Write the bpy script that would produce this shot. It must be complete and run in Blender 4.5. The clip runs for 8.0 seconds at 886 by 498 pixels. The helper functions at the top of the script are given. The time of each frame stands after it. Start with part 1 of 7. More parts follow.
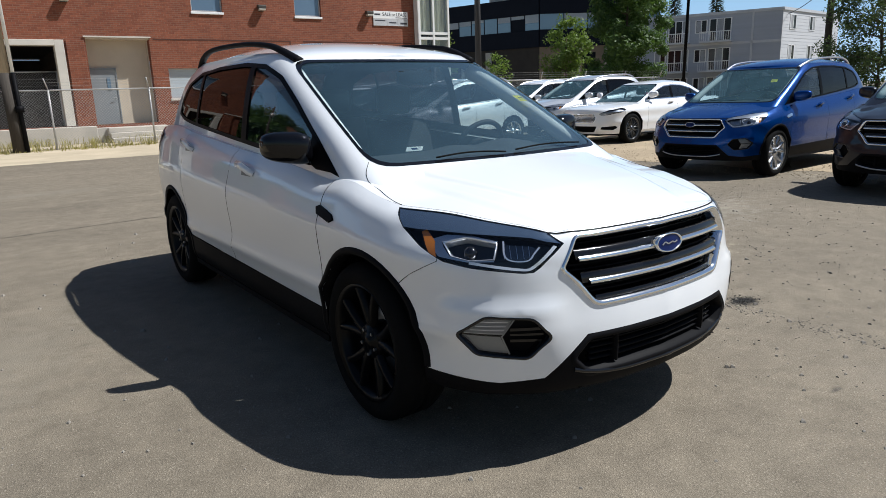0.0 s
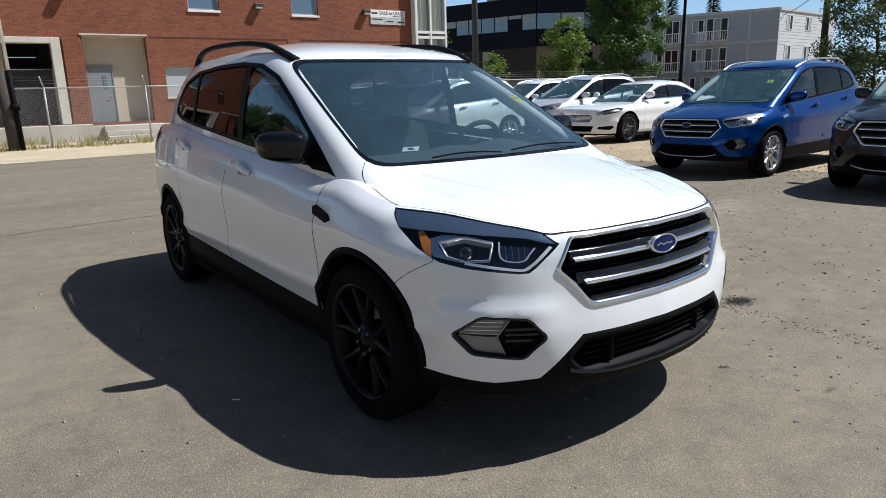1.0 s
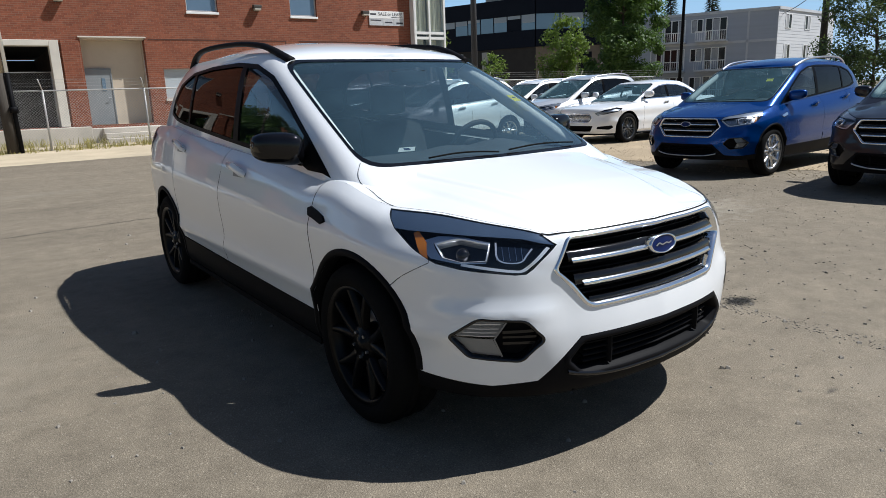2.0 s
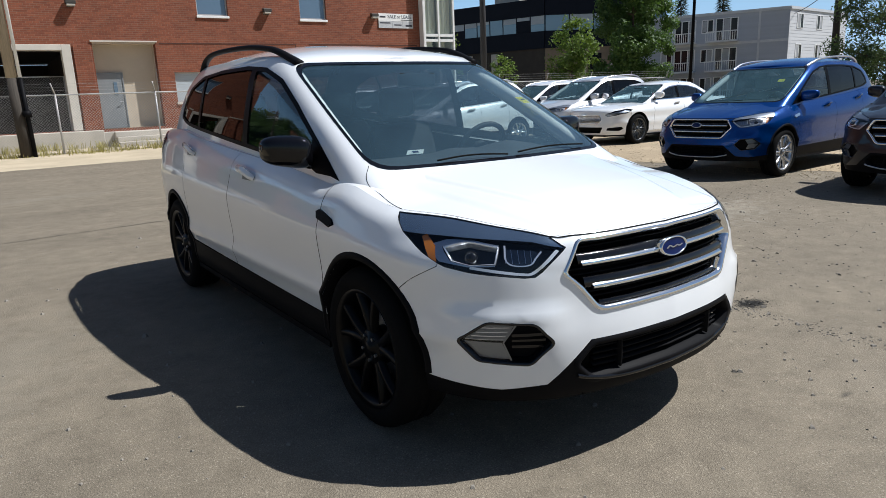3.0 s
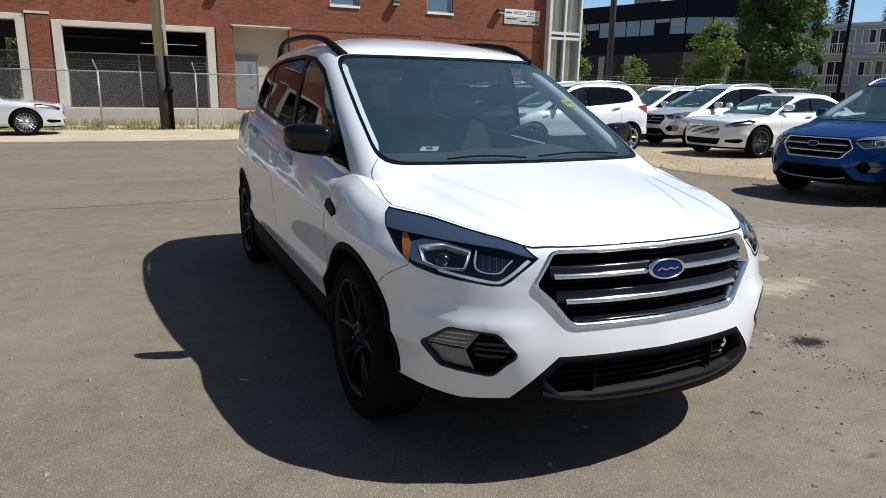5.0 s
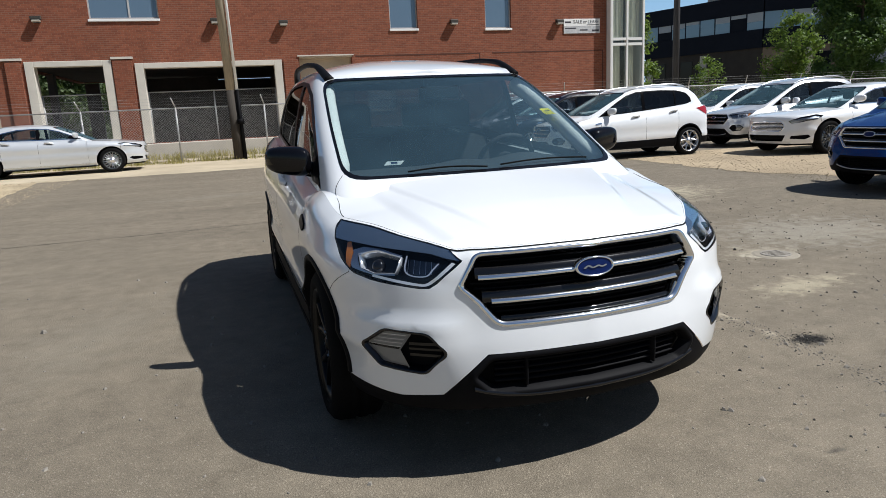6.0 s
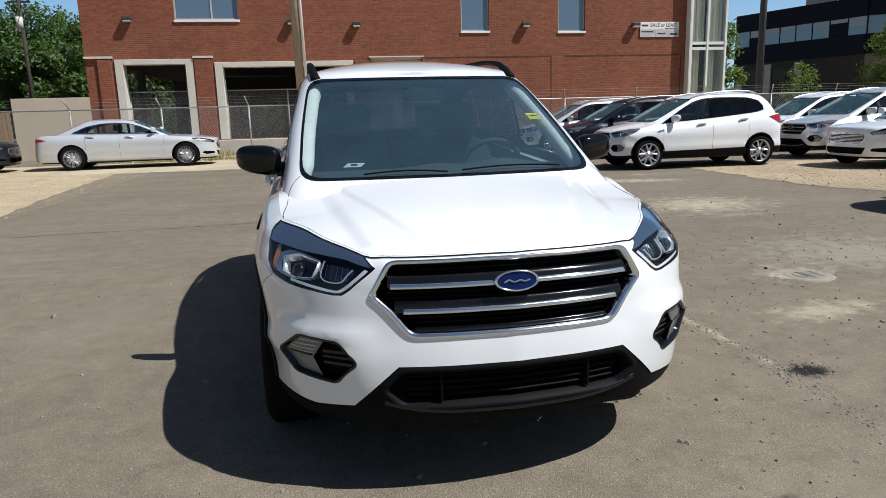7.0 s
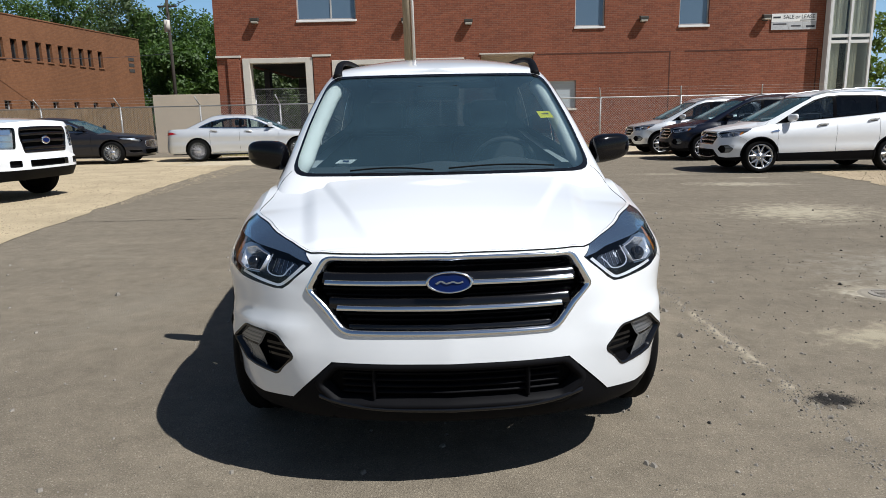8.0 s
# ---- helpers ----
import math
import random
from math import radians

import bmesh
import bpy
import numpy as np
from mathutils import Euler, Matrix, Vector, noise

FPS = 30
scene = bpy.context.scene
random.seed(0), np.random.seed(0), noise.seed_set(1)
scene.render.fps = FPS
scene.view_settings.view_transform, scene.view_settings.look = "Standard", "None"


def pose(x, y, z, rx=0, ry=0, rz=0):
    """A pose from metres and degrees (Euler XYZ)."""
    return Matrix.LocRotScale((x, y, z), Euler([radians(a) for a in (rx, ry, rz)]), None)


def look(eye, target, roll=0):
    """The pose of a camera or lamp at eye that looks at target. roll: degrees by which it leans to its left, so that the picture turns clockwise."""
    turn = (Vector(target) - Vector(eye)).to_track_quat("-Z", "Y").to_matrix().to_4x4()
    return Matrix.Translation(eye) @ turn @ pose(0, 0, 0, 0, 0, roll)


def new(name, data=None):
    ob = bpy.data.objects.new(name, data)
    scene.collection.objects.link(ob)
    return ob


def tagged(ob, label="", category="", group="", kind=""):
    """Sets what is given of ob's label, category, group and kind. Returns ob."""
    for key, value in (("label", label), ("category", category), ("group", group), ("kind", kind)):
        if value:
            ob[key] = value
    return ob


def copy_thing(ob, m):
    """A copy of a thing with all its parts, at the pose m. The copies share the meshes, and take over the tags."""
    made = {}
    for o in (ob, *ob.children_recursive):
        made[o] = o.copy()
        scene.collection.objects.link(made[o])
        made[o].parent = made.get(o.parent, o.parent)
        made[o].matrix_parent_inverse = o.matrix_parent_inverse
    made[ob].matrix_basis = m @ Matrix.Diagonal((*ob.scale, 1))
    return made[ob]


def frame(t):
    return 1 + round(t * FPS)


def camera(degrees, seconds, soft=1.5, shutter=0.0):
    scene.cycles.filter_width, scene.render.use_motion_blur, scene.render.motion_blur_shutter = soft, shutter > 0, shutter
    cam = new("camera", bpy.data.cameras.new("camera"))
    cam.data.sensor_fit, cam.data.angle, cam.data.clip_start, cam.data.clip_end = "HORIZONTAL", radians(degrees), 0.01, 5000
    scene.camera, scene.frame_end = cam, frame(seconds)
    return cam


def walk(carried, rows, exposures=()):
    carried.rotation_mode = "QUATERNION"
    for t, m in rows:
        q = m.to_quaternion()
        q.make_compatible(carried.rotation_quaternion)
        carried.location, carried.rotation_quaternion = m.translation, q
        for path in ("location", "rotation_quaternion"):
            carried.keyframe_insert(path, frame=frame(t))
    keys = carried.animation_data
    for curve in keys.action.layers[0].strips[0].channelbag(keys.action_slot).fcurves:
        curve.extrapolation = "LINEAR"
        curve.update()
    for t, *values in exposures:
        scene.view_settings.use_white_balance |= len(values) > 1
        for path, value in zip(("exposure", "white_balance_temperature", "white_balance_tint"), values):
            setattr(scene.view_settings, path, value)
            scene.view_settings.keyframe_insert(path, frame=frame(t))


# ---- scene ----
cam = camera(67.3, 8.0, 0.6)
PATH = [
    (0, (-2.088, -3.759, 1.355), (-0.994, -2.147, 0.899), -1.9),
    (0.5, (-2.096, -3.762, 1.358), (-1.005, -2.149, 0.902), -2.2),
    (1, (-2.088, -3.765, 1.361), (-0.987, -2.16, 0.902), -1.7),
    (1.5, (-2.071, -3.757, 1.355), (-0.964, -2.157, 0.896), -1.9),
    (3, (-2.048, -3.741, 1.356), (-0.97, -2.117, 0.906), -2.3),
    (3.5, (-2.051, -3.782, 1.364), (-0.988, -2.156, 0.886), -2.0),
    (4, (-1.97, -3.791, 1.374), (-0.992, -2.105, 0.929), -3.1),
    (4.5, (-1.817, -3.806, 1.353), (-0.879, -2.1, 0.897), -0.4),
    (4.7, (-1.726, -3.845, 1.355), (-0.858, -2.107, 0.882), 0.6),
    (5.8, (-1.27, -4.244, 1.361), (-0.664, -2.381, 0.956), -1.7),
    (6, (-1.162, -4.269, 1.348), (-0.606, -2.392, 0.939), -2.8),
    (6.5, (-0.882, -4.249, 1.339), (-0.479, -2.338, 0.909), 0.6),
    (7, (-0.605, -4.309, 1.329), (-0.266, -2.378, 0.935), -1.6),
    (7.5, (-0.282, -4.394, 1.348), (-0.147, -2.435, 0.968), -0.6),
    (8, (0.011, -4.341, 1.318), (-0.001, -2.381, 0.924), -1.2),
]
walk(cam, [(t, look(eye, target, roll)) for t, eye, target, roll in PATH], [(0, 0.33, 6220, 10), (3.5, 0.33, 6220, 10), (4.5, 0.30, 6240, 10), (6, 0.21, 6310, 10), (8, 0.18, 6320, 10)])

# ---- world and sun ----
SUN = Vector((0.63, -0.345, 1.0)).normalized()
world = bpy.data.worlds.new("world")
scene.world = world
world.use_nodes = True
wn = world.node_tree.nodes
sky = wn.new("ShaderNodeTexSky")
sky.sky_type = "NISHITA"
sky.sun_disc = False
sky.sun_elevation = math.asin(SUN.z)
sky.sun_rotation = math.atan2(SUN.x, SUN.y)
sky.air_density, sky.dust_density, sky.ozone_density = 1.05, 0.6, 3.0
wn["Background"].inputs[1].default_value = 0.050
world.node_tree.links.new(sky.outputs[0], wn["Background"].inputs[0])
sun_data = bpy.data.lights.new("sun", "SUN")
sun_data.energy, sun_data.angle, sun_data.color = 5.0, radians(0.53), (1.0, 0.982, 0.95)
sun = new("sun", sun_data)
sun.matrix_world = look(SUN * 60, (0, 0, 0))

# ---- materials ----
def material(name, colour=(0.5, 0.5, 0.5), rough=0.6, metal=0.0, spec=0.5, coat=0.0):
    m = bpy.data.materials.new(name)
    m.use_nodes = True
    b = m.node_tree.nodes["Principled BSDF"]
    b.inputs["Base Color"].default_value = (*colour, 1)
    b.inputs["Roughness"].default_value = rough
    b.inputs["Metallic"].default_value = metal
    b.inputs["Specular IOR Level"].default_value = spec
    b.inputs["Coat Weight"].default_value = coat
    b.inputs["Coat Roughness"].default_value = 0.02
    return m


def node(m, kind, **values):
    n = m.node_tree.nodes.new(kind)
    for key, value in values.items():
        n.inputs[key].default_value = value
    return n


def wire(m, a, b):
    m.node_tree.links.new(a, b)


def ramp(m, fac, stops):
    n = m.node_tree.nodes.new("ShaderNodeValToRGB")
    els = n.color_ramp.elements
    while len(els) < len(stops):
        els.new(0.5)
    for e, (p, c) in zip(els, stops):
        e.position, e.color = p, (*c, 1)
    wire(m, fac, n.inputs[0])
    return n.outputs[0]


def mix(m, fac, a, b, kind="MIX"):
    n = m.node_tree.nodes.new("ShaderNodeMix")
    n.data_type, n.blend_type = "RGBA", kind
    for sock, value in ((n.inputs[0], fac), (n.inputs[6], a), (n.inputs[7], b)):
        if isinstance(value, (int, float)):
            sock.default_value = value
        elif isinstance(value, tuple):
            sock.default_value = (*value, 1)
        else:
            wire(m, value, sock)
    return n.outputs[2]


def noise_tex(m, scale, detail=4.0, rough=0.55, coords=None, stretch=None):
    co = coords or m.node_tree.nodes.new("ShaderNodeTexCoord").outputs["Object"]
    if stretch:
        mp = m.node_tree.nodes.new("ShaderNodeMapping")
        mp.inputs["Scale"].default_value = stretch
        wire(m, co, mp.inputs[0])
        co = mp.outputs[0]
    n = node(m, "ShaderNodeTexNoise", Scale=scale, Detail=detail, Roughness=rough)
    wire(m, co, n.inputs["Vector"])
    return n.outputs["Fac"]


def bump(m, height, strength, distance):
    n = node(m, "ShaderNodeBump", Strength=strength, Distance=distance)
    wire(m, height, n.inputs["Height"])
    wire(m, n.outputs[0], m.node_tree.nodes["Principled BSDF"].inputs["Normal"])


def bsdf(m):
    return m.node_tree.nodes["Principled BSDF"]


def mottled(name, colour, rough=0.7, scale=3.0, spread=0.25, fine=60.0, depth=0.002, metal=0.0, stretch=None, spec=0.4):
    """A surface whose colour drifts at a wide and a fine scale, with a little relief."""
    m = material(name, colour, rough, metal, spec)
    wide, grain = noise_tex(m, scale, 5, 0.6, stretch=stretch), noise_tex(m, fine, 3, 0.6, stretch=stretch)
    lo, hi = tuple(c * (1 - spread) for c in colour), tuple(min(1, c * (1 + spread)) for c in colour)
    base = ramp(m, wide, [(0.3, lo), (0.7, hi)])
    both = mix(m, 0.35, base, ramp(m, grain, [(0.3, lo), (0.7, hi)]))
    wire(m, both, bsdf(m).inputs["Base Color"])
    if depth:
        bump(m, grain, 0.5, depth)
    return m


def paint(name, colour, metal=0.0, rough=0.35):
    m = material(name, colour, rough, metal, 0.5, 1.0)
    dust_haze = noise_tex(m, 2.3, 6, 0.65)
    bsdf(m).inputs["Coat IOR"].default_value = 1.6
    wire(m, ramp(m, dust_haze, [(0.35, (rough - 0.04,) * 3), (0.75, (rough + 0.08,) * 3)]), bsdf(m).inputs["Roughness"])
    return m


def glass_sheet(name, tint, gloss=1.0, film=0.0):
    """A thin pane: it lets tinted light through and mirrors by its angle; film mixes in a dusty, sky-blue haze as
    diffuse colour.
    """
    m = bpy.data.materials.new(name)
    m.use_nodes = True
    t = m.node_tree
    t.nodes.remove(t.nodes["Principled BSDF"])
    clear = t.nodes.new("ShaderNodeBsdfTransparent")
    clear.inputs[0].default_value = (*tint, 1)
    shine = t.nodes.new("ShaderNodeBsdfGlossy")
    shine.inputs["Roughness"].default_value = 0.01
    facing = t.nodes.new("ShaderNodeLayerWeight")
    facing.inputs[0].default_value = 0.5
    power = t.nodes.new("ShaderNodeMath")
    power.operation = "POWER"
    power.inputs[1].default_value = 4.0
    wire(m, facing.outputs["Facing"], power.inputs[0])
    mul = t.nodes.new("ShaderNodeMath")
    mul.operation, mul.use_clamp = "MULTIPLY_ADD", True
    mul.inputs[1].default_value, mul.inputs[2].default_value = 0.92 * min(1.0, gloss), 0.08 * gloss
    wire(m, power.outputs[0], mul.inputs[0])
    mx = t.nodes.new("ShaderNodeMixShader")
    wire(m, mul.outputs[0], mx.inputs[0])
    wire(m, clear.outputs[0], mx.inputs[1])
    wire(m, shine.outputs[0], mx.inputs[2])
    last = mx
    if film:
        # reflected sky haze painted in as a blue diffuse layer, in dusty spots
        dust_haze = t.nodes.new("ShaderNodeBsdfDiffuse")
        dust_haze.inputs[0].default_value = (0.26, 0.52, 0.64, 1)
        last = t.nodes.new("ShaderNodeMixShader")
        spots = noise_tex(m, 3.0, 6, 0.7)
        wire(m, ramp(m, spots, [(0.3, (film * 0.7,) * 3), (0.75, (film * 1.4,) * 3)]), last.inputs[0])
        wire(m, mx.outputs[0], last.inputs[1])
        wire(m, dust_haze.outputs[0], last.inputs[2])
    wire(m, last.outputs[0], t.nodes["Material Output"].inputs[0])
    return m


PAINT_WHITE = paint("white_paint", (0.815, 0.835, 0.85))
PAINT_WHITE.node_tree.nodes["Principled BSDF"].inputs["Coat Weight"].default_value = 1.0
PAINT_BLUE = paint("blue_paint", (0.0002, 0.044, 0.21), 0.5, 0.22)
PAINT_BLUE.node_tree.nodes["Principled BSDF"].inputs["Coat Weight"].default_value = 0.28
PAINT_BLUE.node_tree.nodes["Principled BSDF"].inputs["Specular IOR Level"].default_value = 0.15
PAINT_NAVY = paint("navy_paint", (0.004, 0.006, 0.016), 0.0, 0.3)
PAINT_DARK = paint("dark_grey_paint", (0.014, 0.0145, 0.020), 0.2, 0.32)
for dark_coat in (PAINT_NAVY, PAINT_DARK):
    dark_coat.node_tree.nodes["Principled BSDF"].inputs["Coat Weight"].default_value = 0.45
    dark_coat.node_tree.nodes["Principled BSDF"].inputs["Specular IOR Level"].default_value = 0.2
PAINT_SILVER = paint("silver_paint", (0.62, 0.64, 0.66), 0.35, 0.33)
PLASTIC = mottled("black_plastic", (0.006, 0.006, 0.007), 0.55, 4, 0.25, 300, 0.0003, spec=0.06)
GLOSS_BLACK = material("gloss_black", (0.005, 0.005, 0.006), 0.12, 0.0, 0.45, 0.15)
WHEEL_BLACK = material("wheel_black", (0.003, 0.003, 0.0035), 0.28, 0.0, 0.14)
RECESS = material("recess_shade", (0.22, 0.22, 0.22), 0.6)
DARK_VOID = material("dark_liner", (0.006, 0.006, 0.006), 0.9, 0, 0.1)
CHROME = material("chrome", (0.88, 0.90, 0.92), 0.11, 1.0)
FOG_GREY = material("fog_lamp_grey", (0.12, 0.125, 0.13), 0.3, 0.25, 0.6, 0.4)
FOG_CLEAR = material("fog_lamp_clear", (0.20, 0.21, 0.22), 0.25, 0.4, 0.6, 0.4)
ALLOY = material("polished_alloy", (0.60, 0.61, 0.63), 0.26, 0.9, 0.5, 0.2)
BRIGHT_REFLECTOR = material("lamp_reflector", (0.90, 0.91, 0.93), 0.20, 0.7, 0.6)
PILLAR_TRIM = mottled("pale_pillar_trim", (0.72, 0.71, 0.67), 0.8, 5, 0.08, 200, 0.0003)
SATIN_METAL = material("satin_metal", (0.55, 0.56, 0.58), 0.28, 1.0)
LAMP_HOUSING = material("lamp_housing", (0.012, 0.014, 0.018), 0.3, 0.2, 0.4)
LAMP_GREY = material("lamp_bowl_grey", (0.23, 0.25, 0.28), 0.3, 0.6, 0.5)
LAMP_BOWL = material("lamp_bowl_dark", (0.09, 0.10, 0.115), 0.22, 0.7, 0.5)
GUNMETAL = material("gunmetal_gloss", (0.05, 0.055, 0.06), 0.25, 0.5, 0.5, 0.5)
RUBBER = mottled("tyre_rubber", (0.006, 0.006, 0.006), 0.85, 6, 0.3, 90, 0.001, spec=0.08)
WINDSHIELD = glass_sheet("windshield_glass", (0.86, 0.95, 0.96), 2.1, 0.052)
FAR_WINDSHIELD = glass_sheet("far_windshield_glass", (0.60, 0.70, 0.72), 0.35, 0.10)
SIDE_GLASS = glass_sheet("side_glass", (0.68, 0.78, 0.78), 0.9, 0.006)
PRIVACY = glass_sheet("privacy_glass", (0.07, 0.075, 0.085), 0.55)
DARK_TRIM = material("black_window_trim", (0.004, 0.004, 0.005), 0.35, 0.0, 0.04)
MIRROR_BLACK = material("mirror_black", (0.003, 0.003, 0.004), 0.08, 0.0, 0.4, 0.0)
LENS = glass_sheet("lamp_lens", (0.93, 0.95, 0.98), 0.55)
TAIL_RED = material("tail_lamp_red", (0.32, 0.008, 0.012), 0.1, 0, 0.5, 0.8)
AMBER = material("amber_reflector", (0.45, 0.14, 0.014), 0.15, 0, 0.5, 0.8)
LAMP_COVER = material("lamp_cover", (0.25, 0.33, 0.41), 0.14, 0.85, 0.6, 0.6)
LIGHT_BAR = material("light_guide", (0.88, 0.89, 0.90), 0.14, 0.25, 0.6, 0.6)
CABIN = mottled("cabin_plastic", (0.020, 0.022, 0.024), 0.75, 5, 0.25, 200, 0.0004)
SEAT_CLOTH = mottled("seat_cloth", (0.012, 0.013, 0.015), 0.9, 8, 0.3, 250, 0.0006)
BADGE_BLUE = material("badge_blue", (0.003, 0.014, 0.085), 0.35, 0.0, 0.2)
YELLOW = material("yellow_sticker", (0.95, 0.85, 0.01), 0.6)
WHITE_PLAIN = material("white_print", (0.8, 0.8, 0.78), 0.5)
INK = material("dark_print", (0.03, 0.03, 0.04), 0.6)


def asphalt_material():
    m = material("asphalt", (0.166, 0.145, 0.119), 0.9, 0, 0.3)
    co = m.node_tree.nodes.new("ShaderNodeTexCoord").outputs["Object"]
    wide = noise_tex(m, 0.17, 5, 0.6, co)
    mid = noise_tex(m, 1.1, 7, 0.68, co)
    drag = noise_tex(m, 0.6, 5, 0.6, co, (0.35, 2.2, 1))
    fine = noise_tex(m, 140, 4, 0.75, co)
    grit = node(m, "ShaderNodeTexVoronoi", Scale=200.0)
    wire(m, co, grit.inputs["Vector"])
    a = ramp(m, wide, [(0.30, (0.117, 0.098, 0.076)), (0.5, (0.166, 0.141, 0.109)), (0.68, (0.245, 0.208, 0.161))])
    b = mix(m, 0.5, a, ramp(m, mid, [(0.30, (0.102, 0.086, 0.066)), (0.5, (0.166, 0.141, 0.108)), (0.70, (0.265, 0.225, 0.171))]))
    b = mix(m, 0.35, b, ramp(m, drag, [(0.35, (0.120, 0.101, 0.079)), (0.68, (0.249, 0.212, 0.162))]))
    c = mix(m, 0.38, b, ramp(m, fine, [(0.30, (0.037, 0.031, 0.025)), (0.5, (0.153, 0.131, 0.102)), (0.70, (0.416, 0.360, 0.286))]))
    pale = ramp(m, grit.outputs["Color"], [(0.82, (0, 0, 0)), (0.88, (1, 1, 1))])
    dark = ramp(m, grit.outputs["Color"], [(0.14, (1, 1, 1)), (0.2, (0, 0, 0))])
    d = mix(m, dark, mix(m, pale, c, (0.416, 0.370, 0.305)), (0.052, 0.045, 0.039))
    e = mix(m, 0.36, c, d)
    blot = noise_tex(m, 6.0, 7, 0.75, co)
    e = mix(m, 0.7, e, ramp(m, blot, [(0.28, (0.78, 0.77, 0.75)), (0.5, (1.17, 1.17, 1.17)), (0.72, (1.52, 1.51, 1.49))]), "MULTIPLY")
    rag = noise_tex(m, 7.0, 6, 0.7, co)
    # worn marks on the lot: place, half sizes, turn, colour, strength
    for cx, cy, rx, ry, turn, tone, power in ((1.76, -1.47, 0.42, 0.30, 0, (0.012, 0.011, 0.010), 1.0), (0.90, -2.46, 0.16, 0.08, 0, (0.055, 0.05, 0.044), 0.8), (2.6, -0.60, 1.6, 0.55, 8, (0.38, 0.335, 0.25), 0.95),
                                              (5.3, 7.6, 3.0, 1.1, -15, (0.37, 0.33, 0.26), 1.0), (4.6, 4.2, 3.0, 2.5, 20, (0.42, 0.375, 0.285), 0.9), (6.0, 8.7, 1.2, 0.22, 0, (0.40, 0.35, 0.27), 1.0), (3.1, 0.35, 1.15, 0.75, 0, (0.36, 0.32, 0.25), 0.9),
                                              (4.6, 9.8, 2.4, 0.7, -10, (0.34, 0.30, 0.235), 0.8), (-2.2, 0.4, 3.5, 1.5, 70, (0.235, 0.21, 0.17), 0.4), (-1.6, 8.5, 5.0, 1.2, 5, (0.235, 0.210, 0.170), 0.5), (1.63, -0.6, 0.13, 2.6, 1.5, (0.34, 0.295, 0.225), 0.85), (1.64, -0.6, 0.05, 2.2, 1.5, (0.42, 0.37, 0.29), 0.7), (1.25, -2.6, 1.2, 0.9, 0, (0.25, 0.215, 0.172), 0.45), (3.1, 0.27, 0.75, 0.33, 0, (0.55, 0.50, 0.42), 0.9), (2.6, -2.6, 1.6, 0.5, 15, (0.10, 0.088, 0.072), 0.6), (-3.4, 2.2, 0.9, 0.3, -12, (0.27, 0.24, 0.19), 0.5), (4.6, 3.2, 1.5, 0.35, 10, (0.30, 0.265, 0.205), 0.6), (3.0, 6.5, 2.0, 0.3, -4, (0.27, 0.24, 0.19), 0.6), (4.2, 0.9, 3.4, 2.6, 0, (0.32, 0.295, 0.25), 0.65)):
        mp = m.node_tree.nodes.new("ShaderNodeMapping")
        mp.vector_type = "TEXTURE"
        mp.inputs["Location"].default_value, mp.inputs["Rotation"].default_value, mp.inputs["Scale"].default_value = (cx, cy, 0), (0, 0, radians(turn)), (rx, ry, 1)
        wire(m, co, mp.inputs[0])
        ln = m.node_tree.nodes.new("ShaderNodeVectorMath")
        ln.operation = "LENGTH"
        wire(m, mp.outputs[0], ln.inputs[0])
        ad = m.node_tree.nodes.new("ShaderNodeMath")
        ad.operation = "MULTIPLY_ADD"
        wire(m, rag, ad.inputs[0])
        ad.inputs[1].default_value = 1.3
        wire(m, ln.outputs["Value"], ad.inputs[2])
        e = mix(m, ramp(m, ad.outputs[0], [(0.70, (power,) * 3), (1.55, (0, 0, 0))]), e, tone)
    e = mix(m, 1.0, e, (0.955, 0.95, 0.91), "MULTIPLY")
    wire(m, e, bsdf(m).inputs["Base Color"])
    add = m.node_tree.nodes.new("ShaderNodeMath")
    add.operation = "ADD"
    wire(m, fine, add.inputs[0])
    wire(m, grit.outputs["Distance"], add.inputs[1])
    bump(m, add.outputs[0], 0.5, 0.006)
    return m


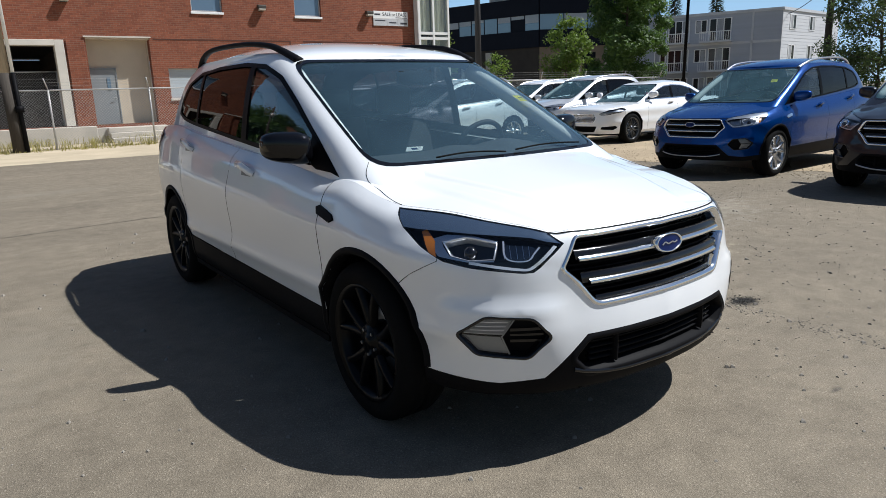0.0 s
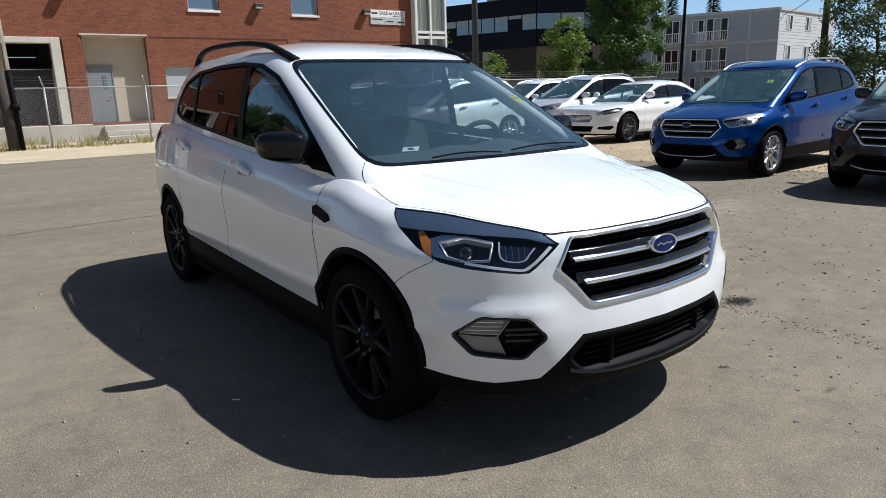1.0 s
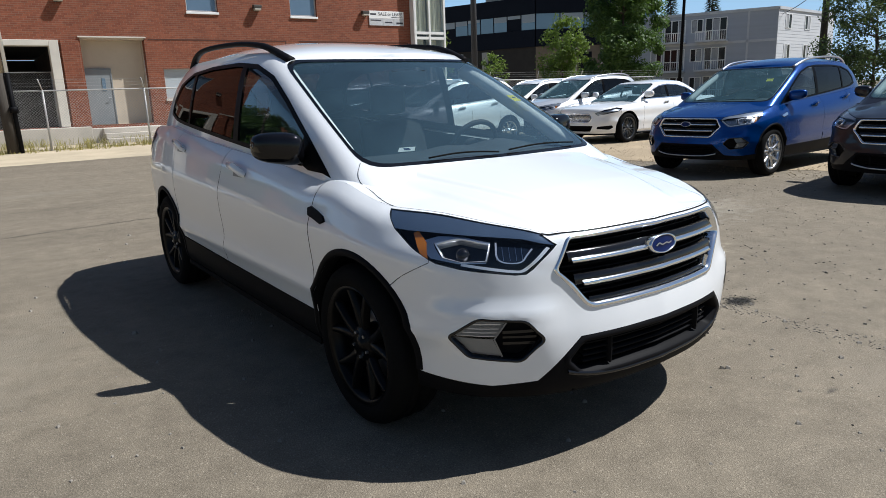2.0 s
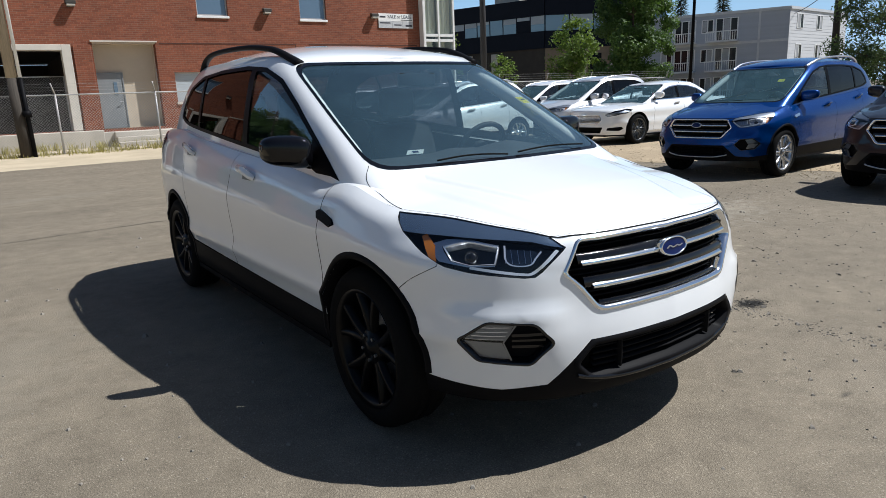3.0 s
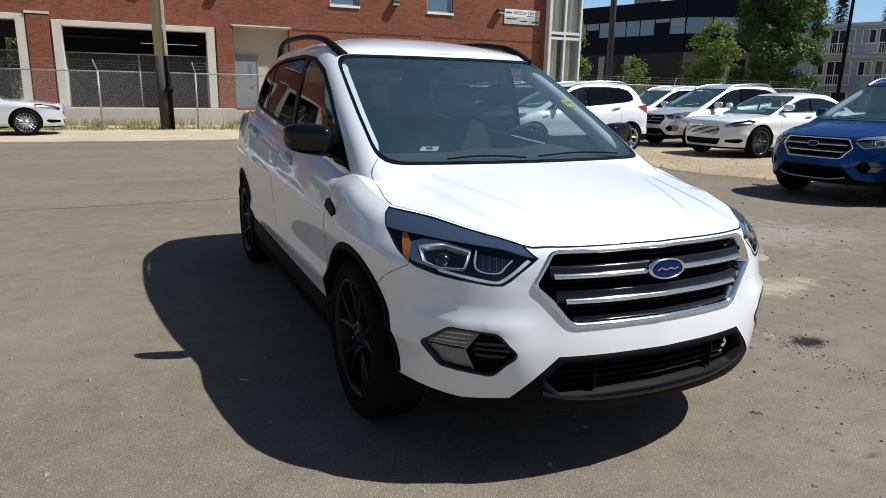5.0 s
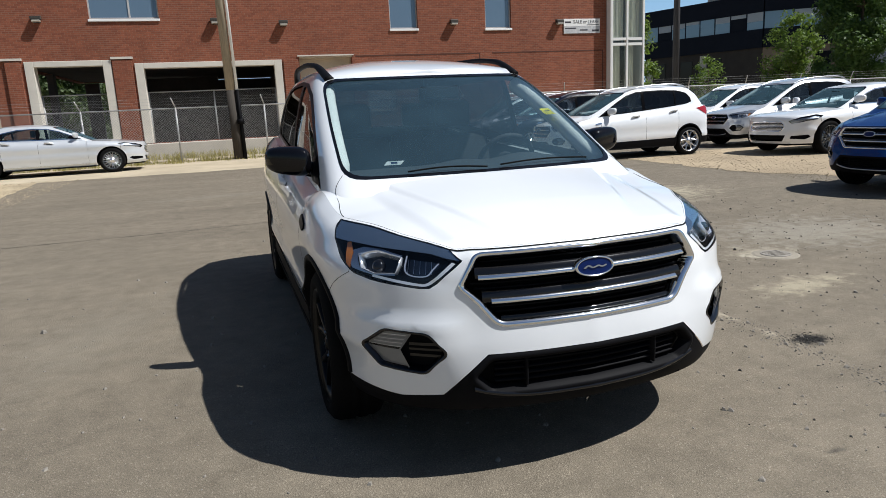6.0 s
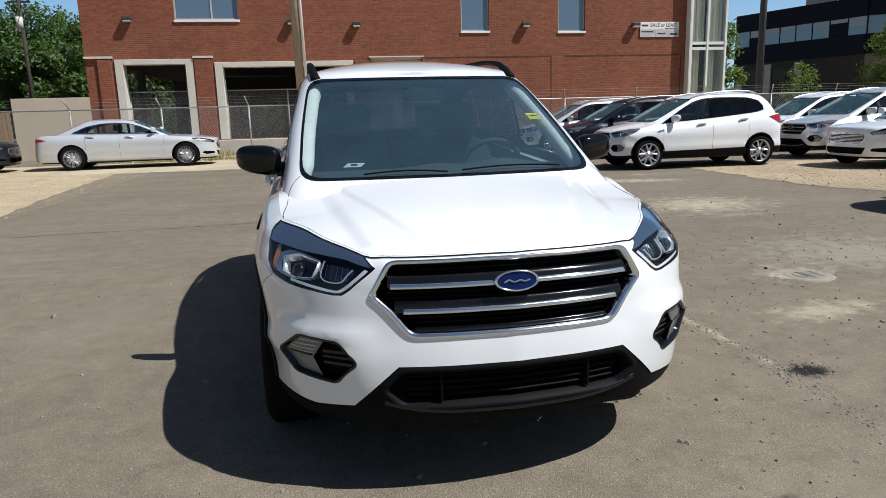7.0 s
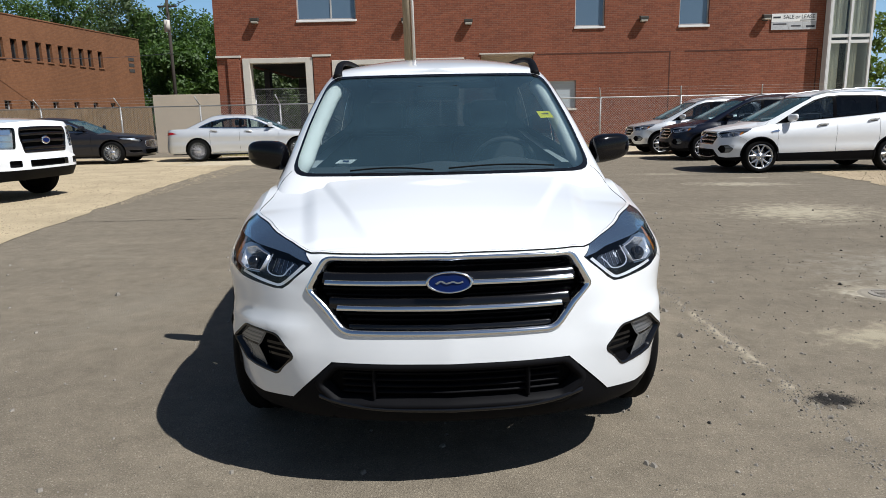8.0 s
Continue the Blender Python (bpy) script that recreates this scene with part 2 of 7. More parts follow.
def brick_material(name, c1, c2, mortar, width=0.21, height=0.072):
    m = material(name, c1, 0.85, 0, 0.3)
    co = m.node_tree.nodes.new("ShaderNodeTexCoord").outputs["Object"]
    sep = m.node_tree.nodes.new("ShaderNodeSeparateXYZ")
    wire(m, co, sep.inputs[0])
    add = m.node_tree.nodes.new("ShaderNodeMath")
    add.operation = "ADD"
    wire(m, sep.outputs[0], add.inputs[0])
    wire(m, sep.outputs[1], add.inputs[1])
    comb = m.node_tree.nodes.new("ShaderNodeCombineXYZ")
    wire(m, add.outputs[0], comb.inputs[0])
    wire(m, sep.outputs[2], comb.inputs[1])
    br = node(m, "ShaderNodeTexBrick", Scale=1.0, **{"Color1": (*c1, 1), "Color2": (*c2, 1), "Mortar": (*mortar, 1), "Mortar Size": 0.006,
              "Mortar Smooth": 0.2, "Bias": 0.0, "Brick Width": width, "Row Height": height})
    wire(m, comb.outputs[0], br.inputs["Vector"])
    stain = noise_tex(m, 0.5, 5, 0.6, co, (1.0, 1.0, 0.35))
    patch = noise_tex(m, 9.0, 3, 0.6, co)
    c = mix(m, 0.6, br.outputs["Color"], ramp(m, stain, [(0.3, (0.72, 0.72, 0.72)), (0.7, (1.15, 1.12, 1.1))]), "MULTIPLY")
    c = mix(m, 0.5, c, ramp(m, patch, [(0.3, (0.75, 0.75, 0.75)), (0.7, (1.2, 1.2, 1.2))]), "MULTIPLY")
    wire(m, c, bsdf(m).inputs["Base Color"])
    inv = m.node_tree.nodes.new("ShaderNodeMath")
    inv.operation = "SUBTRACT"
    inv.inputs[0].default_value = 1.0
    wire(m, br.outputs["Fac"], inv.inputs[1])
    bump(m, inv.outputs[0], 0.6, 0.008)
    return m


ASPHALT = asphalt_material()
GRAVEL = mottled("tan_gravel", (0.42, 0.34, 0.22), 0.95, 1.2, 0.28, 38, 0.02)
DIRT = mottled("dry_dirt", (0.44, 0.37, 0.26), 0.95, 0.8, 0.25, 45, 0.01)
DARK_BASE = mottled("dark_brown_block", (0.045, 0.038, 0.03), 0.8, 1.0, 0.2, 25, 0.004)
YARD = mottled("brown_yard_gravel", (0.35, 0.275, 0.18), 0.95, 0.7, 0.3, 40, 0.012)
BRICK_RED = brick_material("red_brick", (0.265, 0.088, 0.047), (0.192, 0.060, 0.034), (0.235, 0.140, 0.098))
BRICK_BROWN = brick_material("brown_brick", (0.225, 0.100, 0.046), (0.185, 0.080, 0.036), (0.19, 0.10, 0.06))
CONCRETE = mottled("pale_concrete", (0.50, 0.46, 0.40), 0.85, 1.5, 0.15, 40, 0.003)
STUCCO = mottled("beige_stucco", (0.52, 0.44, 0.34), 0.85, 1.0, 0.10, 60, 0.003)
TRIM_PALE = mottled("pale_trim", (0.60, 0.56, 0.49), 0.7, 2.0, 0.10, 60, 0.001)
TRIM_GREY = mottled("grey_white_trim", (0.56, 0.58, 0.60), 0.7, 2.0, 0.10, 60, 0.001)
SIDING_GREY = mottled("grey_siding", (0.40, 0.43, 0.48), 0.8, 0.6, 0.08, 30, 0.004, stretch=(0.2, 0.2, 6))
SIDING_WHITE = mottled("white_siding", (0.64, 0.65, 0.66), 0.7, 0.6, 0.08, 30, 0.004, stretch=(0.2, 0.2, 6))
DARK_CLAD = mottled("dark_cladding", (0.006, 0.009, 0.017), 0.7, 0.6, 0.2, 20, 0.002, spec=0.2)
TAN_BLOCK = mottled("tan_block", (0.23, 0.18, 0.125), 0.85, 1.0, 0.15, 25, 0.004)
FRAME_GREY = mottled("grey_aluminium", (0.45, 0.45, 0.44), 0.45, 2, 0.1, 60, 0.0005)
FLAT_GLASS = material("apartment_glass", (0.012, 0.014, 0.017), 0.08, 0.0, 0.35)
FLAT_CURTAIN = mottled("window_curtain", (0.36, 0.37, 0.38), 0.9, 3.0, 0.2, 20, 0.002)
WINDOW_GLASS = material("window_glass", (0.13, 0.20, 0.28), 0.04, 0.15, 1.0)
DARK_PANE = material("dark_window_glass", (0.012, 0.014, 0.017), 0.06, 0.0, 0.6)
BLUE_GLASS = material("office_glass", (0.22, 0.34, 0.44), 0.05, 0.2, 1.0)
BLIND = mottled("pale_blind", (0.42, 0.47, 0.50), 0.7, 3, 0.1, 40, 0.0, stretch=(1, 1, 8))
TOWER_GLASS = glass_sheet("tower_glass", (0.90, 0.94, 0.94), 0.6)
TOWER_FRAME = mottled("white_aluminium", (0.72, 0.72, 0.70), 0.5, 2, 0.06, 60, 0.0004)
CURTAIN = mottled("cream_curtain", (0.72, 0.66, 0.54), 0.9, 2.0, 0.25, 12, 0.01, stretch=(6, 6, 0.15))
DOOR_GREY = mottled("grey_door_paint", (0.22, 0.24, 0.25), 0.55, 2, 0.08, 60, 0.0005)
GALV = mottled("galvanised_steel", (0.40, 0.40, 0.39), 0.5, 6, 0.2, 80, 0.0004, 0.4)
WOOD_POLE = mottled("pole_wood", (0.33, 0.275, 0.20), 0.9, 4, 0.3, 14, 0.006, stretch=(8, 8, 0.4))
WOOD_BLACK = mottled("black_wood", (0.035, 0.035, 0.038), 0.85, 2.0, 0.3, 40, 0.003, stretch=(4, 4, 0.3))
WOOD_DARK = mottled("dark_pole_wood", (0.05, 0.042, 0.034), 0.9, 4, 0.3, 14, 0.006, stretch=(8, 8, 0.4))
WOOD_FENCE = mottled("fence_wood", (0.27, 0.185, 0.105), 0.9, 2, 0.3, 20, 0.004, stretch=(6, 6, 0.4))
BARK = mottled("bark", (0.10, 0.075, 0.05), 0.95, 6, 0.35, 25, 0.01, stretch=(3, 3, 0.5))


def leaf_material(name, dark, light):
    m = material(name, light, 0.55, 0, 0.35)
    geo = m.node_tree.nodes.new("ShaderNodeNewGeometry")
    wide = noise_tex(m, 0.9, 3, 0.6)
    a = ramp(m, geo.outputs["Random Per Island"], [(0.0, dark), (0.6, light), (1.0, tuple(min(1, c * 1.5) for c in light))])
    wire(m, mix(m, 0.45, a, ramp(m, wide, [(0.35, dark), (0.7, light)])), bsdf(m).inputs["Base Color"])
    tr = m.node_tree.nodes.new("ShaderNodeBsdfTranslucent")
    tr.inputs[0].default_value = (light[0] * 1.6, light[1] * 1.7, light[2], 1)
    mx = m.node_tree.nodes.new("ShaderNodeMixShader")
    mx.inputs[0].default_value = 0.3
    wire(m, bsdf(m).outputs[0], mx.inputs[1])
    wire(m, tr.outputs[0], mx.inputs[2])
    wire(m, mx.outputs[0], m.node_tree.nodes["Material Output"].inputs[0])
    return m


LEAF = leaf_material("tree_leaf", (0.017, 0.043, 0.010), (0.080, 0.140, 0.032))
LEAF_PALE = leaf_material("young_tree_leaf", (0.05, 0.09, 0.015), (0.14, 0.20, 0.04))
LEAF_GREY = leaf_material("grey_green_leaf", (0.022, 0.038, 0.014), (0.085, 0.12, 0.048))
NEEDLE = leaf_material("spruce_needle", (0.010, 0.022, 0.014), (0.025, 0.05, 0.03))
WEED = leaf_material("dry_weed", (0.13, 0.12, 0.045), (0.34, 0.30, 0.13))
STONE_BITS = mottled("pebble_stone", (0.22, 0.20, 0.17), 0.9, 20, 0.4, 90, 0.001)
GRAVEL_BITS = mottled("gravel_stone", (0.34, 0.28, 0.19), 0.95, 20, 0.35, 90, 0.001)

# ---- building blocks ----
def part(name, bm, mat, parent, label="", smooth=False):
    """One bmesh as one mesh object under a thing or a part."""
    me = bpy.data.meshes.new(name)
    bm.to_mesh(me)
    bm.free()
    for i in mat if isinstance(mat, (list, tuple)) else [mat]:
        me.materials.append(i)
    if smooth:
        me.shade_smooth()
    ob = new(name, me)
    ob.parent = parent
    if label:
        ob["label"] = label
    return ob


def thing(name, label, category, group="", kind="", at=None):
    ob = new(name)
    ob.empty_display_size = 0.2
    if at is not None:
        ob.matrix_world = at
    return tagged(ob, label, category, group, kind)


def single(name, bm, mat, label, category="", group="", kind="", at=None, smooth=False):
    ob = part(name, bm, mat, None, "", smooth)
    if at is not None:
        ob.matrix_world = at
    return tagged(ob, label, category, group, kind)


def box(bm, x0, x1, y0, y1, z0, z1, bevel=0.0, m=None):
    r = bmesh.ops.create_cube(bm, size=1.0)
    vs = r["verts"]
    for v in vs:
        v.co = Vector((x0 + (v.co.x + 0.5) * (x1 - x0), y0 + (v.co.y + 0.5) * (y1 - y0), z0 + (v.co.z + 0.5) * (z1 - z0)))
    if bevel:
        es = list({e for v in vs for e in v.link_edges})
        r = bmesh.ops.bevel(bm, geom=es, offset=bevel, segments=2, affect="EDGES", profile=0.5)
        vs = list({v for v in r["verts"]} | {v for v in vs if v.is_valid})
    if m is not None:
        bmesh.ops.transform(bm, matrix=m, verts=vs)
    return bm


def boxes(*rows, bevel=0.0):
    bm = bmesh.new()
    for r in rows:
        box(bm, *r, bevel=bevel)
    return bm


def cyl(bm, a, b, r0, r1=None, n=16, caps=True):
    a, b = Vector(a), Vector(b)
    r1 = r0 if r1 is None else r1
    q = (b - a).to_track_quat("Z", "Y").to_matrix()
    rings = []
    for p, r in ((a, r0), (b, r1)):
        rings.append([bm.verts.new(p + q @ Vector((r * math.cos(2 * math.pi * i / n), r * math.sin(2 * math.pi * i / n), 0))) for i in range(n)])
    for i in range(n):
        bm.faces.new((rings[0][i], rings[0][(i + 1) % n], rings[1][(i + 1) % n], rings[1][i]))
    if caps:
        bm.faces.new(rings[0][::-1])
        bm.faces.new(rings[1])
    return bm


def tube(bm, pts, radius, n=10, flat=1.0):
    """A rounded bar along a row of points; radius may be a list."""
    pts = [Vector(p) for p in pts]
    rings = []
    for i, p in enumerate(pts):
        d = (pts[min(i + 1, len(pts) - 1)] - pts[max(i - 1, 0)]).normalized()
        side = d.cross(Vector((0, 0, 1)))
        side = side.normalized() if side.length > 1e-4 else Vector((1, 0, 0))
        up = side.cross(d).normalized()
        r = radius[i] if isinstance(radius, (list, tuple)) else radius
        rings.append([bm.verts.new(p + side * (r * math.cos(2 * math.pi * k / n)) + up * (r * flat * math.sin(2 * math.pi * k / n))) for k in range(n)])
    for a, b in zip(rings, rings[1:]):
        for k in range(n):
            bm.faces.new((a[k], a[(k + 1) % n], b[(k + 1) % n], b[k]))
    bm.faces.new(rings[0][::-1])
    bm.faces.new(rings[-1])
    return bm


def lathe(bm, profile, n=40, close=False):
    """Turns (radius, x) pairs round the x axis."""
    rings = [[bm.verts.new((x, r * math.cos(2 * math.pi * i / n), r * math.sin(2 * math.pi * i / n))) for i in range(n)] for r, x in profile]
    pairs = list(zip(rings, rings[1:])) + ([(rings[-1], rings[0])] if close else [])
    for a, b in pairs:
        for i in range(n):
            bm.faces.new((a[i], a[(i + 1) % n], b[(i + 1) % n], b[i]))
    return bm


def spline(points, steps=12):
    """A smooth curve through points (Catmull-Rom), as an array."""
    p = np.array(points, float)
    p = np.vstack([2 * p[0] - p[1], p, 2 * p[-1] - p[-2]])
    t = np.linspace(0, 1, steps, endpoint=False)[:, None]
    out = []
    for i in range(1, len(p) - 2):
        a, b, c, d = p[i - 1], p[i], p[i + 1], p[i + 2]
        out.append(0.5 * (2 * b + (c - a) * t + (2 * a - 5 * b + 4 * c - d) * t ** 2 + (3 * b - a - 3 * c + d) * t ** 3))
    out.append(p[-2][None])
    return np.vstack(out)


def curve(pairs):
    """A smooth one-valued function through (x, y) pairs."""
    s = spline(pairs, 10)
    xs, ys = np.maximum.accumulate(s[:, 0]), s[:, 1]
    return lambda v: np.interp(v, xs, ys)


def inside(poly, x, y):
    hit, n = False, len(poly)
    for i in range(n):
        (x0, y0), (x1, y1) = poly[i], poly[(i + 1) % n]
        if (y0 > y) != (y1 > y) and x < (x1 - x0) * (y - y0) / (y1 - y0) + x0:
            hit = not hit
    return hit


def rounded(poly, r, n=4):
    """A polygon with its corners cut round."""
    out, k = [], len(poly)
    for i in range(k):
        p, a, b = Vector(poly[i]), Vector(poly[i - 1]), Vector(poly[(i + 1) % k])
        d = min(r, (a - p).length * 0.45, (b - p).length * 0.45)
        s, e = p + (a - p).normalized() * d, p + (b - p).normalized() * d
        for j in range(n + 1):
            t = j / n
            q = s * (1 - t) ** 2 + p * (2 * t * (1 - t)) + e * t * t
            out.append((q.x, q.y))
    return out


def grown(poly, d):
    """A polygon moved outwards by d (inwards: minus), same number of corners."""
    area = sum(poly[i - 1][0] * poly[i][1] - poly[i][0] * poly[i - 1][1] for i in range(len(poly)))
    s, out = (1 if area > 0 else -1), []
    for i in range(len(poly)):
        p, a, b = Vector(poly[i]), Vector(poly[i - 1]), Vector(poly[(i + 1) % len(poly)])
        n1, n2 = (p - a).normalized(), (b - p).normalized()
        n1, n2 = Vector((n1.y, -n1.x)) * s, Vector((n2.y, -n2.x)) * s
        m = (n1 + n2)
        m = m / max(0.35, m.length_squared / 2)
        q = p + m * d
        out.append((q.x, q.y))
    return out


def cut_sheet(outer, holes, du, dv):
    """A flat grid in (u, v), clipped exactly by an outline and by holes."""
    bm = bmesh.new()
    us, vs = [p[0] for p in outer], [p[1] for p in outer]
    u0, u1, v0, v1 = min(us), max(us), min(vs), max(vs)
    nu, nv = max(1, round((u1 - u0) / du)), max(1, round((v1 - v0) / dv))
    g = [[bm.verts.new((u0 + (u1 - u0) * i / nu, v0 + (v1 - v0) * j / nv, 0)) for j in range(nv + 1)] for i in range(nu + 1)]
    for i in range(nu):
        for j in range(nv):
            bm.faces.new((g[i][j], g[i + 1][j], g[i + 1][j + 1], g[i][j + 1]))
    for poly in [outer, *holes]:
        for i in range(len(poly)):
            (x0, y0), (x1, y1) = poly[i - 1], poly[i]
            if abs(x1 - x0) + abs(y1 - y0) < 1e-5:
                continue
            lx, hx, ly, hy = min(x0, x1) - du, max(x0, x1) + du, min(y0, y1) - dv, max(y0, y1) + dv
            near = [f for f in bm.faces if any(lx <= v.co.x <= hx and ly <= v.co.y <= hy for v in f.verts)]
            geom = list({e for f in near for e in (*f.edges, *f.verts)}) + near
            bmesh.ops.bisect_plane(bm, geom=geom, dist=1e-5, plane_co=(x0, y0, 0), plane_no=(y1 - y0, x0 - x1, 0))
    gone = []
    for f in bm.faces:
        c = f.calc_center_median()
        if not inside(outer, c.x, c.y) or any(inside(h, c.x, c.y) for h in holes):
            gone.append(f)
    bmesh.ops.delete(bm, geom=gone, context="FACES")
    return bm


def mapped(bm, fn, h=0.0):
    """Lays a flat sheet on the surface fn(u, v, h)."""
    vs = list(bm.verts)
    if vs:
        co = np.array([(v.co.x, v.co.y) for v in vs])
        for v, p in zip(vs, fn(co[:, 0], co[:, 1], h)):
            v.co = p
    return bm


def ring(bm, fn, poly, profile, closed=True):
    """A moulding along a polygon on fn: profile rows are (grow, height)."""
    fine, rows = [], []
    for i in range(len(poly)):
        (x0, y0), (x1, y1) = poly[i - 1], poly[i]
        k = max(1, int(math.hypot(x1 - x0, y1 - y0) / 0.05))
        fine += [(x0 + (x1 - x0) * (j + 1) / k, y0 + (y1 - y0) * (j + 1) / k) for j in range(k)]
    poly = fine
    for d, h in profile:
        q = np.array(grown(poly, d))
        rows.append([bm.verts.new(p) for p in fn(q[:, 0], q[:, 1], h)])
    n = len(poly)
    for a, b in zip(rows, rows[1:]):
        for i in range(n if closed else n - 1):
            j = (i + 1) % n
            bm.faces.new((a[i], a[j], b[j], b[i]))
    bmesh.ops.recalc_face_normals(bm, faces=bm.faces)
    return bm


def sheet(fn, poly, du, dv, h=0.0, holes=()):
    return mapped(cut_sheet(poly, list(holes), du, dv), fn, h)


def strip(fn, pts, half, h):
    """A thin flat line drawn on a surface."""
    bm, q = bmesh.new(), [Vector(p) for p in pts]
    rows = [[], []]
    for i, p in enumerate(q):
        d = (q[min(i + 1, len(q) - 1)] - q[max(i - 1, 0)]).normalized()
        n = Vector((-d.y, d.x)) * half
        for k, s in ((0, p - n), (1, p + n)):
            rows[k].append((s.x, s.y))
    vs = []
    for r in rows:
        a = np.array(r)
        vs.append([bm.verts.new(p) for p in fn(a[:, 0], a[:, 1], h)])
    for i in range(len(q) - 1):
        bm.faces.new((vs[0][i], vs[0][i + 1], vs[1][i + 1], vs[1][i]))
    return bm

# ---- cars ----
SUV = dict(
    outline=[(0, -2.215), (0.25, -2.195), (0.46, -2.148), (0.62, -2.073), (0.772, -1.938), (0.868, -1.73), (0.908, -1.45), (0.92, -1.0),
             (0.922, 0.0), (0.918, 1.0), (0.908, 1.5), (0.875, 1.92), (0.76, 2.13), (0.45, 2.25), (0, 2.28)],
    front=[(0.18, 0.13), (0.26, 0.03), (0.33, 0.0), (0.42, -0.008), (0.52, 0.0), (0.60, 0.012), (0.70, 0.022), (0.85, 0.032), (0.95, 0.046), (1.0, 0.068)],
    side=[(0.18, 0.10), (0.30, 0.035), (0.40, 0.026), (0.46, 0.016), (0.505, 0.000), (0.53, 0.004), (0.57, 0.014), (0.64, 0.012), (0.72, 0.004), (0.79, 0.000), (0.825, 0.006), (0.88, 0.026), (0.93, 0.044), (0.97, 0.072), (1.0, 0.115)],
    hood=[(-2.2, 0.848), (-2.12, 0.868), (-2.0, 0.899), (-1.8, 0.942), (-1.6, 0.98), (-1.4, 1.016), (-1.2, 1.055), (-0.9, 1.10)], crown=0.085,
    belt=[(-1.0, 0.985), (-0.5, 1.03), (0.2, 1.075), (1.0, 1.135), (1.5, 1.18), (2.3, 1.16)],
    ws=[(0.9, -1.58), (1.0, -1.40), (1.10, -1.22), (1.30, -0.85), (1.45, -0.56), (1.54, -0.37), (1.62, -0.20)],
    width=[(0.9, 0.825), (1.0, 0.805), (1.10, 0.785), (1.27, 0.755), (1.43, 0.715), (1.50, 0.692), (1.55, 0.668), (1.60, 0.628), (1.65, 0.56)],
    rear=[(0.9, 2.2), (1.1, 2.17), (1.3, 2.05), (1.45, 1.92), (1.55, 1.78), (1.62, 1.7)],
    top=(1.557, 1.614, 1.597), roof=[(-0.4, 1.558), (-0.2, 1.610), (0.1, 1.661), (0.5, 1.696), (1.0, 1.696), (1.5, 1.655), (1.8, 1.60)],
    base=0.93, hub=(-1.36, 1.48), arch_at=(-1.385, 1.455, 0.362), radius=0.342, arch=0.362, doors=(-1.76, -1.04, 0.16, 1.12), sill=0.405, track=0.784, drop=0.007, back=1.0,
    dlo=[(-1.06, 1.0), (-0.80, 1.165), (-0.52, 1.335), (-0.27, 1.465), (-0.02, 1.535), (0.3, 1.56), (0.8, 1.56), (1.2, 1.54), (1.48, 1.47), (1.60, 1.36), (1.62, 1.26), (1.45, 1.215), (1.0, 1.17), (0.2, 1.105), (-0.4, 1.06)],
    pillars=((0.12, 0.20), (1.10, 1.14)), suv=True)

SEDAN = dict(SUV,
    outline=[(0, -2.50), (0.25, -2.49), (0.48, -2.43), (0.66, -2.32), (0.80, -2.14), (0.88, -1.92), (0.925, -1.6), (0.945, -1.1),
             (0.945, 0.0), (0.94, 1.0), (0.925, 1.6), (0.885, 2.15), (0.78, 2.42), (0.45, 2.55), (0, 2.58)],
    hood=[(-2.5, 0.785), (-2.4, 0.815), (-2.2, 0.852), (-1.9, 0.89), (-1.6, 0.918), (-1.3, 0.94), (-1.0, 0.952)], crown=0.06,
    belt=[(-1.0, 0.93), (-0.5, 0.945), (0.3, 0.965), (1.2, 0.99), (1.6, 1.0), (2.2, 1.0), (2.6, 0.96)],
    ws=[(0.85, -1.36), (0.95, -1.16), (1.10, -0.84), (1.25, -0.50), (1.36, -0.22), (1.44, 0.0)],
    width=[(0.85, 0.80), (0.95, 0.78), (1.10, 0.735), (1.25, 0.675), (1.33, 0.63), (1.38, 0.58), (1.44, 0.52)],
    rear=[(0.85, 2.35), (0.95, 2.12), (1.05, 1.90), (1.2, 1.58), (1.33, 1.28), (1.44, 1.0)],
    top=(1.355, 1.378, 1.365), roof=[(-0.3, 1.35), (-0.1, 1.39), (0.2, 1.425), (0.5, 1.44), (0.9, 1.425), (1.2, 1.385), (1.4, 1.35)],
    base=0.88, hub=(-1.56, 1.50), arch_at=None, radius=0.345, arch=0.395, doors=(-1.82, -0.98, 0.22, 1.12), sill=0.30, track=0.82,
    dlo=[(-0.86, 0.975), (-0.62, 1.09), (-0.35, 1.21), (-0.05, 1.295), (0.3, 1.325), (0.7, 1.31), (1.1, 1.23), (1.42, 1.09), (1.50, 1.035), (1.2, 1.02), (0.3, 0.995)],
    pillars=((0.17, 0.25), (1.05, 1.10)), suv=False)

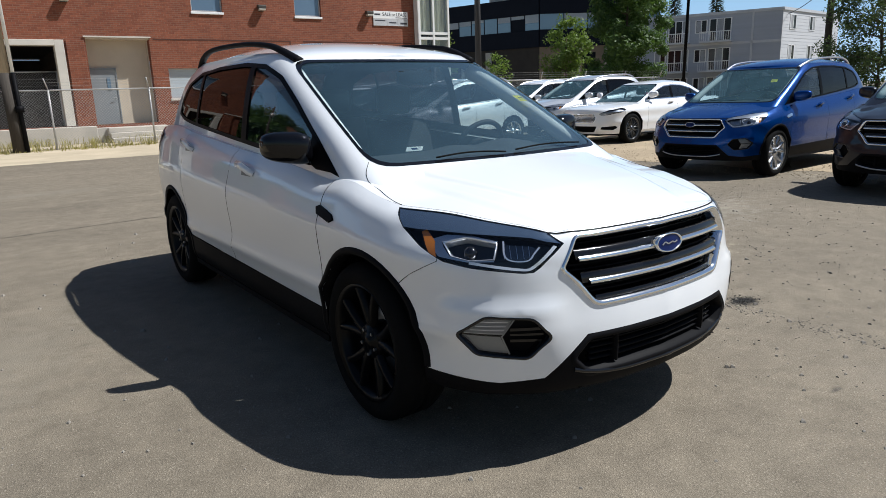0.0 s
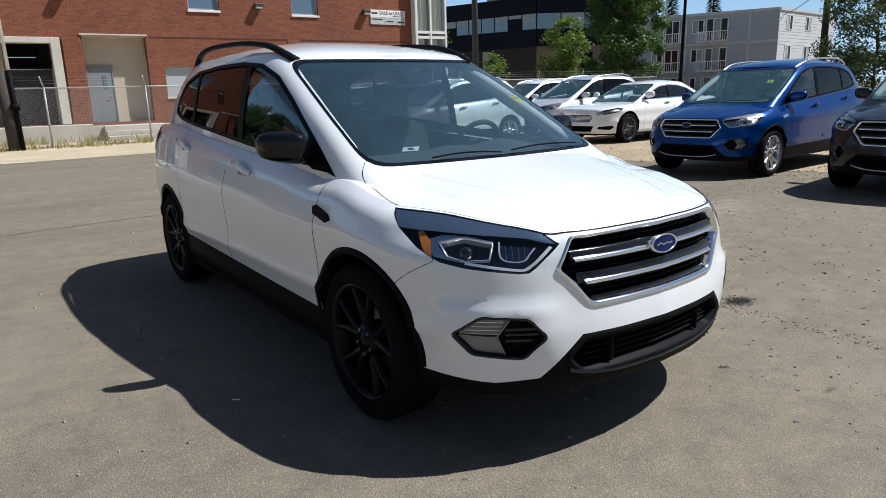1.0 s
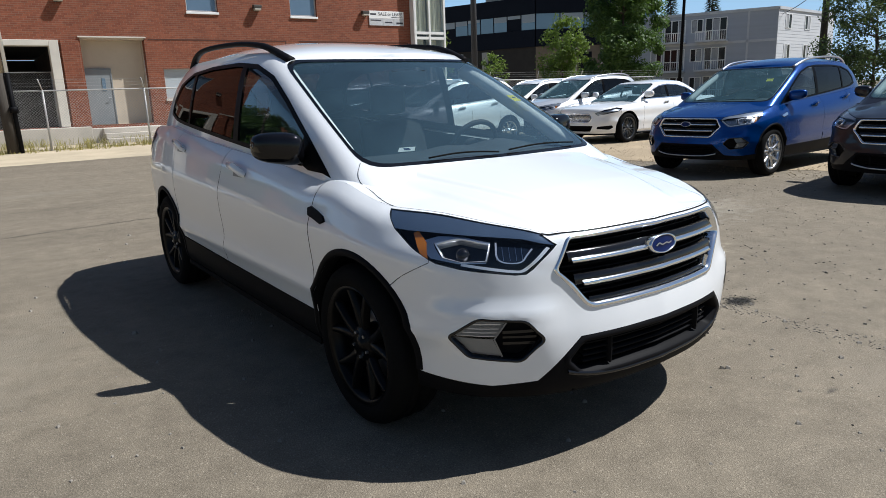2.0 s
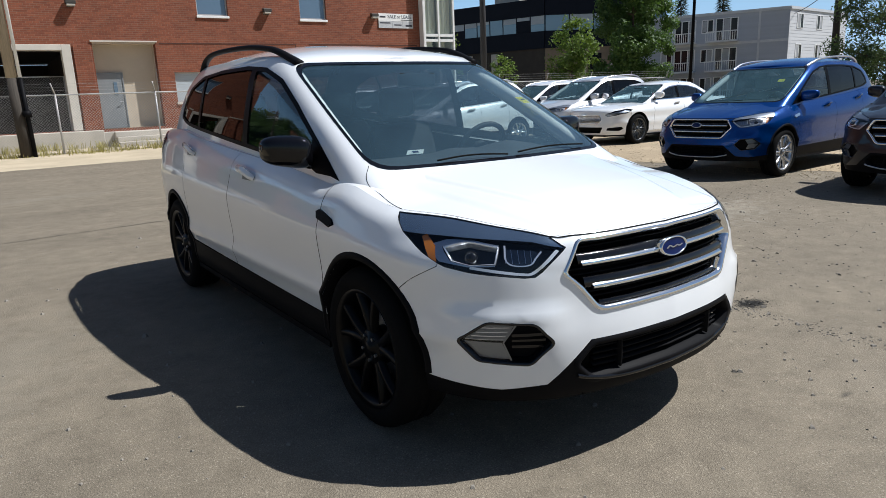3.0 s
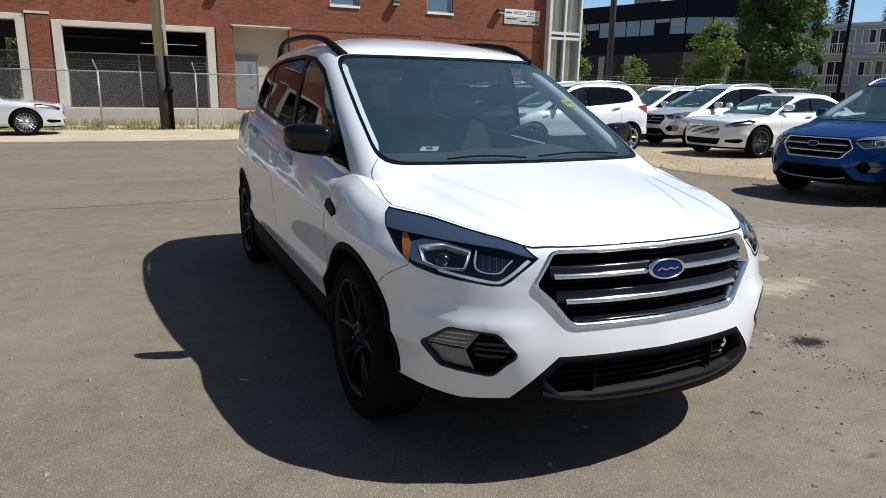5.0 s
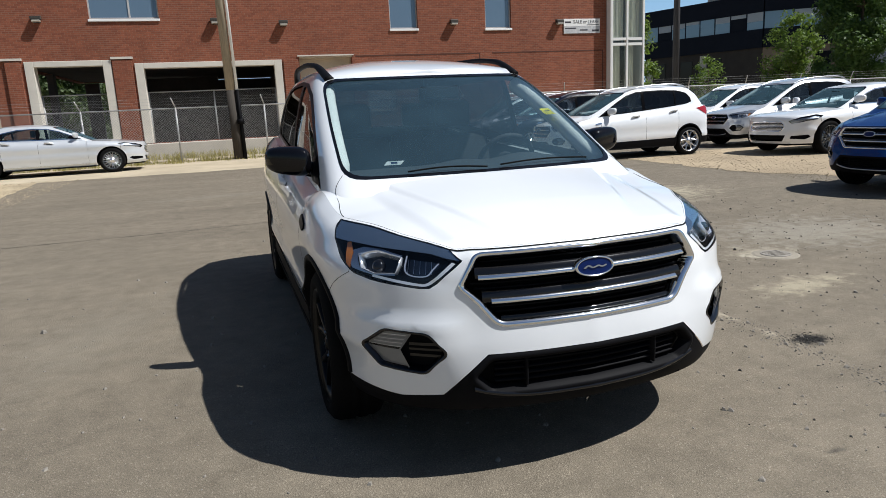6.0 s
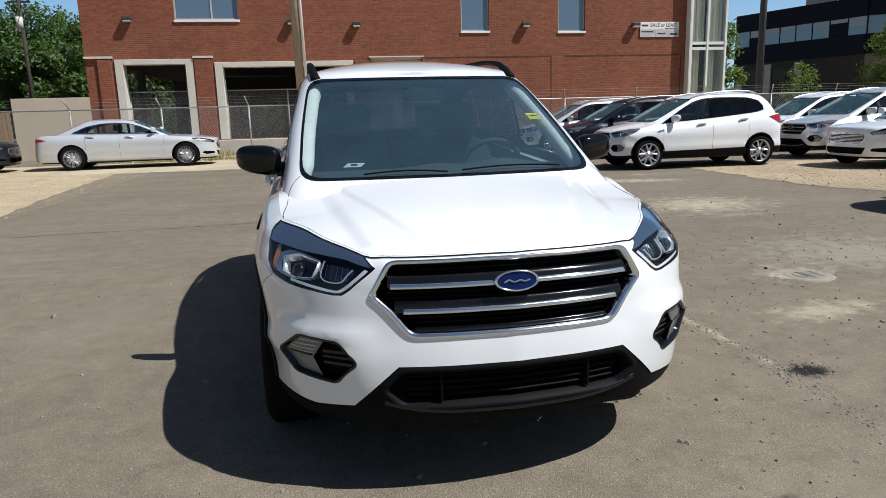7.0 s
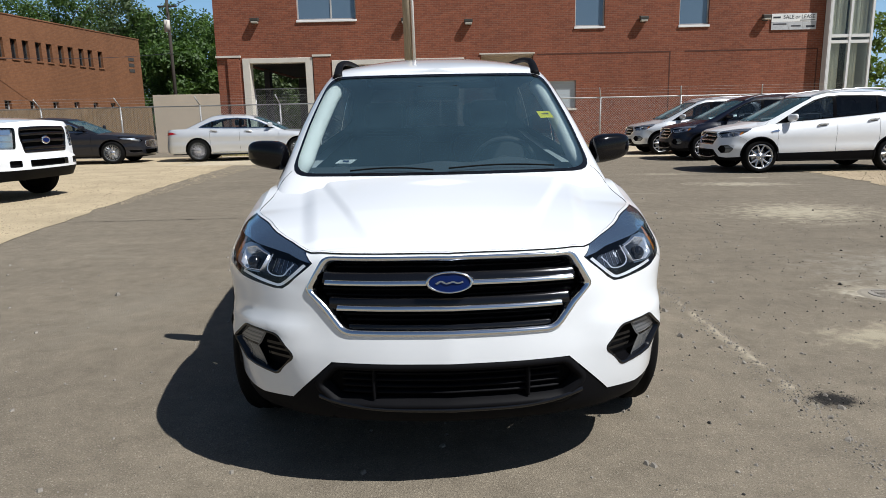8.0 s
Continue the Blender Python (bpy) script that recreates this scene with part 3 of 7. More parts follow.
TRUCK = dict(SUV,
    outline=[(0, -2.95), (0.3, -2.945), (0.6, -2.91), (0.82, -2.82), (0.94, -2.66), (0.985, -2.4), (1.0, -2.0), (1.005, -1.2),
             (1.005, 0.0), (1.005, 1.0), (1.0, 1.8), (0.99, 2.5), (0.95, 2.8), (0.6, 2.92), (0, 2.94)],
    front=[(0.3, 0.16), (0.42, 0.06), (0.50, 0.0), (0.70, 0.0), (0.735, 0.05), (0.78, 0.05), (0.85, 0.055), (0.95, 0.07), (1.0, 0.12)],
    hood=[(-2.95, 1.27), (-2.85, 1.31), (-2.6, 1.335), (-2.2, 1.36), (-1.8, 1.375), (-1.4, 1.39)], crown=0.07,
    belt=[(-1.4, 1.31), (-0.5, 1.33), (0.3, 1.34), (1.2, 1.35), (2.2, 1.36), (2.9, 1.36)],
    ws=[(1.1, -1.85), (1.25, -1.6), (1.45, -1.22), (1.65, -0.85), (1.85, -0.48), (1.96, -0.3)],
    width=[(1.1, 0.93), (1.25, 0.915), (1.45, 0.88), (1.70, 0.81), (1.85, 0.75), (1.90, 0.70), (1.96, 0.62)],
    rear=[(1.1, 1.55), (1.3, 1.5), (1.5, 1.42), (1.7, 1.33), (1.96, 1.22)],
    top=(1.87, 1.90, 1.885), roof=[(-0.6, 1.87), (-0.3, 1.93), (0.1, 1.97), (0.5, 1.985), (0.9, 1.965), (1.25, 1.89)],
    base=1.1, hub=(-1.95, 1.75), arch_at=None, radius=0.40, arch=0.47, doors=(-2.38, -1.30, 0.0, 1.1), sill=0.52, track=0.86,
    dlo=[(-1.2, 1.36), (-0.9, 1.52), (-0.6, 1.70), (-0.35, 1.81), (0.2, 1.835), (0.8, 1.82), (1.15, 1.76), (1.2, 1.42), (0.3, 1.39)],
    pillars=((-0.04, 0.05),), suv=False)


class Form:
    """The two skins of a car: the lower body round its plan outline, and the greenhouse."""

    def __init__(self, spec):
        self.spec = spec
        o = spline(spec["outline"], 14)
        d = np.gradient(o, axis=0)
        self.a = np.concatenate([[0], np.cumsum(np.hypot(*np.diff(o, axis=0).T))])
        t = d / np.hypot(d[:, 0], d[:, 1])[:, None]
        self.o, self.n = o, np.stack([t[:, 1], -t[:, 0]], 1)
        self.n[0], self.n[-1] = (0, -1), (0, 1)
        self.fi, self.si = curve(spec["front"]), curve(spec["side"])
        self.hood, self.belt = curve(spec["hood"]), curve(spec["belt"])
        self.mid = int(np.argmax(o[:, 0]))
        y, x = o[:, 1], o[:, 0]
        edge = y + self.fi(1.0) * (1 - self.n[:, 0] ** 2)
        k = np.clip((y - (spec["doors"][1] - 0.25)) / 0.3, 0, 1)
        self.top = (1 - k) * self.deck(x - 0.09 * self.n[:, 0] ** 2, edge) + k * self.belt(y)
        self.shelf = (self.ux(0.43), self.ux(0.60), self.ux(0.80), self.uy(-1.74))
        self.corner = (self.ux(0.44), self.ux(0.74), self.uy(-1.84), self.uy(-1.46))
        if spec["suv"]:
            c = np.clip((self.a - self.ux(0.40)) / 0.40, 0, 1) * np.clip((self.uy(-1.35) - self.a) / 0.5, 0, 1)
            self.top = self.top + 0.032 * c * c * (3 - 2 * c)
            # the upper edge of the headlight runs in one even sweep
            e0, e1 = self.ux(0.47), self.uy(-1.53)
            q = np.clip((self.a - e0) / (e1 - e0), 0, 1)
            even = np.interp(e0, self.a, self.top) * (1 - q) + np.interp(e1, self.a, self.top) * q + 0.012 * np.sin(math.pi * q)
            self.top = self.top + (even - self.top) * np.clip(np.minimum(q, 1 - q) / 0.12, 0, 1) * 0.8
        self.vb = 0.70 if spec["hub"][0] > -1.9 else 0.80
        self.ws, self.width, self.rear = curve(spec["ws"]), curve(spec["width"]), curve(spec["rear"])
        self.roof = curve(spec["roof"])

    def deck(self, x, y):
        rise = 0.007 * np.exp(-((np.abs(x) - (0.20 + 0.16 * (y + 2.2))) / 0.07) ** 2) * np.clip((y + 2.1) / 0.5, 0, 1)
        if self.spec["suv"]:
            k = np.clip((0.30 + 0.34 * (y + 2.0) - np.abs(x)) / 0.045 + 0.5, 0, 1)
            rise = 0.013 * k * k * (3 - 2 * k) * np.clip((y + 2.12) / 0.35, 0, 1)
            k = np.clip((np.abs(x) - (0.46 + 0.17 * (y + 2.15)) + 0.03) / 0.07, 0, 1)
            rise = rise - 0.016 * k * k * (3 - 2 * k) * np.clip((-1.20 - y) / 0.35, 0, 1)
        return self.hood(y) - self.spec["crown"] * x ** 2 + rise

    def ux(self, x):
        """Outline length at the half-width x on the front."""
        return float(np.sign(x) * np.interp(abs(x), self.o[:self.mid, 0], self.a[:self.mid]))

    def uy(self, y):
        return float(np.interp(y, self.o[:, 1], self.a))

    def v(self, u, z):
        zt = float(np.interp(abs(u), self.a, self.top))
        return z if z <= self.vb else self.vb + (z - self.vb) / (zt - self.vb) * (1 - self.vb)

    def front(self, rows):
        """Polygon on the nose from (x, z)."""
        return [(self.ux(x), self.v(self.ux(x), z)) for x, z in rows]

    def flank(self, rows, s=1):
        """Polygon on the flank from (y, z)."""
        return [(s * self.uy(y), self.v(self.uy(y), z)) for y, z in rows]

    def body0(self, u, v, h):
        a = np.abs(u)
        x, y = np.interp(a, self.a, self.o[:, 0]), np.interp(a, self.a, self.o[:, 1])
        nx, ny = np.interp(a, self.a, self.n[:, 0]), np.interp(a, self.a, self.n[:, 1])
        zt = np.interp(a, self.a, self.top)
        z = np.where(v <= self.vb, v, self.vb + (v - self.vb) * (zt - self.vb) / (1 - self.vb))
        w = nx ** 2
        d = (1 - w) * self.fi(v) + w * self.si(v) - h - self.sculpt(a, v)
        return np.stack([np.sign(u + 1e-12) * (x - nx * d), y - ny * d, z], -1)

    def sculpt(self, a, v):
        """The shelf over the fog lamps and the dish round them."""
        if not self.spec["suv"]:
            return 0.0
        a0, a1, a2, a3 = self.shelf
        k = np.clip((a - a0) / (a1 - a0), 0, 1) * np.clip((a3 - a) / (a3 - a2), 0, 1)
        k = k * k * (3 - 2 * k)
        b0, b1, b2, b3 = self.corner
        c = np.clip((a - b0) / (b1 - b0), 0, 1) * np.clip((b3 - a) / (b3 - b2), 0, 1)
        c = c * c * (3 - 2 * c)
        tuck = c * np.interp(v, [0.76, 0.86, 1.0], [0.0, -0.016, -0.068])
        return tuck + k * np.interp(v, [0.34, 0.42, 0.55, 0.590, 0.604, 0.616, 0.630, 0.69, 0.78, 0.92], [0.0, 0.006, 0.019, 0.024, 0.021, 0.010, 0.006, -0.001, -0.008, 0.0])

    def body(self, u, v, h=0.0):
        u, v = np.atleast_1d(np.asarray(u, float)), np.atleast_1d(np.asarray(v, float))
        p = self.body0(u, v, 0.0)
        if np.all(np.asarray(h) == 0):
            return p
        e = 0.004
        du, dv = self.body0(u + e, v, 0.0) - self.body0(u - e, v, 0.0), self.body0(u, v + e, 0.0) - self.body0(u, v - e, 0.0)
        n = np.cross(du, dv)
        n /= np.linalg.norm(n, axis=-1)[:, None] + 1e-9
        return p + n * np.asarray(h)

    def cabin0(self, a, z):
        """Greenhouse: a from 0 (front middle) by +-1 to the rear middle."""
        s, a = np.sign(a + 1e-12), np.abs(a)
        yf, w, yr = self.ws(z), self.width(z), self.rear(z)
        m = 0.5 * (yf + yr)
        cx = np.array([0, 0.35, 0.6, 0.8, 0.93, 0.985, 1.0, 1.0, 0.985, 0.95, 0.86, 0.55, 0])
        cy = [yf, yf + 0.015, yf + 0.042, yf + 0.080, yf + 0.15, yf + 0.30, yf + 0.60, 0.5 * (yf + 0.60 + yr - 0.75), yr - 0.75, yr - 0.33, yr - 0.12, yr - 0.02, yr]
        cy = np.stack(np.broadcast_arrays(*cy), 0)
        f = np.clip(a * 12, 0, 11.9999)
        i = f.astype(int)
        t = f - i
        k = np.arange(len(a))
        idx = [np.clip(i + q, 0, 12) for q in (-1, 0, 1, 2)]
        px = [cx[j] for j in idx]
        px[0] = np.where(i == 0, -cx[1], px[0])
        py = [cy[j, k] for j in idx]
        py[0] = np.where(i == 0, cy[1, k], py[0])
        def cr(p):
            return 0.5 * (2 * p[1] + (p[2] - p[0]) * t + (2 * p[0] - 5 * p[1] + 4 * p[2] - p[3]) * t ** 2 + (3 * p[1] - p[0] - 3 * p[2] + p[3]) * t ** 3)
        return np.stack([s * w * cr(px), cr(py), z], -1)

    def cabin(self, a, z, h=0.0):
        a, z = np.atleast_1d(np.asarray(a, float)), np.atleast_1d(np.asarray(z, float))
        p = self.cabin0(a, z)
        if np.all(np.asarray(h) == 0):
            return p
        e = 0.002
        n = np.cross(self.cabin0(a + e, z) - self.cabin0(a - e, z), self.cabin0(a, z + e) - self.cabin0(a, z - e))
        n /= np.linalg.norm(n, axis=-1)[:, None] + 1e-9
        return p + n * np.asarray(h)

    def ay(self, y, z, s=1):
        a = np.linspace(0.25, 0.95, 140)
        p = self.cabin0(a, np.full(140, float(z)))
        return s * float(np.interp(y, np.maximum.accumulate(p[:, 1]), a))

    def topz(self, a):
        f, m, r = self.spec["top"]
        return np.interp(np.abs(a), [0, 0.2, 0.5, 0.8, 1.0], [f, f + 0.005, m, m, r])


def flip_to(bm, out):
    """Turns faces so that they look away from the car's axis."""
    for f in bm.faces:
        c = f.calc_center_median()
        if f.normal.dot(Vector((c.x, c.y * 0.45, (c.z - 0.7) * 1.2))) * out < 0:
            f.normal_flip()


def car_wheel(bmats, r, style):
    """Tyre, rim, spokes and hub about the x axis, outer face towards +x. Returns (name, bmesh, material) rows."""
    w, rr = 0.112, r * 0.715
    out = []
    tyre = lathe(bmesh.new(), [(rr, -w), (r * 0.88, -w - 0.004), (r * 0.965, -w * 0.86), (r, -w * 0.62), (r - 0.006, -w * 0.40), (r, -w * 0.38), (r, -0.012), (r - 0.007, -0.01),
                               (r - 0.007, 0.01), (r, 0.012), (r, w * 0.38), (r - 0.006, w * 0.40), (r, w * 0.62), (r * 0.965, w * 0.86), (r * 0.88, w + 0.004), (r * 0.80, w + 0.003), (rr, w * 0.9)], 56)
    out.append(("tyre", tyre, RUBBER))
    rim = lathe(bmesh.new(), [(rr + 0.006, -w * 0.9), (rr - 0.02, -w * 0.8), (rr - 0.035, 0.0), (rr - 0.022, w * 0.6), (rr - 0.012, w * 0.8), (rr + 0.008, w * 0.98), (rr + 0.010, w * 0.9)], 56)
    out.append(("rim", rim, bmats["rim"]))
    disc = lathe(bmesh.new(), [(0.07, 0.0), (r * 0.47, 0.0), (r * 0.47, -0.02), (0.07, -0.02)], 36)
    out.append(("brake_disc", disc, SATIN_METAL))
    back = lathe(bmesh.new(), [(0.001, -w * 0.7), (rr - 0.02, -w * 0.7)], 36)
    out.append(("wheel_back", back, DARK_VOID))
    count, split = (5, 2) if style == "twin" else (10, 2)
    for k in range(count):
        bm = bmesh.new()
        for side in ((-1, 1) if split == 2 else (0,)):
            a0, a1 = (0.11 * side, 0.30 * side) if style == "twin" else (0.05 * side, 0.17 * side)
            rows = []
            for i in range(6):
                t = i / 5
                rad, ang = 0.045 + (rr - 0.055) * t, a0 + (a1 - a0) * t
                half = (0.024 - 0.007 * t) if style == "twin" else (0.013 - 0.005 * t)
                x = 0.073 + 0.022 * t ** 0.6
                c = Vector((0, math.cos(ang), math.sin(ang)))
                tn = Vector((0, -math.sin(ang), math.cos(ang)))
                p = c * rad
                rows.append([bm.verts.new(p + tn * (half * q) + Vector((x - dx, 0, 0))) for q, dx in ((-1.0, 0.03), (-0.75, 0.004), (0, 0.0), (0.75, 0.004), (1.0, 0.03))])
            for p, q in zip(rows, rows[1:]):
                for j in range(4):
                    bm.faces.new((p[j], p[j + 1], q[j + 1], q[j]))
        bmesh.ops.rotate(bm, verts=bm.verts, cent=(0, 0, 0), matrix=Matrix.Rotation(2 * math.pi * k / count + 0.3, 3, "X"))
        bmesh.ops.recalc_face_normals(bm, faces=bm.faces)
        out.append(("spoke", bm, bmats["spoke"]))
    hub = lathe(bmesh.new(), [(0.0005, 0.093), (0.028, 0.092), (0.032, 0.084), (0.072, 0.078), (0.082, 0.063), (0.082, 0.0)], 30)
    out.append(("hub", hub, bmats["spoke"]))
    for k in range(5):
        a = 2 * math.pi * k / 5 + 0.9
        c = Vector((0, 0.055 * math.cos(a), 0.055 * math.sin(a)))
        out.append(("lug_nut", cyl(bmesh.new(), c + Vector((0.068, 0, 0)), c + Vector((0.090, 0, 0)), 0.0095, 0.0075, 6), SATIN_METAL))
    return out


def oval(cx, cz, rx, rz, n=28):
    return [(cx + rx * math.cos(2 * math.pi * i / n), cz + rz * math.sin(2 * math.pi * i / n)) for i in range(n)]


def arc_poly(cy, cz, r, lo=-0.35, hi=math.pi + 0.35, n=26):
    return [(cy + r * math.cos(lo + (hi - lo) * i / n), cz + r * math.sin(lo + (hi - lo) * i / n)) for i in range(n + 1)]


def build_car(name, label, spec, coat, at, fine=False, style="twin", wheel=("satin", "satin"), rail=SATIN_METAL, mirror=None, nose="suv", category="car", lower=PLASTIC, badge_oval=True):
    """A whole car in its own frame: the nose looks to -y, the wheels stand on z = 0."""
    f = Form(spec)
    g = 0.026 if fine else 0.07
    car = thing(name, label, category, "parked cars", at=at)
    hubs, R, A = spec["hub"], spec["radius"], spec["arch"]
    ca, cb, cz = spec["arch_at"] or (*hubs, R)
    d0, d1, d2, d3 = spec["doors"]
    sill = spec["sill"]
    suv, truck = spec["suv"], spec["hub"][0] < -1.9
    low = 0.235 if suv else (0.20 if not truck else 0.36)
    end = f.a[-1]

    def put(nm, bm, mat, parent=car, lab="", smooth=True, out=1):
        if out:
            bm.normal_update()
            flip_to(bm, out)
        return part(nm, bm, mat, parent, lab, smooth)

    # holes of the nose
    if nose == "suv":
        grille = rounded(f.front([(-0.440, 0.843), (0.440, 0.843), (0.503, 0.727), (0.370, 0.585), (-0.370, 0.585), (-0.503, 0.727)]), 0.035)
        lamps = [[(s * u, v) for u, v in ((f.ux(0.483), 0.93), (f.ux(0.53), 0.992), (f.ux(0.62), 0.994), (f.ux(0.72), 0.994), (f.ux(0.80), 0.994), (f.uy(-1.70), 0.994), (f.uy(-1.545), 0.992), (f.uy(-1.635), 0.915), (f.uy(-1.75), 0.845),
                  (f.uy(-1.85), 0.790), (f.ux(0.775), 0.770), (f.ux(0.70), 0.755), (f.ux(0.63), 0.742), (f.ux(0.597), 0.745), (f.ux(0.572), 0.775), (f.ux(0.53), 0.85))] for s in (-1, 1)]
        fogs = [rounded(f.front([(s * x, z) for x, z in ((0.542, 0.496), (0.603, 0.569), (0.735, 0.580), (0.800, 0.510), (0.762, 0.433), (0.617, 0.417))]), 0.02) for s in (-1, 1)]
        lip = [(-0.862, 0.342), (-0.70, 0.322), (-0.565, 0.338), (-0.41, 0.487), (0.41, 0.487), (0.565, 0.338), (0.70, 0.322), (0.862, 0.342)]
        intake = rounded(f.front([(-0.40, 0.468), (0.40, 0.468), (0.462, 0.40), (0.40, 0.334), (-0.40, 0.334), (-0.462, 0.40)]), 0.02)
    elif nose == "sedan":
        grille = rounded(f.front([(-0.44, 0.70), (0.44, 0.70), (0.50, 0.60), (0.42, 0.49), (-0.42, 0.49), (-0.50, 0.60)]), 0.05)
        lamps = [[(s * f.ux(x), v) for x, v in ((0.56, 0.70), (0.62, 0.79), (0.74, 0.90), (0.88, 0.955), (0.91, 0.89), (0.88, 0.75), (0.76, 0.68), (0.62, 0.655))] for s in (-1, 1)]
        fogs = [rounded(f.front([(s * x, z) for x, z in ((0.60, 0.35), (0.62, 0.40), (0.83, 0.42), (0.85, 0.38), (0.80, 0.33))]), 0.015) for s in (-1, 1)]
        lip = [(-0.88, 0.24), (-0.5, 0.24), (0.5, 0.24), (0.88, 0.24)]
        intake = rounded(f.front([(-0.52, 0.42), (0.52, 0.42), (0.46, 0.29), (-0.46, 0.29)]), 0.02)
    else:
        grille = rounded(f.front([(-0.54, 1.19), (0.54, 1.19), (0.57, 1.08), (0.50, 0.80), (-0.50, 0.80), (-0.57, 1.08)]), 0.03)
        lamps = [rounded(f.front([(s * x, z) for x, z in ((0.62, 1.20), (0.95, 1.22), (0.97, 0.88), (0.66, 0.86))]), 0.03) for s in (-1, 1)]
        fogs = [rounded(f.front([(s * x, z) for x, z in ((0.62, 0.58), (0.62, 0.68), (0.80, 0.68), (0.80, 0.58))]), 0.02) for s in (-1, 1)]
        lip = [(-0.97, 0.53), (-0.5, 0.53), (0.5, 0.53), (0.97, 0.53)]
        intake = rounded(f.front([(-0.46, 0.68), (0.46, 0.68), (0.46, 0.57), (-0.46, 0.57)]), 0.02)
    ub = f.uy(-1.70 if suv else d0)
    seam = [(f.uy(-1.70), 0.50), (f.uy(-1.63), 0.645), (f.uy(-1.825), 0.79), (f.uy(-1.825), 0.999)] if suv else [(ub, 0.999)]
    arch_f = {s: f.flank(arc_poly(ca, cz, A), s) for s in (-1, 1)}
    arch_r = {s: f.flank(arc_poly(cb, cz, A), s) for s in (-1, 1)}
    lo = f.front(lip)
    ends = [(-ub, lo[0][1])] + lo + [(ub, lo[-1][1])]
    put("front_bumper", sheet(f.body, ends + seam + [(-u, v) for u, v in seam[::-1]], g, g, 0, [grille, *lamps, *fogs, arch_f[1], arch_f[-1]] + ([] if nose == "suv" else [intake])), coat)
    chin = 0.262 if suv else low
    val = [(-ub, chin)] + [(ub, chin)] + [(u, v - 0.004) for u, v in ends[::-1]]
    if nose == "suv":
        put("lower_valance", sheet(f.body, val, g, g, -0.003, [intake, arch_f[1], arch_f[-1]]), lower, lab="black plastic lower bumper")
    else:
        put("lower_valance", sheet(f.body, val, g, g, -0.003, [arch_f[1], arch_f[-1]]), lower)

    # hood and the strip under the side windows
    def lid(a0, a1, t0, rows, cols, h=0.0):
        bm = bmesh.new()
        aa = np.linspace(a0, a1, rows)
        e = f.body(aa, np.full(rows, 1.0))
        grid = []
        for p in e:
            line = []
            for t in np.linspace(t0, 1, cols):
                x, y = p[0] * t, p[1]
                z = p[2] if t0 > 0 else float(f.deck(x, y)) + (p[2] - float(f.deck(p[0], y))) * t ** 3
                line.append(bm.verts.new((x, y, z + h)))
            grid.append(line)
        for r0, r1 in zip(grid, grid[1:]):
            for j in range(cols - 1):
                bm.faces.new((r0[j], r0[j + 1], r1[j + 1], r1[j]))
        return bm
    hood = lid(0.02, f.uy(d1 + 0.08), 0.0, 96 if fine else 22, 90 if fine else 14)
    other = hood.copy()
    bmesh.ops.scale(other, vec=(-1, 1, 1), verts=other.verts)
    me = bpy.data.meshes.new("half")
    other.to_mesh(me)
    hood.from_mesh(me)
    bpy.data.meshes.remove(me)
    other.free()
    bmesh.ops.remove_doubles(hood, verts=hood.verts, dist=0.00002)
    # the hood ends under the foot of the windshield
    gone = []
    ga = np.linspace(0, 5.0 / 12, 60)
    for q in hood.faces:
        c = q.calc_center_median()
        line = f.cabin0(ga, np.full(60, c.z))
        if abs(c.x) < line[36, 0] and c.y > float(np.interp(abs(c.x), line[:, 0], line[:, 1])) + 0.025 and c.y > spec["hub"][0]:
            gone.append(q)
    bmesh.ops.delete(hood, geom=gone, context="FACES")
    hood.normal_update()
    for q in hood.faces:
        if q.normal.z < 0:
            q.normal_flip()
    part("hood", hood, coat, car, "", True)
    if suv:
        for s in (-1, 1):
            line = []
            for y, t in ((-1.545, 1.0), (-1.50, 0.99), (-1.45, 0.978), (-1.40, 0.966), (-1.35, 0.955)):
                p = f.body(s * f.uy(y), 1.0)[0]
                x = p[0] * t
                line.append((x, p[1], float(f.deck(x, p[1])) + (p[2] - float(f.deck(p[0], p[1]))) * t ** 3 + 0.0005))
            line += [tuple(f.cabin(f.ay(y, z, s), z, 0.0006)[0]) for y, z in ((-1.255, 0.99), (-1.205, 1.025), (-1.165, 1.065))]
            put("hood_gap", tube(bmesh.new(), [tuple(q) for q in spline(line, 5)], 0.0014, 6), DARK_VOID, out=0)
        nose_line = [(f.ux(x), 0.988) for x in np.linspace(-0.53, 0.53, 37)]
        put("hood_gap", strip(f.body, nose_line, 0.0035, 0.002), DARK_VOID, out=0)
    for s in (-1, 1):
        bm = lid(f.uy(d1 - 0.10), end, 0.88 if suv else 0.80, 60, 3)
        if s < 0:
            bmesh.ops.scale(bm, vec=(-1, 1, 1), verts=bm.verts)
        bm.normal_update()
        for q in bm.faces:
            if q.normal.z < 0:
                q.normal_flip()
        part("shoulder", bm, coat, car, "", True)

    # flanks
    for s in (-1, 1):
        for nm, y0, y1, bottom, holes in (("fender", d0 + 0.006, d1, sill, [arch_f[s], lamps[0 if s < 0 else 1]]), ("front_door", d1 + 0.006, d2, sill, []),
                                          ("rear_door", d2 + 0.006, d3, sill, [arch_r[s]]), ("quarter_panel", d3 + 0.006, None, sill, [arch_r[s]])):
            u0, u1 = f.uy(y0), (f.uy(y1) if y1 is not None else end)
            b0, b1 = (bottom + (0.016 * max(0.0, y + 1.0) if suv else 0.0) for y in (y0, y1 if y1 is not None else d3))
            poly = [(s * u0, b0), (s * u1, b1), (s * u1, 0.999), (s * u0, 0.999)]
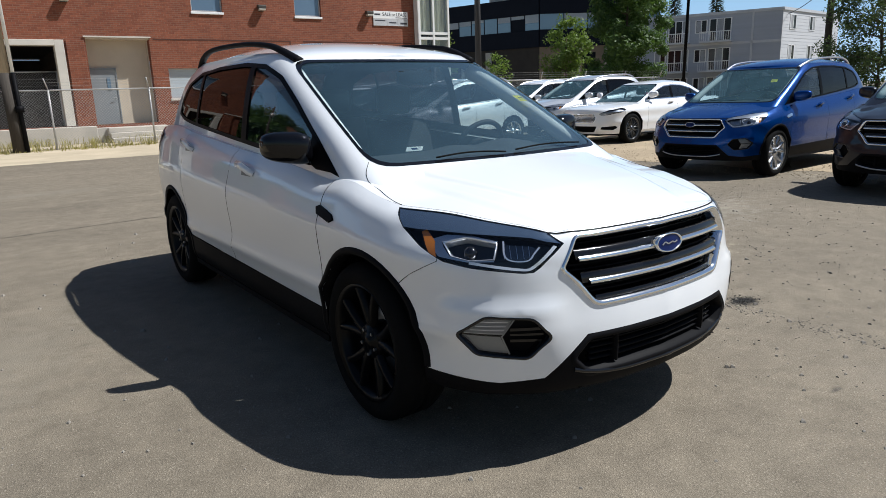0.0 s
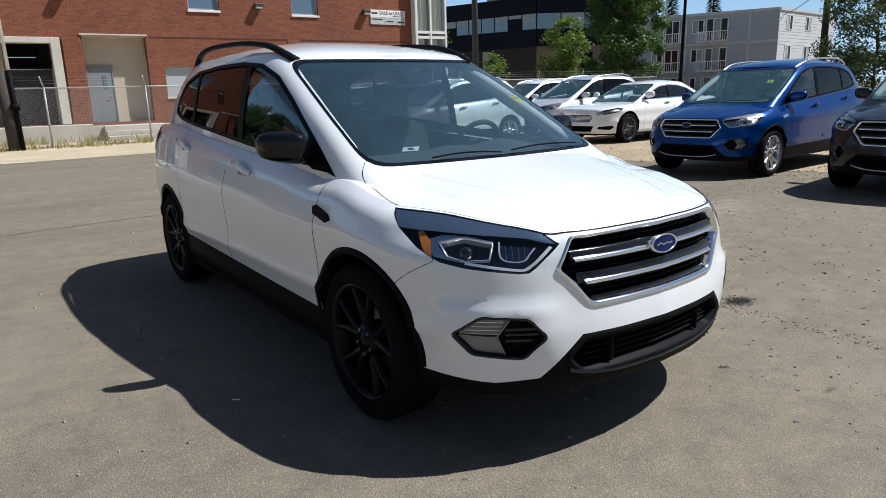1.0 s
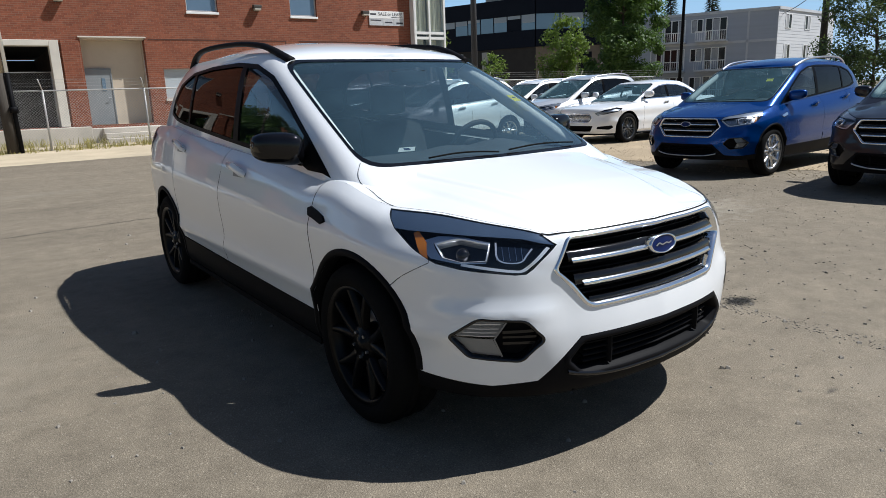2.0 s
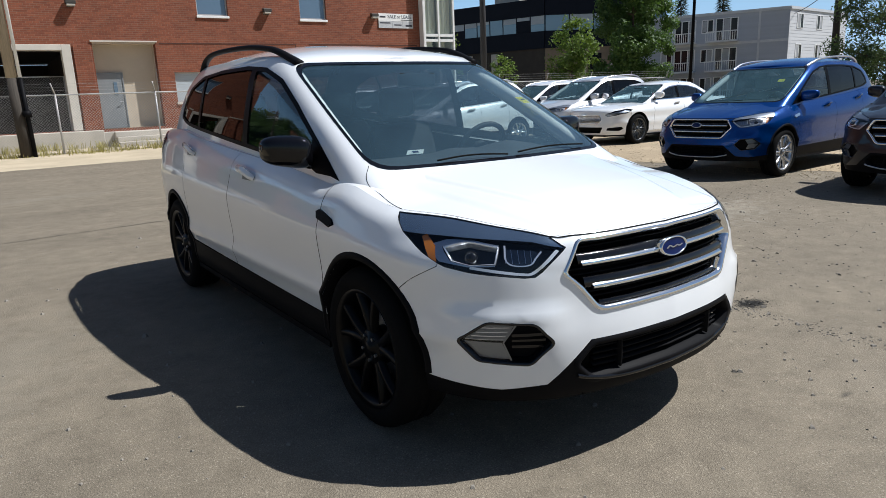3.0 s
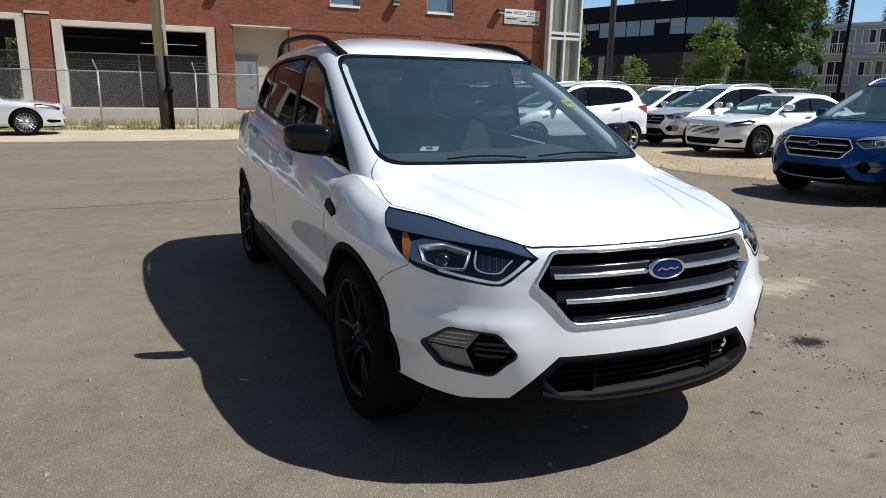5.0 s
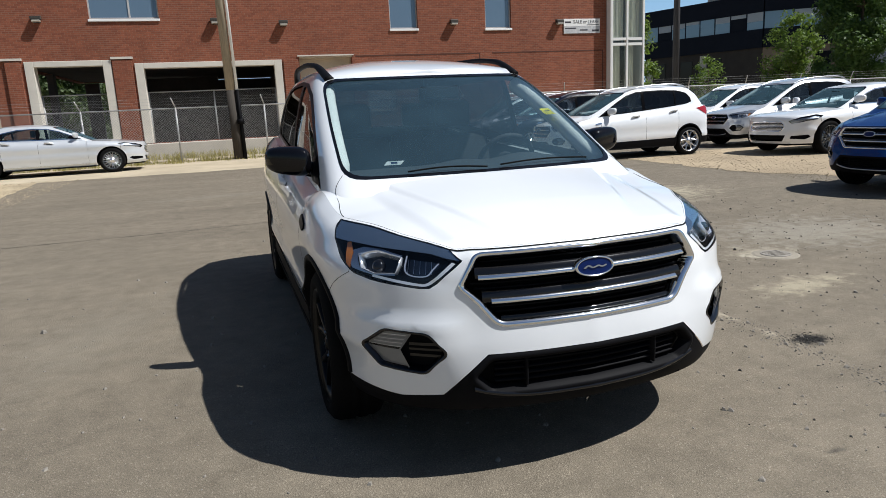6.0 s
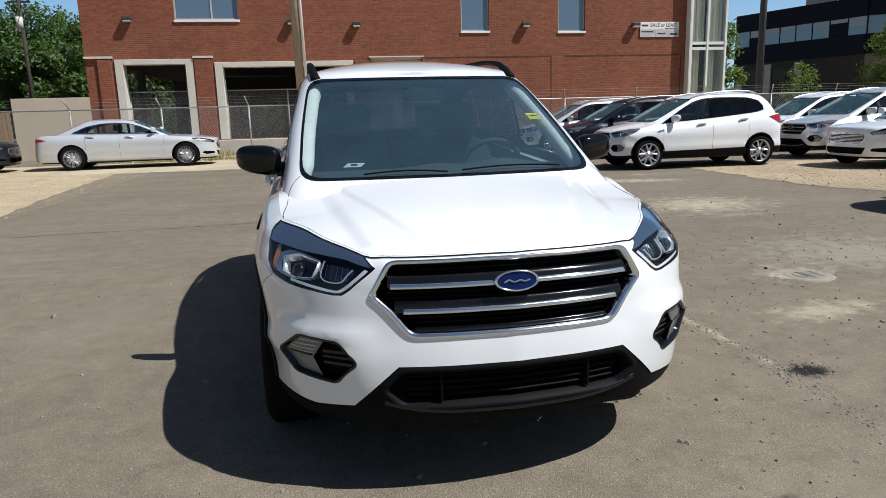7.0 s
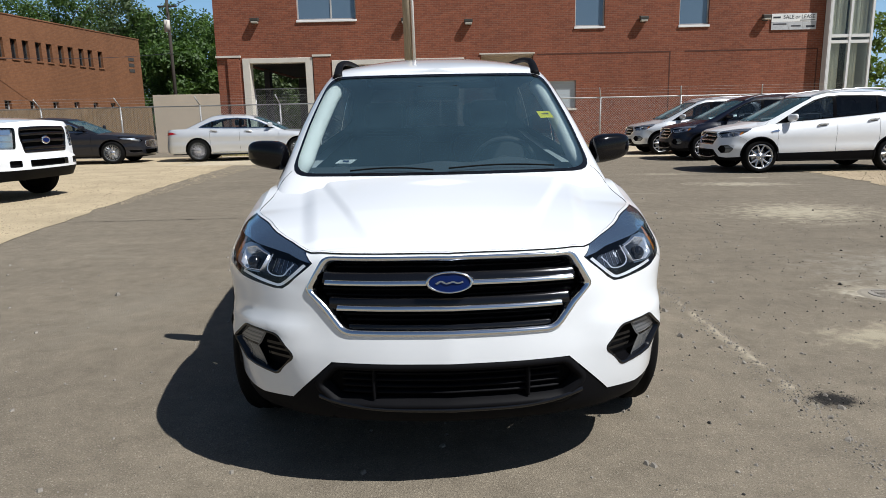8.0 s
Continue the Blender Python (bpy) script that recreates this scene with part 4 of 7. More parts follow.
            if suv and nm == "fender":
                poly = [(s * ub, b0), (s * u1, b1), (s * u1, 0.99995)] + [(s * (u + 0.0022), v + (0.0022 if 0 < k < 3 else 0)) for k, (u, v) in enumerate(seam)][::-1]
            panel = put(nm, sheet(f.body, poly, g * 1.4, g, 0, holes), coat)
            if nm.endswith("door"):
                hy = y1 - (0.27 if nm == "front_door" else 0.12)
                hz = f.v(f.uy(hy), float(f.belt(hy)) - (0.085 if suv else 0.06))
                bm = bmesh.new()
                p = [f.body(s * f.uy(hy + q), hz + r, h)[0] for q, r, h in ((-0.11, -0.006, 0.0), (-0.095, -0.002, 0.024), (0, 0.010, 0.034), (0.095, 0.012, 0.026), (0.11, 0.010, 0.0))]
                put("door_handle", tube(bm, p, [0.012, 0.017, 0.018, 0.017, 0.012], 8, 1.25), coat, panel)
                put("handle_recess", sheet(f.body, f.flank([(hy + q, float(f.belt(hy)) - (0.085 if suv else 0.06) + r) for q, r in ((-0.07, -0.028), (0.06, -0.028), (0.07, 0.0), (-0.07, 0.0))], s), 0.03, 0.03, 0.002), RECESS, panel)
        # lower cladding
        yr0 = ca + A - 0.02
        yr1 = cb - A + 0.02
        poly = [(s * f.uy(yr0), low + 0.03), (s * f.uy(yr1), low + 0.03), (s * f.uy(yr1), sill + (0.030 if suv else 0)), (s * f.uy(yr0), sill)]
        put("sill_cladding", sheet(f.body, poly, g * 2, g, 0.004), lower if suv else coat)
        yq = cb + A - 0.02
        poly = [(s * f.uy(yq), low + 0.05), (s * end, low + 0.05), (s * end, sill + (0.03 if suv else 0)), (s * f.uy(yq), sill + (0.03 if suv else 0))]
        put("rear_valance", sheet(f.body, poly, g * 2, g, 0.004), lower if suv else coat)
        # wheel arches, wells and wheels
        for hy, ac, nm in ((hubs[0], ca, "front"), (hubs[1], cb, "rear")):
            if suv:
                bm = bmesh.new()
                tail_a = math.pi + (0.04 if nm == "front" else 0.28)
                cr = arc_poly(ac, cz, A, -0.28, tail_a, 30)
                prof = [(-0.004, -0.05), (0.0, 0.004), (0.008, 0.009), (0.024, 0.008), (0.030, 0.0)]
                rows = []
                for dr, h in prof:
                    q = np.array(f.flank(arc_poly(ac, cz, A + dr, -0.28, tail_a, 30), s))
                    rows.append([bm.verts.new(p) for p in f.body(q[:, 0], q[:, 1], h)])
                for r0, r1 in zip(rows, rows[1:]):
                    for j in range(len(cr) - 1):
                        bm.faces.new((r0[j], r0[j + 1], r1[j + 1], r1[j]))
                put("arch_flare", bm, lower, lab="black plastic wheel arch moulding")
            well = bmesh.new()
            n = 24
            rows = []
            for deep in (True, False):
                line = []
                for q in np.linspace(-0.15, math.pi + 0.15, n):
                    y = ac + (A + 0.012) * math.cos(q)
                    z = cz + (A + 0.012) * math.sin(q)
                    x = 0.50 if deep else float(f.body(f.uy(y), f.v(f.uy(y), z))[0][0]) - 0.016
                    line.append(well.verts.new((s * x, y, z)))
                rows.append(line)
            for j in range(n - 1):
                well.faces.new((rows[0][j], rows[0][j + 1], rows[1][j + 1], rows[1][j]))
            well.faces.new(rows[0])
            part("wheel_well", well, DARK_VOID, car, "", True)
            whl = new("wheel")
            whl.parent = car
            mats = {"rim": {"black": WHEEL_BLACK, "satin": ALLOY, "gun": GUNMETAL}[wheel[0]], "spoke": {"black": WHEEL_BLACK, "satin": ALLOY, "gun": GUNMETAL}[wheel[1]]}
            whl.matrix_basis = pose(s * spec["track"], hy, R - spec["drop"], 0, 0, 0 if s > 0 else 180)
            for nm2, bm, mt in car_wheel(mats, R, style):
                part(nm2, bm, mt, whl, "", nm2 not in ("lug_nut",))

    # underside
    hw = spec["outline"][8][0] - 0.14
    y0, y1 = spec["outline"][0][1] + 0.14, spec["outline"][-1][1] - 0.2
    part("underbody", boxes((-hw + 0.25, hw - 0.25, y0 + (0.32 if suv else 0.0), y1, low, low + 0.03), (-0.42, 0.42, y0 - (0.06 if suv else 0.0), y0 + 0.33, low + 0.034, low + 0.06), (-hw - 0.10, hw + 0.10, ca + A + 0.02, cb - A - 0.02, low, low + 0.03)), DARK_VOID, car)

    # grille
    back = {"suv": -0.075, "sedan": -0.05, "truck": -0.06}[nose]
    put("grille_backing", sheet(f.body, grown(grille, 0.01), 0.05, 0.05, back), DARK_VOID)
    bm = ring(bmesh.new(), f.body, grille, [(-0.022, -0.045), (-0.017, -0.008), (-0.008, 0.006), (0.003, 0.006), (0.006, 0.0)])
    put("grille_surround", bm, CHROME if nose != "truck" else GLOSS_BLACK, lab="chrome grille surround", out=0)
    z0, z1 = (0.585, 0.832) if nose == "suv" else ((0.49, 0.70) if nose == "sedan" else (0.80, 1.19))
    def half_at(z):
        xs = []
        for i in range(len(grille)):
            (ua, va), (ub2, vb2) = grille[i - 1], grille[i]
            if (va - z) * (vb2 - z) <= 0 and va != vb2:
                xs.append(abs(ua + (ub2 - ua) * (z - va) / (vb2 - va)))
        return max(xs) if xs else 0.3
    def slat(nm, z, th, h0, h1, mat, trim=0.02, parent=car, tilt=0.0, lean=0.0):
        v = f.v(0.0, z)
        w = half_at(v) - trim
        if w <= 0.05:
            return None
        us = np.linspace(-w, w, 25)
        bm, rows = bmesh.new(), []
        for dz, h in ((-th, h0), (-th, h1 - 0.006 + tilt), (-th * 0.7, h1 + tilt), (th * 0.7, h1 - lean), (th, h1 - 0.006 - lean), (th, h0)):
            rows.append([bm.verts.new(p) for p in f.body(us, np.full(25, f.v(0.0, z + dz)), h)])
        for r0, r1 in zip(rows, rows[1:]):
            for j in range(24):
                bm.faces.new((r0[j], r0[j + 1], r1[j + 1], r1[j]))
        bmesh.ops.recalc_face_normals(bm, faces=bm.faces)
        return part(nm, bm, mat, parent, "", True)
    if nose == "suv":
        for z in (0.776, 0.690):
            b = slat("grille_bar", z, 0.021, -0.07, -0.014, GLOSS_BLACK, 0.035, tilt=0.010)
            slat("bar_trim", z - 0.015, 0.0095, -0.02, 0.006, CHROME, 0.055, parent=b, lean=0.009)
        for z in (0.82, 0.735, 0.715, 0.648, 0.630):
            slat("grille_rib", z, 0.004, -0.07, -0.04, PLASTIC, 0.04)
        slat("grille_bar", 0.604, 0.014, -0.07, -0.02, GLOSS_BLACK, 0.03)
        bz = 0.764
    elif nose == "sedan":
        for i in range(7):
            slat("grille_bar", 0.515 + i * 0.027, 0.007, -0.05, -0.004, CHROME, 0.03)
        bz = 0.70
    else:
        for z in (0.87, 0.99, 1.10):
            slat("grille_bar", z, 0.026, -0.05, 0.004, GLOSS_BLACK, 0.03)
        bz = 0.99
    bv = f.v(0.0, bz)
    if badge_oval:
        sc = {"suv": 1.0, "sedan": 0.7, "truck": 1.15}[nose]
        o = oval(0.0, bv, 0.078 * sc, 0.034 * sc * (0.3 / (float(f.top[0]) - f.vb) if nose != "sedan" else 1.0))
        lift = 0.016 if nose == "suv" else 0.02
        badge = put("badge", mapped(cut_sheet(o, [], 0.05, 0.05), f.body, lift), BADGE_BLUE if nose != "sedan" else CHROME, lab="blue oval badge with a chrome rim")
        put("badge_rim", ring(bmesh.new(), f.body, o, [(-0.008, lift + 0.0005), (-0.006, lift + 0.004), (0.0, lift + 0.004), (0.004, lift - 0.002), (0.004, -0.03)]), CHROME, badge, out=0)
        if fine:
            p = [(x, bv + r * 0.032) for x, r in ((-0.046, -0.25), (-0.030, 0.25), (-0.012, -0.15), (0.010, 0.15), (0.028, -0.12), (0.046, 0.12))]
            put("badge_stroke", strip(f.body, [tuple(q) for q in spline(p, 6)], 0.0042, lift + 0.003), SATIN_METAL, badge, out=0)
    # lower intake
    put("intake_backing", sheet(f.body, grown(intake, 0.01), 0.06, 0.05, -0.07), DARK_VOID)
    if nose == "suv":
        put("intake_rim", ring(bmesh.new(), f.body, intake, [(-0.012, -0.05), (-0.006, -0.002), (0.004, 0.004), (0.012, 0.002), (0.020, -0.002)]), lower, out=0)
        for z in (0.37, 0.395, 0.42, 0.445):
            us = np.linspace(-f.ux(0.385), f.ux(0.385), 21)
            bm, rows = bmesh.new(), []
            for dz, h in ((-0.003, -0.06), (-0.003, -0.030), (0.003, -0.030), (0.003, -0.06)):
                rows.append([bm.verts.new(p) for p in f.body(us, np.full(21, z + dz), h)])
            for r0, r1 in zip(rows, rows[1:]):
                for j in range(20):
                    bm.faces.new((r0[j], r0[j + 1], r1[j + 1], r1[j]))
            put("intake_slat", bm, PLASTIC, out=0)
        for x in (-0.27, 0.27):
            us = f.ux(x)
            bm = bmesh.new()
            rows = [[bm.verts.new(p) for p in f.body(np.full(6, us + q), np.linspace(0.35, 0.465, 6), h)] for q, h in ((-0.004, -0.06), (-0.004, -0.014), (0.004, -0.014), (0.004, -0.06))]
            for r0, r1 in zip(rows, rows[1:]):
                for j in range(5):
                    bm.faces.new((r0[j], r0[j + 1], r1[j + 1], r1[j]))
            put("intake_rib", bm, PLASTIC, out=0)
        lipline = [(f.ux(x), 0.318 + 0.04 * abs(x / 0.46) ** 4) for x in np.linspace(-0.46, 0.46, 25)]
        bm, rows = bmesh.new(), []
        for dz, h in ((-0.010, 0.0), (-0.007, 0.004), (0.0, 0.007), (0.005, 0.004), (0.008, 0.0)):
            q = np.array(lipline)
            rows.append([bm.verts.new(p) for p in f.body(q[:, 0], q[:, 1] + dz, h)])
        for r0, r1 in zip(rows, rows[1:]):
            for j in range(24):
                bm.faces.new((r0[j], r0[j + 1], r1[j + 1], r1[j]))
        put("chin_lip", bm, GLOSS_BLACK if fine else SATIN_METAL, out=0)

    # lamps
    for s, lamp, fog in ((-1, lamps[0], fogs[0]), (1, lamps[1], fogs[1])):
        head = put("headlight", sheet(f.body, grown(lamp, 0.006), 0.05, 0.04, -0.07), LAMP_HOUSING if fine else LAMP_GREY if suv else BRIGHT_REFLECTOR, lab="clear headlight with dark housing")
        put("lamp_edge", ring(bmesh.new(), f.body, lamp, [(-0.001, -0.07), (-0.002, -0.003), (0.002, -0.003)]), DARK_VOID, head, out=0)
        if nose == "suv":
            xu = lambda x: s * (f.ux(x) if x > 0 else f.uy(x))
            band = [(xu(x), v) for x, v in ((0.50, 0.935), (0.535, 0.990), (0.62, 0.992), (0.72, 0.992), (0.80, 0.992), (-1.70, 0.992), (-1.55, 0.990), (-1.625, 0.925), (-1.70, 0.925), (0.80, 0.936), (0.70, 0.943), (0.60, 0.950))]
            put("upper_cover", sheet(f.body, grown(band, 0.004), 0.05, 0.03, -0.004), LAMP_COVER if fine else LAMP_GREY, head)
            main_c = [(xu(x), v) for x, v in ((0.712, 0.822), (0.704, 0.908), (0.790, 0.922), (0.836, 0.886), (0.815, 0.826), (0.775, 0.810))]
            put("lamp_bezel", ring(bmesh.new(), f.body, main_c, [(-0.006, -0.06), (-0.004, -0.020), (0.0, -0.011), (0.002, -0.011), (0.005, -0.03)]), BRIGHT_REFLECTOR, head, out=0)
            put("projector", sheet(f.body, grown(main_c, -0.008), 0.03, 0.03, -0.045), LAMP_HOUSING if fine else LAMP_GREY, head)
            wing = [(xu(x), v) for x, v in ((0.838, 0.886), (0.817, 0.824), (0.776, 0.806), (0.712, 0.816), (0.712, 0.808), (0.782, 0.799), (0.836, 0.818), (0.860, 0.884), (0.834, 0.920), (0.784, 0.934), (0.700, 0.918), (0.704, 0.912), (0.792, 0.925))]
            put("bezel_wing", sheet(f.body, wing, 0.02, 0.02, -0.013), SATIN_METAL, head)
            c = Vector(f.body(sum(p[0] for p in main_c) / 6, sum(p[1] for p in main_c) / 6, -0.036)[0])
            bm = bmesh.new()
            bmesh.ops.create_icosphere(bm, subdivisions=3, radius=0.026)
            bmesh.ops.translate(bm, verts=bm.verts, vec=c)
            part("projector_lens", bm, GLOSS_BLACK, head, "", True)
            high = [(xu(x), v) for x, v in ((0.572, 0.890), (0.59, 0.912), (0.680, 0.920), (0.676, 0.835), (0.645, 0.812), (0.605, 0.822))]
            put("reflector", sheet(f.body, high, 0.02, 0.02, -0.040), LAMP_BOWL if fine else LAMP_GREY, head)
            put("reflector_edge", strip(f.body, [tuple(p) for p in spline([(xu(x), v) for x, v in ((0.684, 0.920), (0.680, 0.838), (0.650, 0.812), (0.608, 0.820), (0.588, 0.865), (0.570, 0.900))], 5)], 0.0035, -0.012), BRIGHT_REFLECTOR, head, out=0)
            for k in range(5):
                put("reflector_facet", strip(f.body, [(xu(0.60 + 0.02 * k), 0.83), (xu(0.605 + 0.02 * k), 0.915)], 0.0009, -0.036), SATIN_METAL, head, out=0)
            low_edge = [(xu(x), v) for x, v in ((0.775, 0.797), (0.74, 0.788), (0.69, 0.776), (0.64, 0.766), (0.610, 0.766), (0.583, 0.795), (0.552, 0.845), (0.515, 0.915))]
            put("light_strip", strip(f.body, [tuple(p) for p in spline(low_edge, 6)], 0.0072, -0.002), LIGHT_BAR, head, out=0)
            amb = [(xu(x), v) for x, v in ((-1.815, 0.812), (-1.790, 0.885), (-1.735, 0.930), (-1.718, 0.916), (-1.757, 0.865), (-1.793, 0.812))]
            put("amber_marker", sheet(f.body, amb, 0.03, 0.03, -0.012), AMBER, head)
        elif nose == "sedan":
            q = grown(lamp, -0.03)
            put("projector", sheet(f.body, q, 0.03, 0.03, -0.03), LAMP_GREY, head)
        else:
            for k in range(3):
                q = f.front([(s * x, z) for x, z in ((0.69, 0.90 + 0.10 * k), (0.92, 0.90 + 0.10 * k), (0.92, 0.97 + 0.10 * k), (0.69, 0.97 + 0.10 * k))])
                put("projector", sheet(f.body, q, 0.05, 0.05, -0.03), CHROME, head)
        put("lens", sheet(f.body, lamp, 0.04, 0.03, 0.0), LENS, head)
        # fog lamp
        fo = put("fog_lamp", sheet(f.body, grown(fog, 0.006), 0.05, 0.04, -0.045), PLASTIC)
        put("fog_bezel", ring(bmesh.new(), f.body, fog, [(-0.010, -0.045), (-0.007, -0.004), (-0.002, 0.004), (0.004, 0.0)]), GLOSS_BLACK, fo, out=0)
        if nose == "suv":
            put("fog_reflector", sheet(f.body, f.front([(s * x, z) for x, z in ((0.662, 0.566), (0.735, 0.576), (0.792, 0.512), (0.692, 0.507))]), 0.03, 0.03, -0.022), FOG_GREY, fo)
            put("fog_reflector", sheet(f.body, f.front([(s * x, z) for x, z in ((0.698, 0.499), (0.790, 0.503), (0.757, 0.442), (0.676, 0.434))]), 0.03, 0.03, -0.018), FOG_CLEAR, fo)
            if fine:
                for k in range(8):
                    z = 0.513 + 0.0072 * k
                    put("fog_rib", strip(f.body, f.front([(s * (0.693 - 0.0028 * k), z), (s * 0.73, z), (s * (0.785 - 0.006 * k), z)]), 0.0013, -0.018), FOG_CLEAR if k % 2 else BRIGHT_REFLECTOR, fo, out=0)
                put("fog_divider", strip(f.body, f.front([(s * 0.658, 0.567), (s * 0.694, 0.502), (s * 0.672, 0.432)]), 0.003, -0.012), FOG_CLEAR, fo, out=0)
                for z in (0.475, 0.50, 0.525):
                    put("fog_slat", strip(f.body, f.front([(s * 0.565, z), (s * 0.62, z), (s * 0.67, z)]), 0.005, -0.03), GLOSS_BLACK, fo, out=0)
            put("fog_lens", sheet(f.body, f.front([(s * x, z) for x, z in ((0.674, 0.432), (0.696, 0.502), (0.660, 0.568), (0.737, 0.579), (0.795, 0.510), (0.759, 0.438))]), 0.04, 0.04, -0.012), LENS, fo)

    # greenhouse
    tz = f.topz
    zb = spec["base"]
    zt = min(spec["top"][0] - 0.012, 1.9)
    ws_base = float(f.hood(-1.0 if not truck else -1.4)) - 0.04
    aw, ab = 3.90 / 12, (3.68 if suv else 3.58) / 12
    ws = rounded([(-ab, ws_base), (ab, ws_base), (aw, zt), (-aw, zt)], 0.07, 5)
    def side_poly(rows, s):
        return [(f.ay(y, z, s), z) for y, z in rows]
    dlo = {s: side_poly(spec["dlo"], s) for s in (-1, 1)}
    arear = 1 - 1.75 / 12
    zr0, zr1 = (float(f.belt(2.0)) + 0.04, spec["top"][2] - 0.05)
    rear = {s: [(s * arear, zr0), (s * 1.0, zr0), (s * 1.0, zr1), (s * arear, zr1)] for s in (-1, 1)}
    for s in (-1, 1):
        a_top = np.linspace(0, 1, 40)
        outer = [(s * 0.0, zb), (s * 1.0, zb)] + [(s * a, float(tz(a))) for a in a_top[::-1]]
        half_ws = [(0, ws_base)] + [(s * abs(a), z) for a, z in ws[6:18]] + [(0, zt)]
        put("roof_pillar", sheet(f.cabin, outer, 0.012 if fine else 0.03, g * 1.2, 0, [half_ws, dlo[s], rear[s]]), coat, lab="painted roof pillars")
        if fine:
            put("pillar_lining", sheet(f.cabin, outer, 0.03, g * 1.2, -0.006, [half_ws, side_poly(grown(spec["dlo"], -0.024), s), rear[s]]), CABIN, lab="dark inner lining")
        # side windows
        trim = DARK_TRIM if suv or truck else CHROME
        put("window_trim", sheet(f.cabin, dlo[s], 0.02, 0.05, 0.003, [side_poly(grown(spec["dlo"], -0.022), s)]), trim, lab="black window surround" if suv else "", smooth=True)
        edges = [-9.0] + [q for p in spec["pillars"] for q in p] + [9.0]
        inner = grown(spec["dlo"], -0.006)
        for i in range(0, len(edges), 2):
            y0, y1 = edges[i] - 0.015, edges[i + 1] + 0.015
            flat = cut_sheet(inner, [], 0.05, 0.05)
            for yy, sg in ((y0, -1), (y1, 1)):
                if abs(yy) < 5:
                    bmesh.ops.bisect_plane(flat, geom=[*flat.faces, *flat.edges, *flat.verts], dist=1e-5, plane_co=(yy, 0, 0), plane_no=(sg, 0, 0), clear_outer=True)
            for v in flat.verts:
                v.co.x, v.co.y = f.ay(v.co.x, v.co.y, s), v.co.y
            dark = i >= 2 and suv
            put("side_window", mapped(flat, f.cabin, -0.004), PRIVACY if dark else SIDE_GLASS)
        for y0, y1 in spec["pillars"]:
            flat = cut_sheet(inner, [], 0.05, 0.05)
            for yy, sg in ((y0, -1), (y1, 1)):
                bmesh.ops.bisect_plane(flat, geom=[*flat.faces, *flat.edges, *flat.verts], dist=1e-5, plane_co=(yy, 0, 0), plane_no=(sg, 0, 0), clear_outer=True)
            for v in flat.verts:
                v.co.x, v.co.y = f.ay(v.co.x, v.co.y, s), v.co.y
            put("window_pillar", mapped(flat, f.cabin, 0.002), DARK_TRIM)
        put("rear_window", sheet(f.cabin, rear[s], 0.02, 0.06, -0.003), PRIVACY)
        # mirror sail and mirror
        tri = side_poly([(spec["dlo"][0][0] + 0.02, spec["dlo"][0][1] + 0.012), (spec["dlo"][1][0] + 0.05, spec["dlo"][1][1] + 0.01), (spec["dlo"][1][0] + 0.17, spec["dlo"][-1][1] + 0.02), (spec["dlo"][0][0] + 0.22, spec["dlo"][0][1] + 0.02)], s)
        put("mirror_sail", sheet(f.cabin, tri, 0.02, 0.04, 0.006), DARK_TRIM)
        my = spec["dlo"][0][0] + (0.29 if suv else 0.14)
        mz = spec["dlo"][0][1] + 0.125
        mx = float(f.width(mz)) + 0.128
        bm = bmesh.new()
        bmesh.ops.create_icosphere(bm, subdivisions=4, radius=1.0)
        for v in bm.verts:
            c = v.co
            q = [math.copysign(abs(k) ** 0.62, k) for k in c]
            x, y, z = q
            taper = 1 - 0.22 * (x * 0.5 + 0.5)
            yy = y * 0.085 if y < 0 else y * 0.03
            v.co = Vector((s * (mx + x * 0.112), my + yy * (1 - 0.25 * (x * 0.5 + 0.5)) + 0.05 * (x * 0.5 + 0.5), mz + z * 0.082 * taper + 0.012 * x))
        bmesh.ops.recalc_face_normals(bm, faces=bm.faces)
        mir = part("door_mirror", bm, mirror or coat, car, "", True)
        arm = tube(bmesh.new(), [(s * (float(f.width(mz - 0.08)) - 0.01), my + 0.02, mz - 0.07), (s * (mx - 0.12), my + 0.01, mz - 0.05), (s * (mx - 0.06), my, mz - 0.03)], [0.05, 0.045, 0.045], 10, 0.8)
        part("mirror_arm", arm, GLOSS_BLACK, mir, "", True)
        # rails
        if suv:
            p = [(-0.26, 1.54, 0.585), (-0.18, 1.570, 0.592), (-0.06, 1.61, 0.60), (0.10, 1.645, 0.604), (0.45, 1.677, 0.606), (0.90, 1.690, 0.600), (1.20, 1.684, 0.592), (1.40, 1.655, 0.575), (1.53, 1.610, 0.560), (1.60, 1.560, 0.550)]
            pts = [(s * q[2], q[0] * (spec["back"] if q[0] > 0 else 1.0), q[1]) for q in spline(p, 5)]
            rads = [0.030 - 0.010 * math.sin(math.pi * i / (len(pts) - 1)) for i in range(len(pts))]
            put("roof_rail", tube(bmesh.new(), pts, rads, 10, 0.8), rail, lab="black roof rail" if rail is PLASTIC else "silver roof rail", out=0)
        # tail lamp
        if not truck:
            yt = spec["outline"][-3][1]
            zt0 = float(f.belt(2.0))
            tail = f.flank([(yt - 0.40, zt0 - 0.06), (yt - 0.12, zt0 - 0.21), (yt + 0.02, zt0 - 0.20), (yt + 0.02, zt0 - 0.02), (yt - 0.10, zt0 - 0.012)] if suv else [(yt - 0.3, zt0 - 0.14), (yt, zt0 - 0.19), (yt + 0.06, zt0 - 0.18), (yt + 0.06, zt0 - 0.10), (yt - 0.1, zt0 - 0.09)], s)
            put("tail_lamp", sheet(f.body, tail, 0.05, 0.05, 0.006), TAIL_RED)
        # fender vent
        if suv:
            vy, vz = d1 - 0.02, 0.845
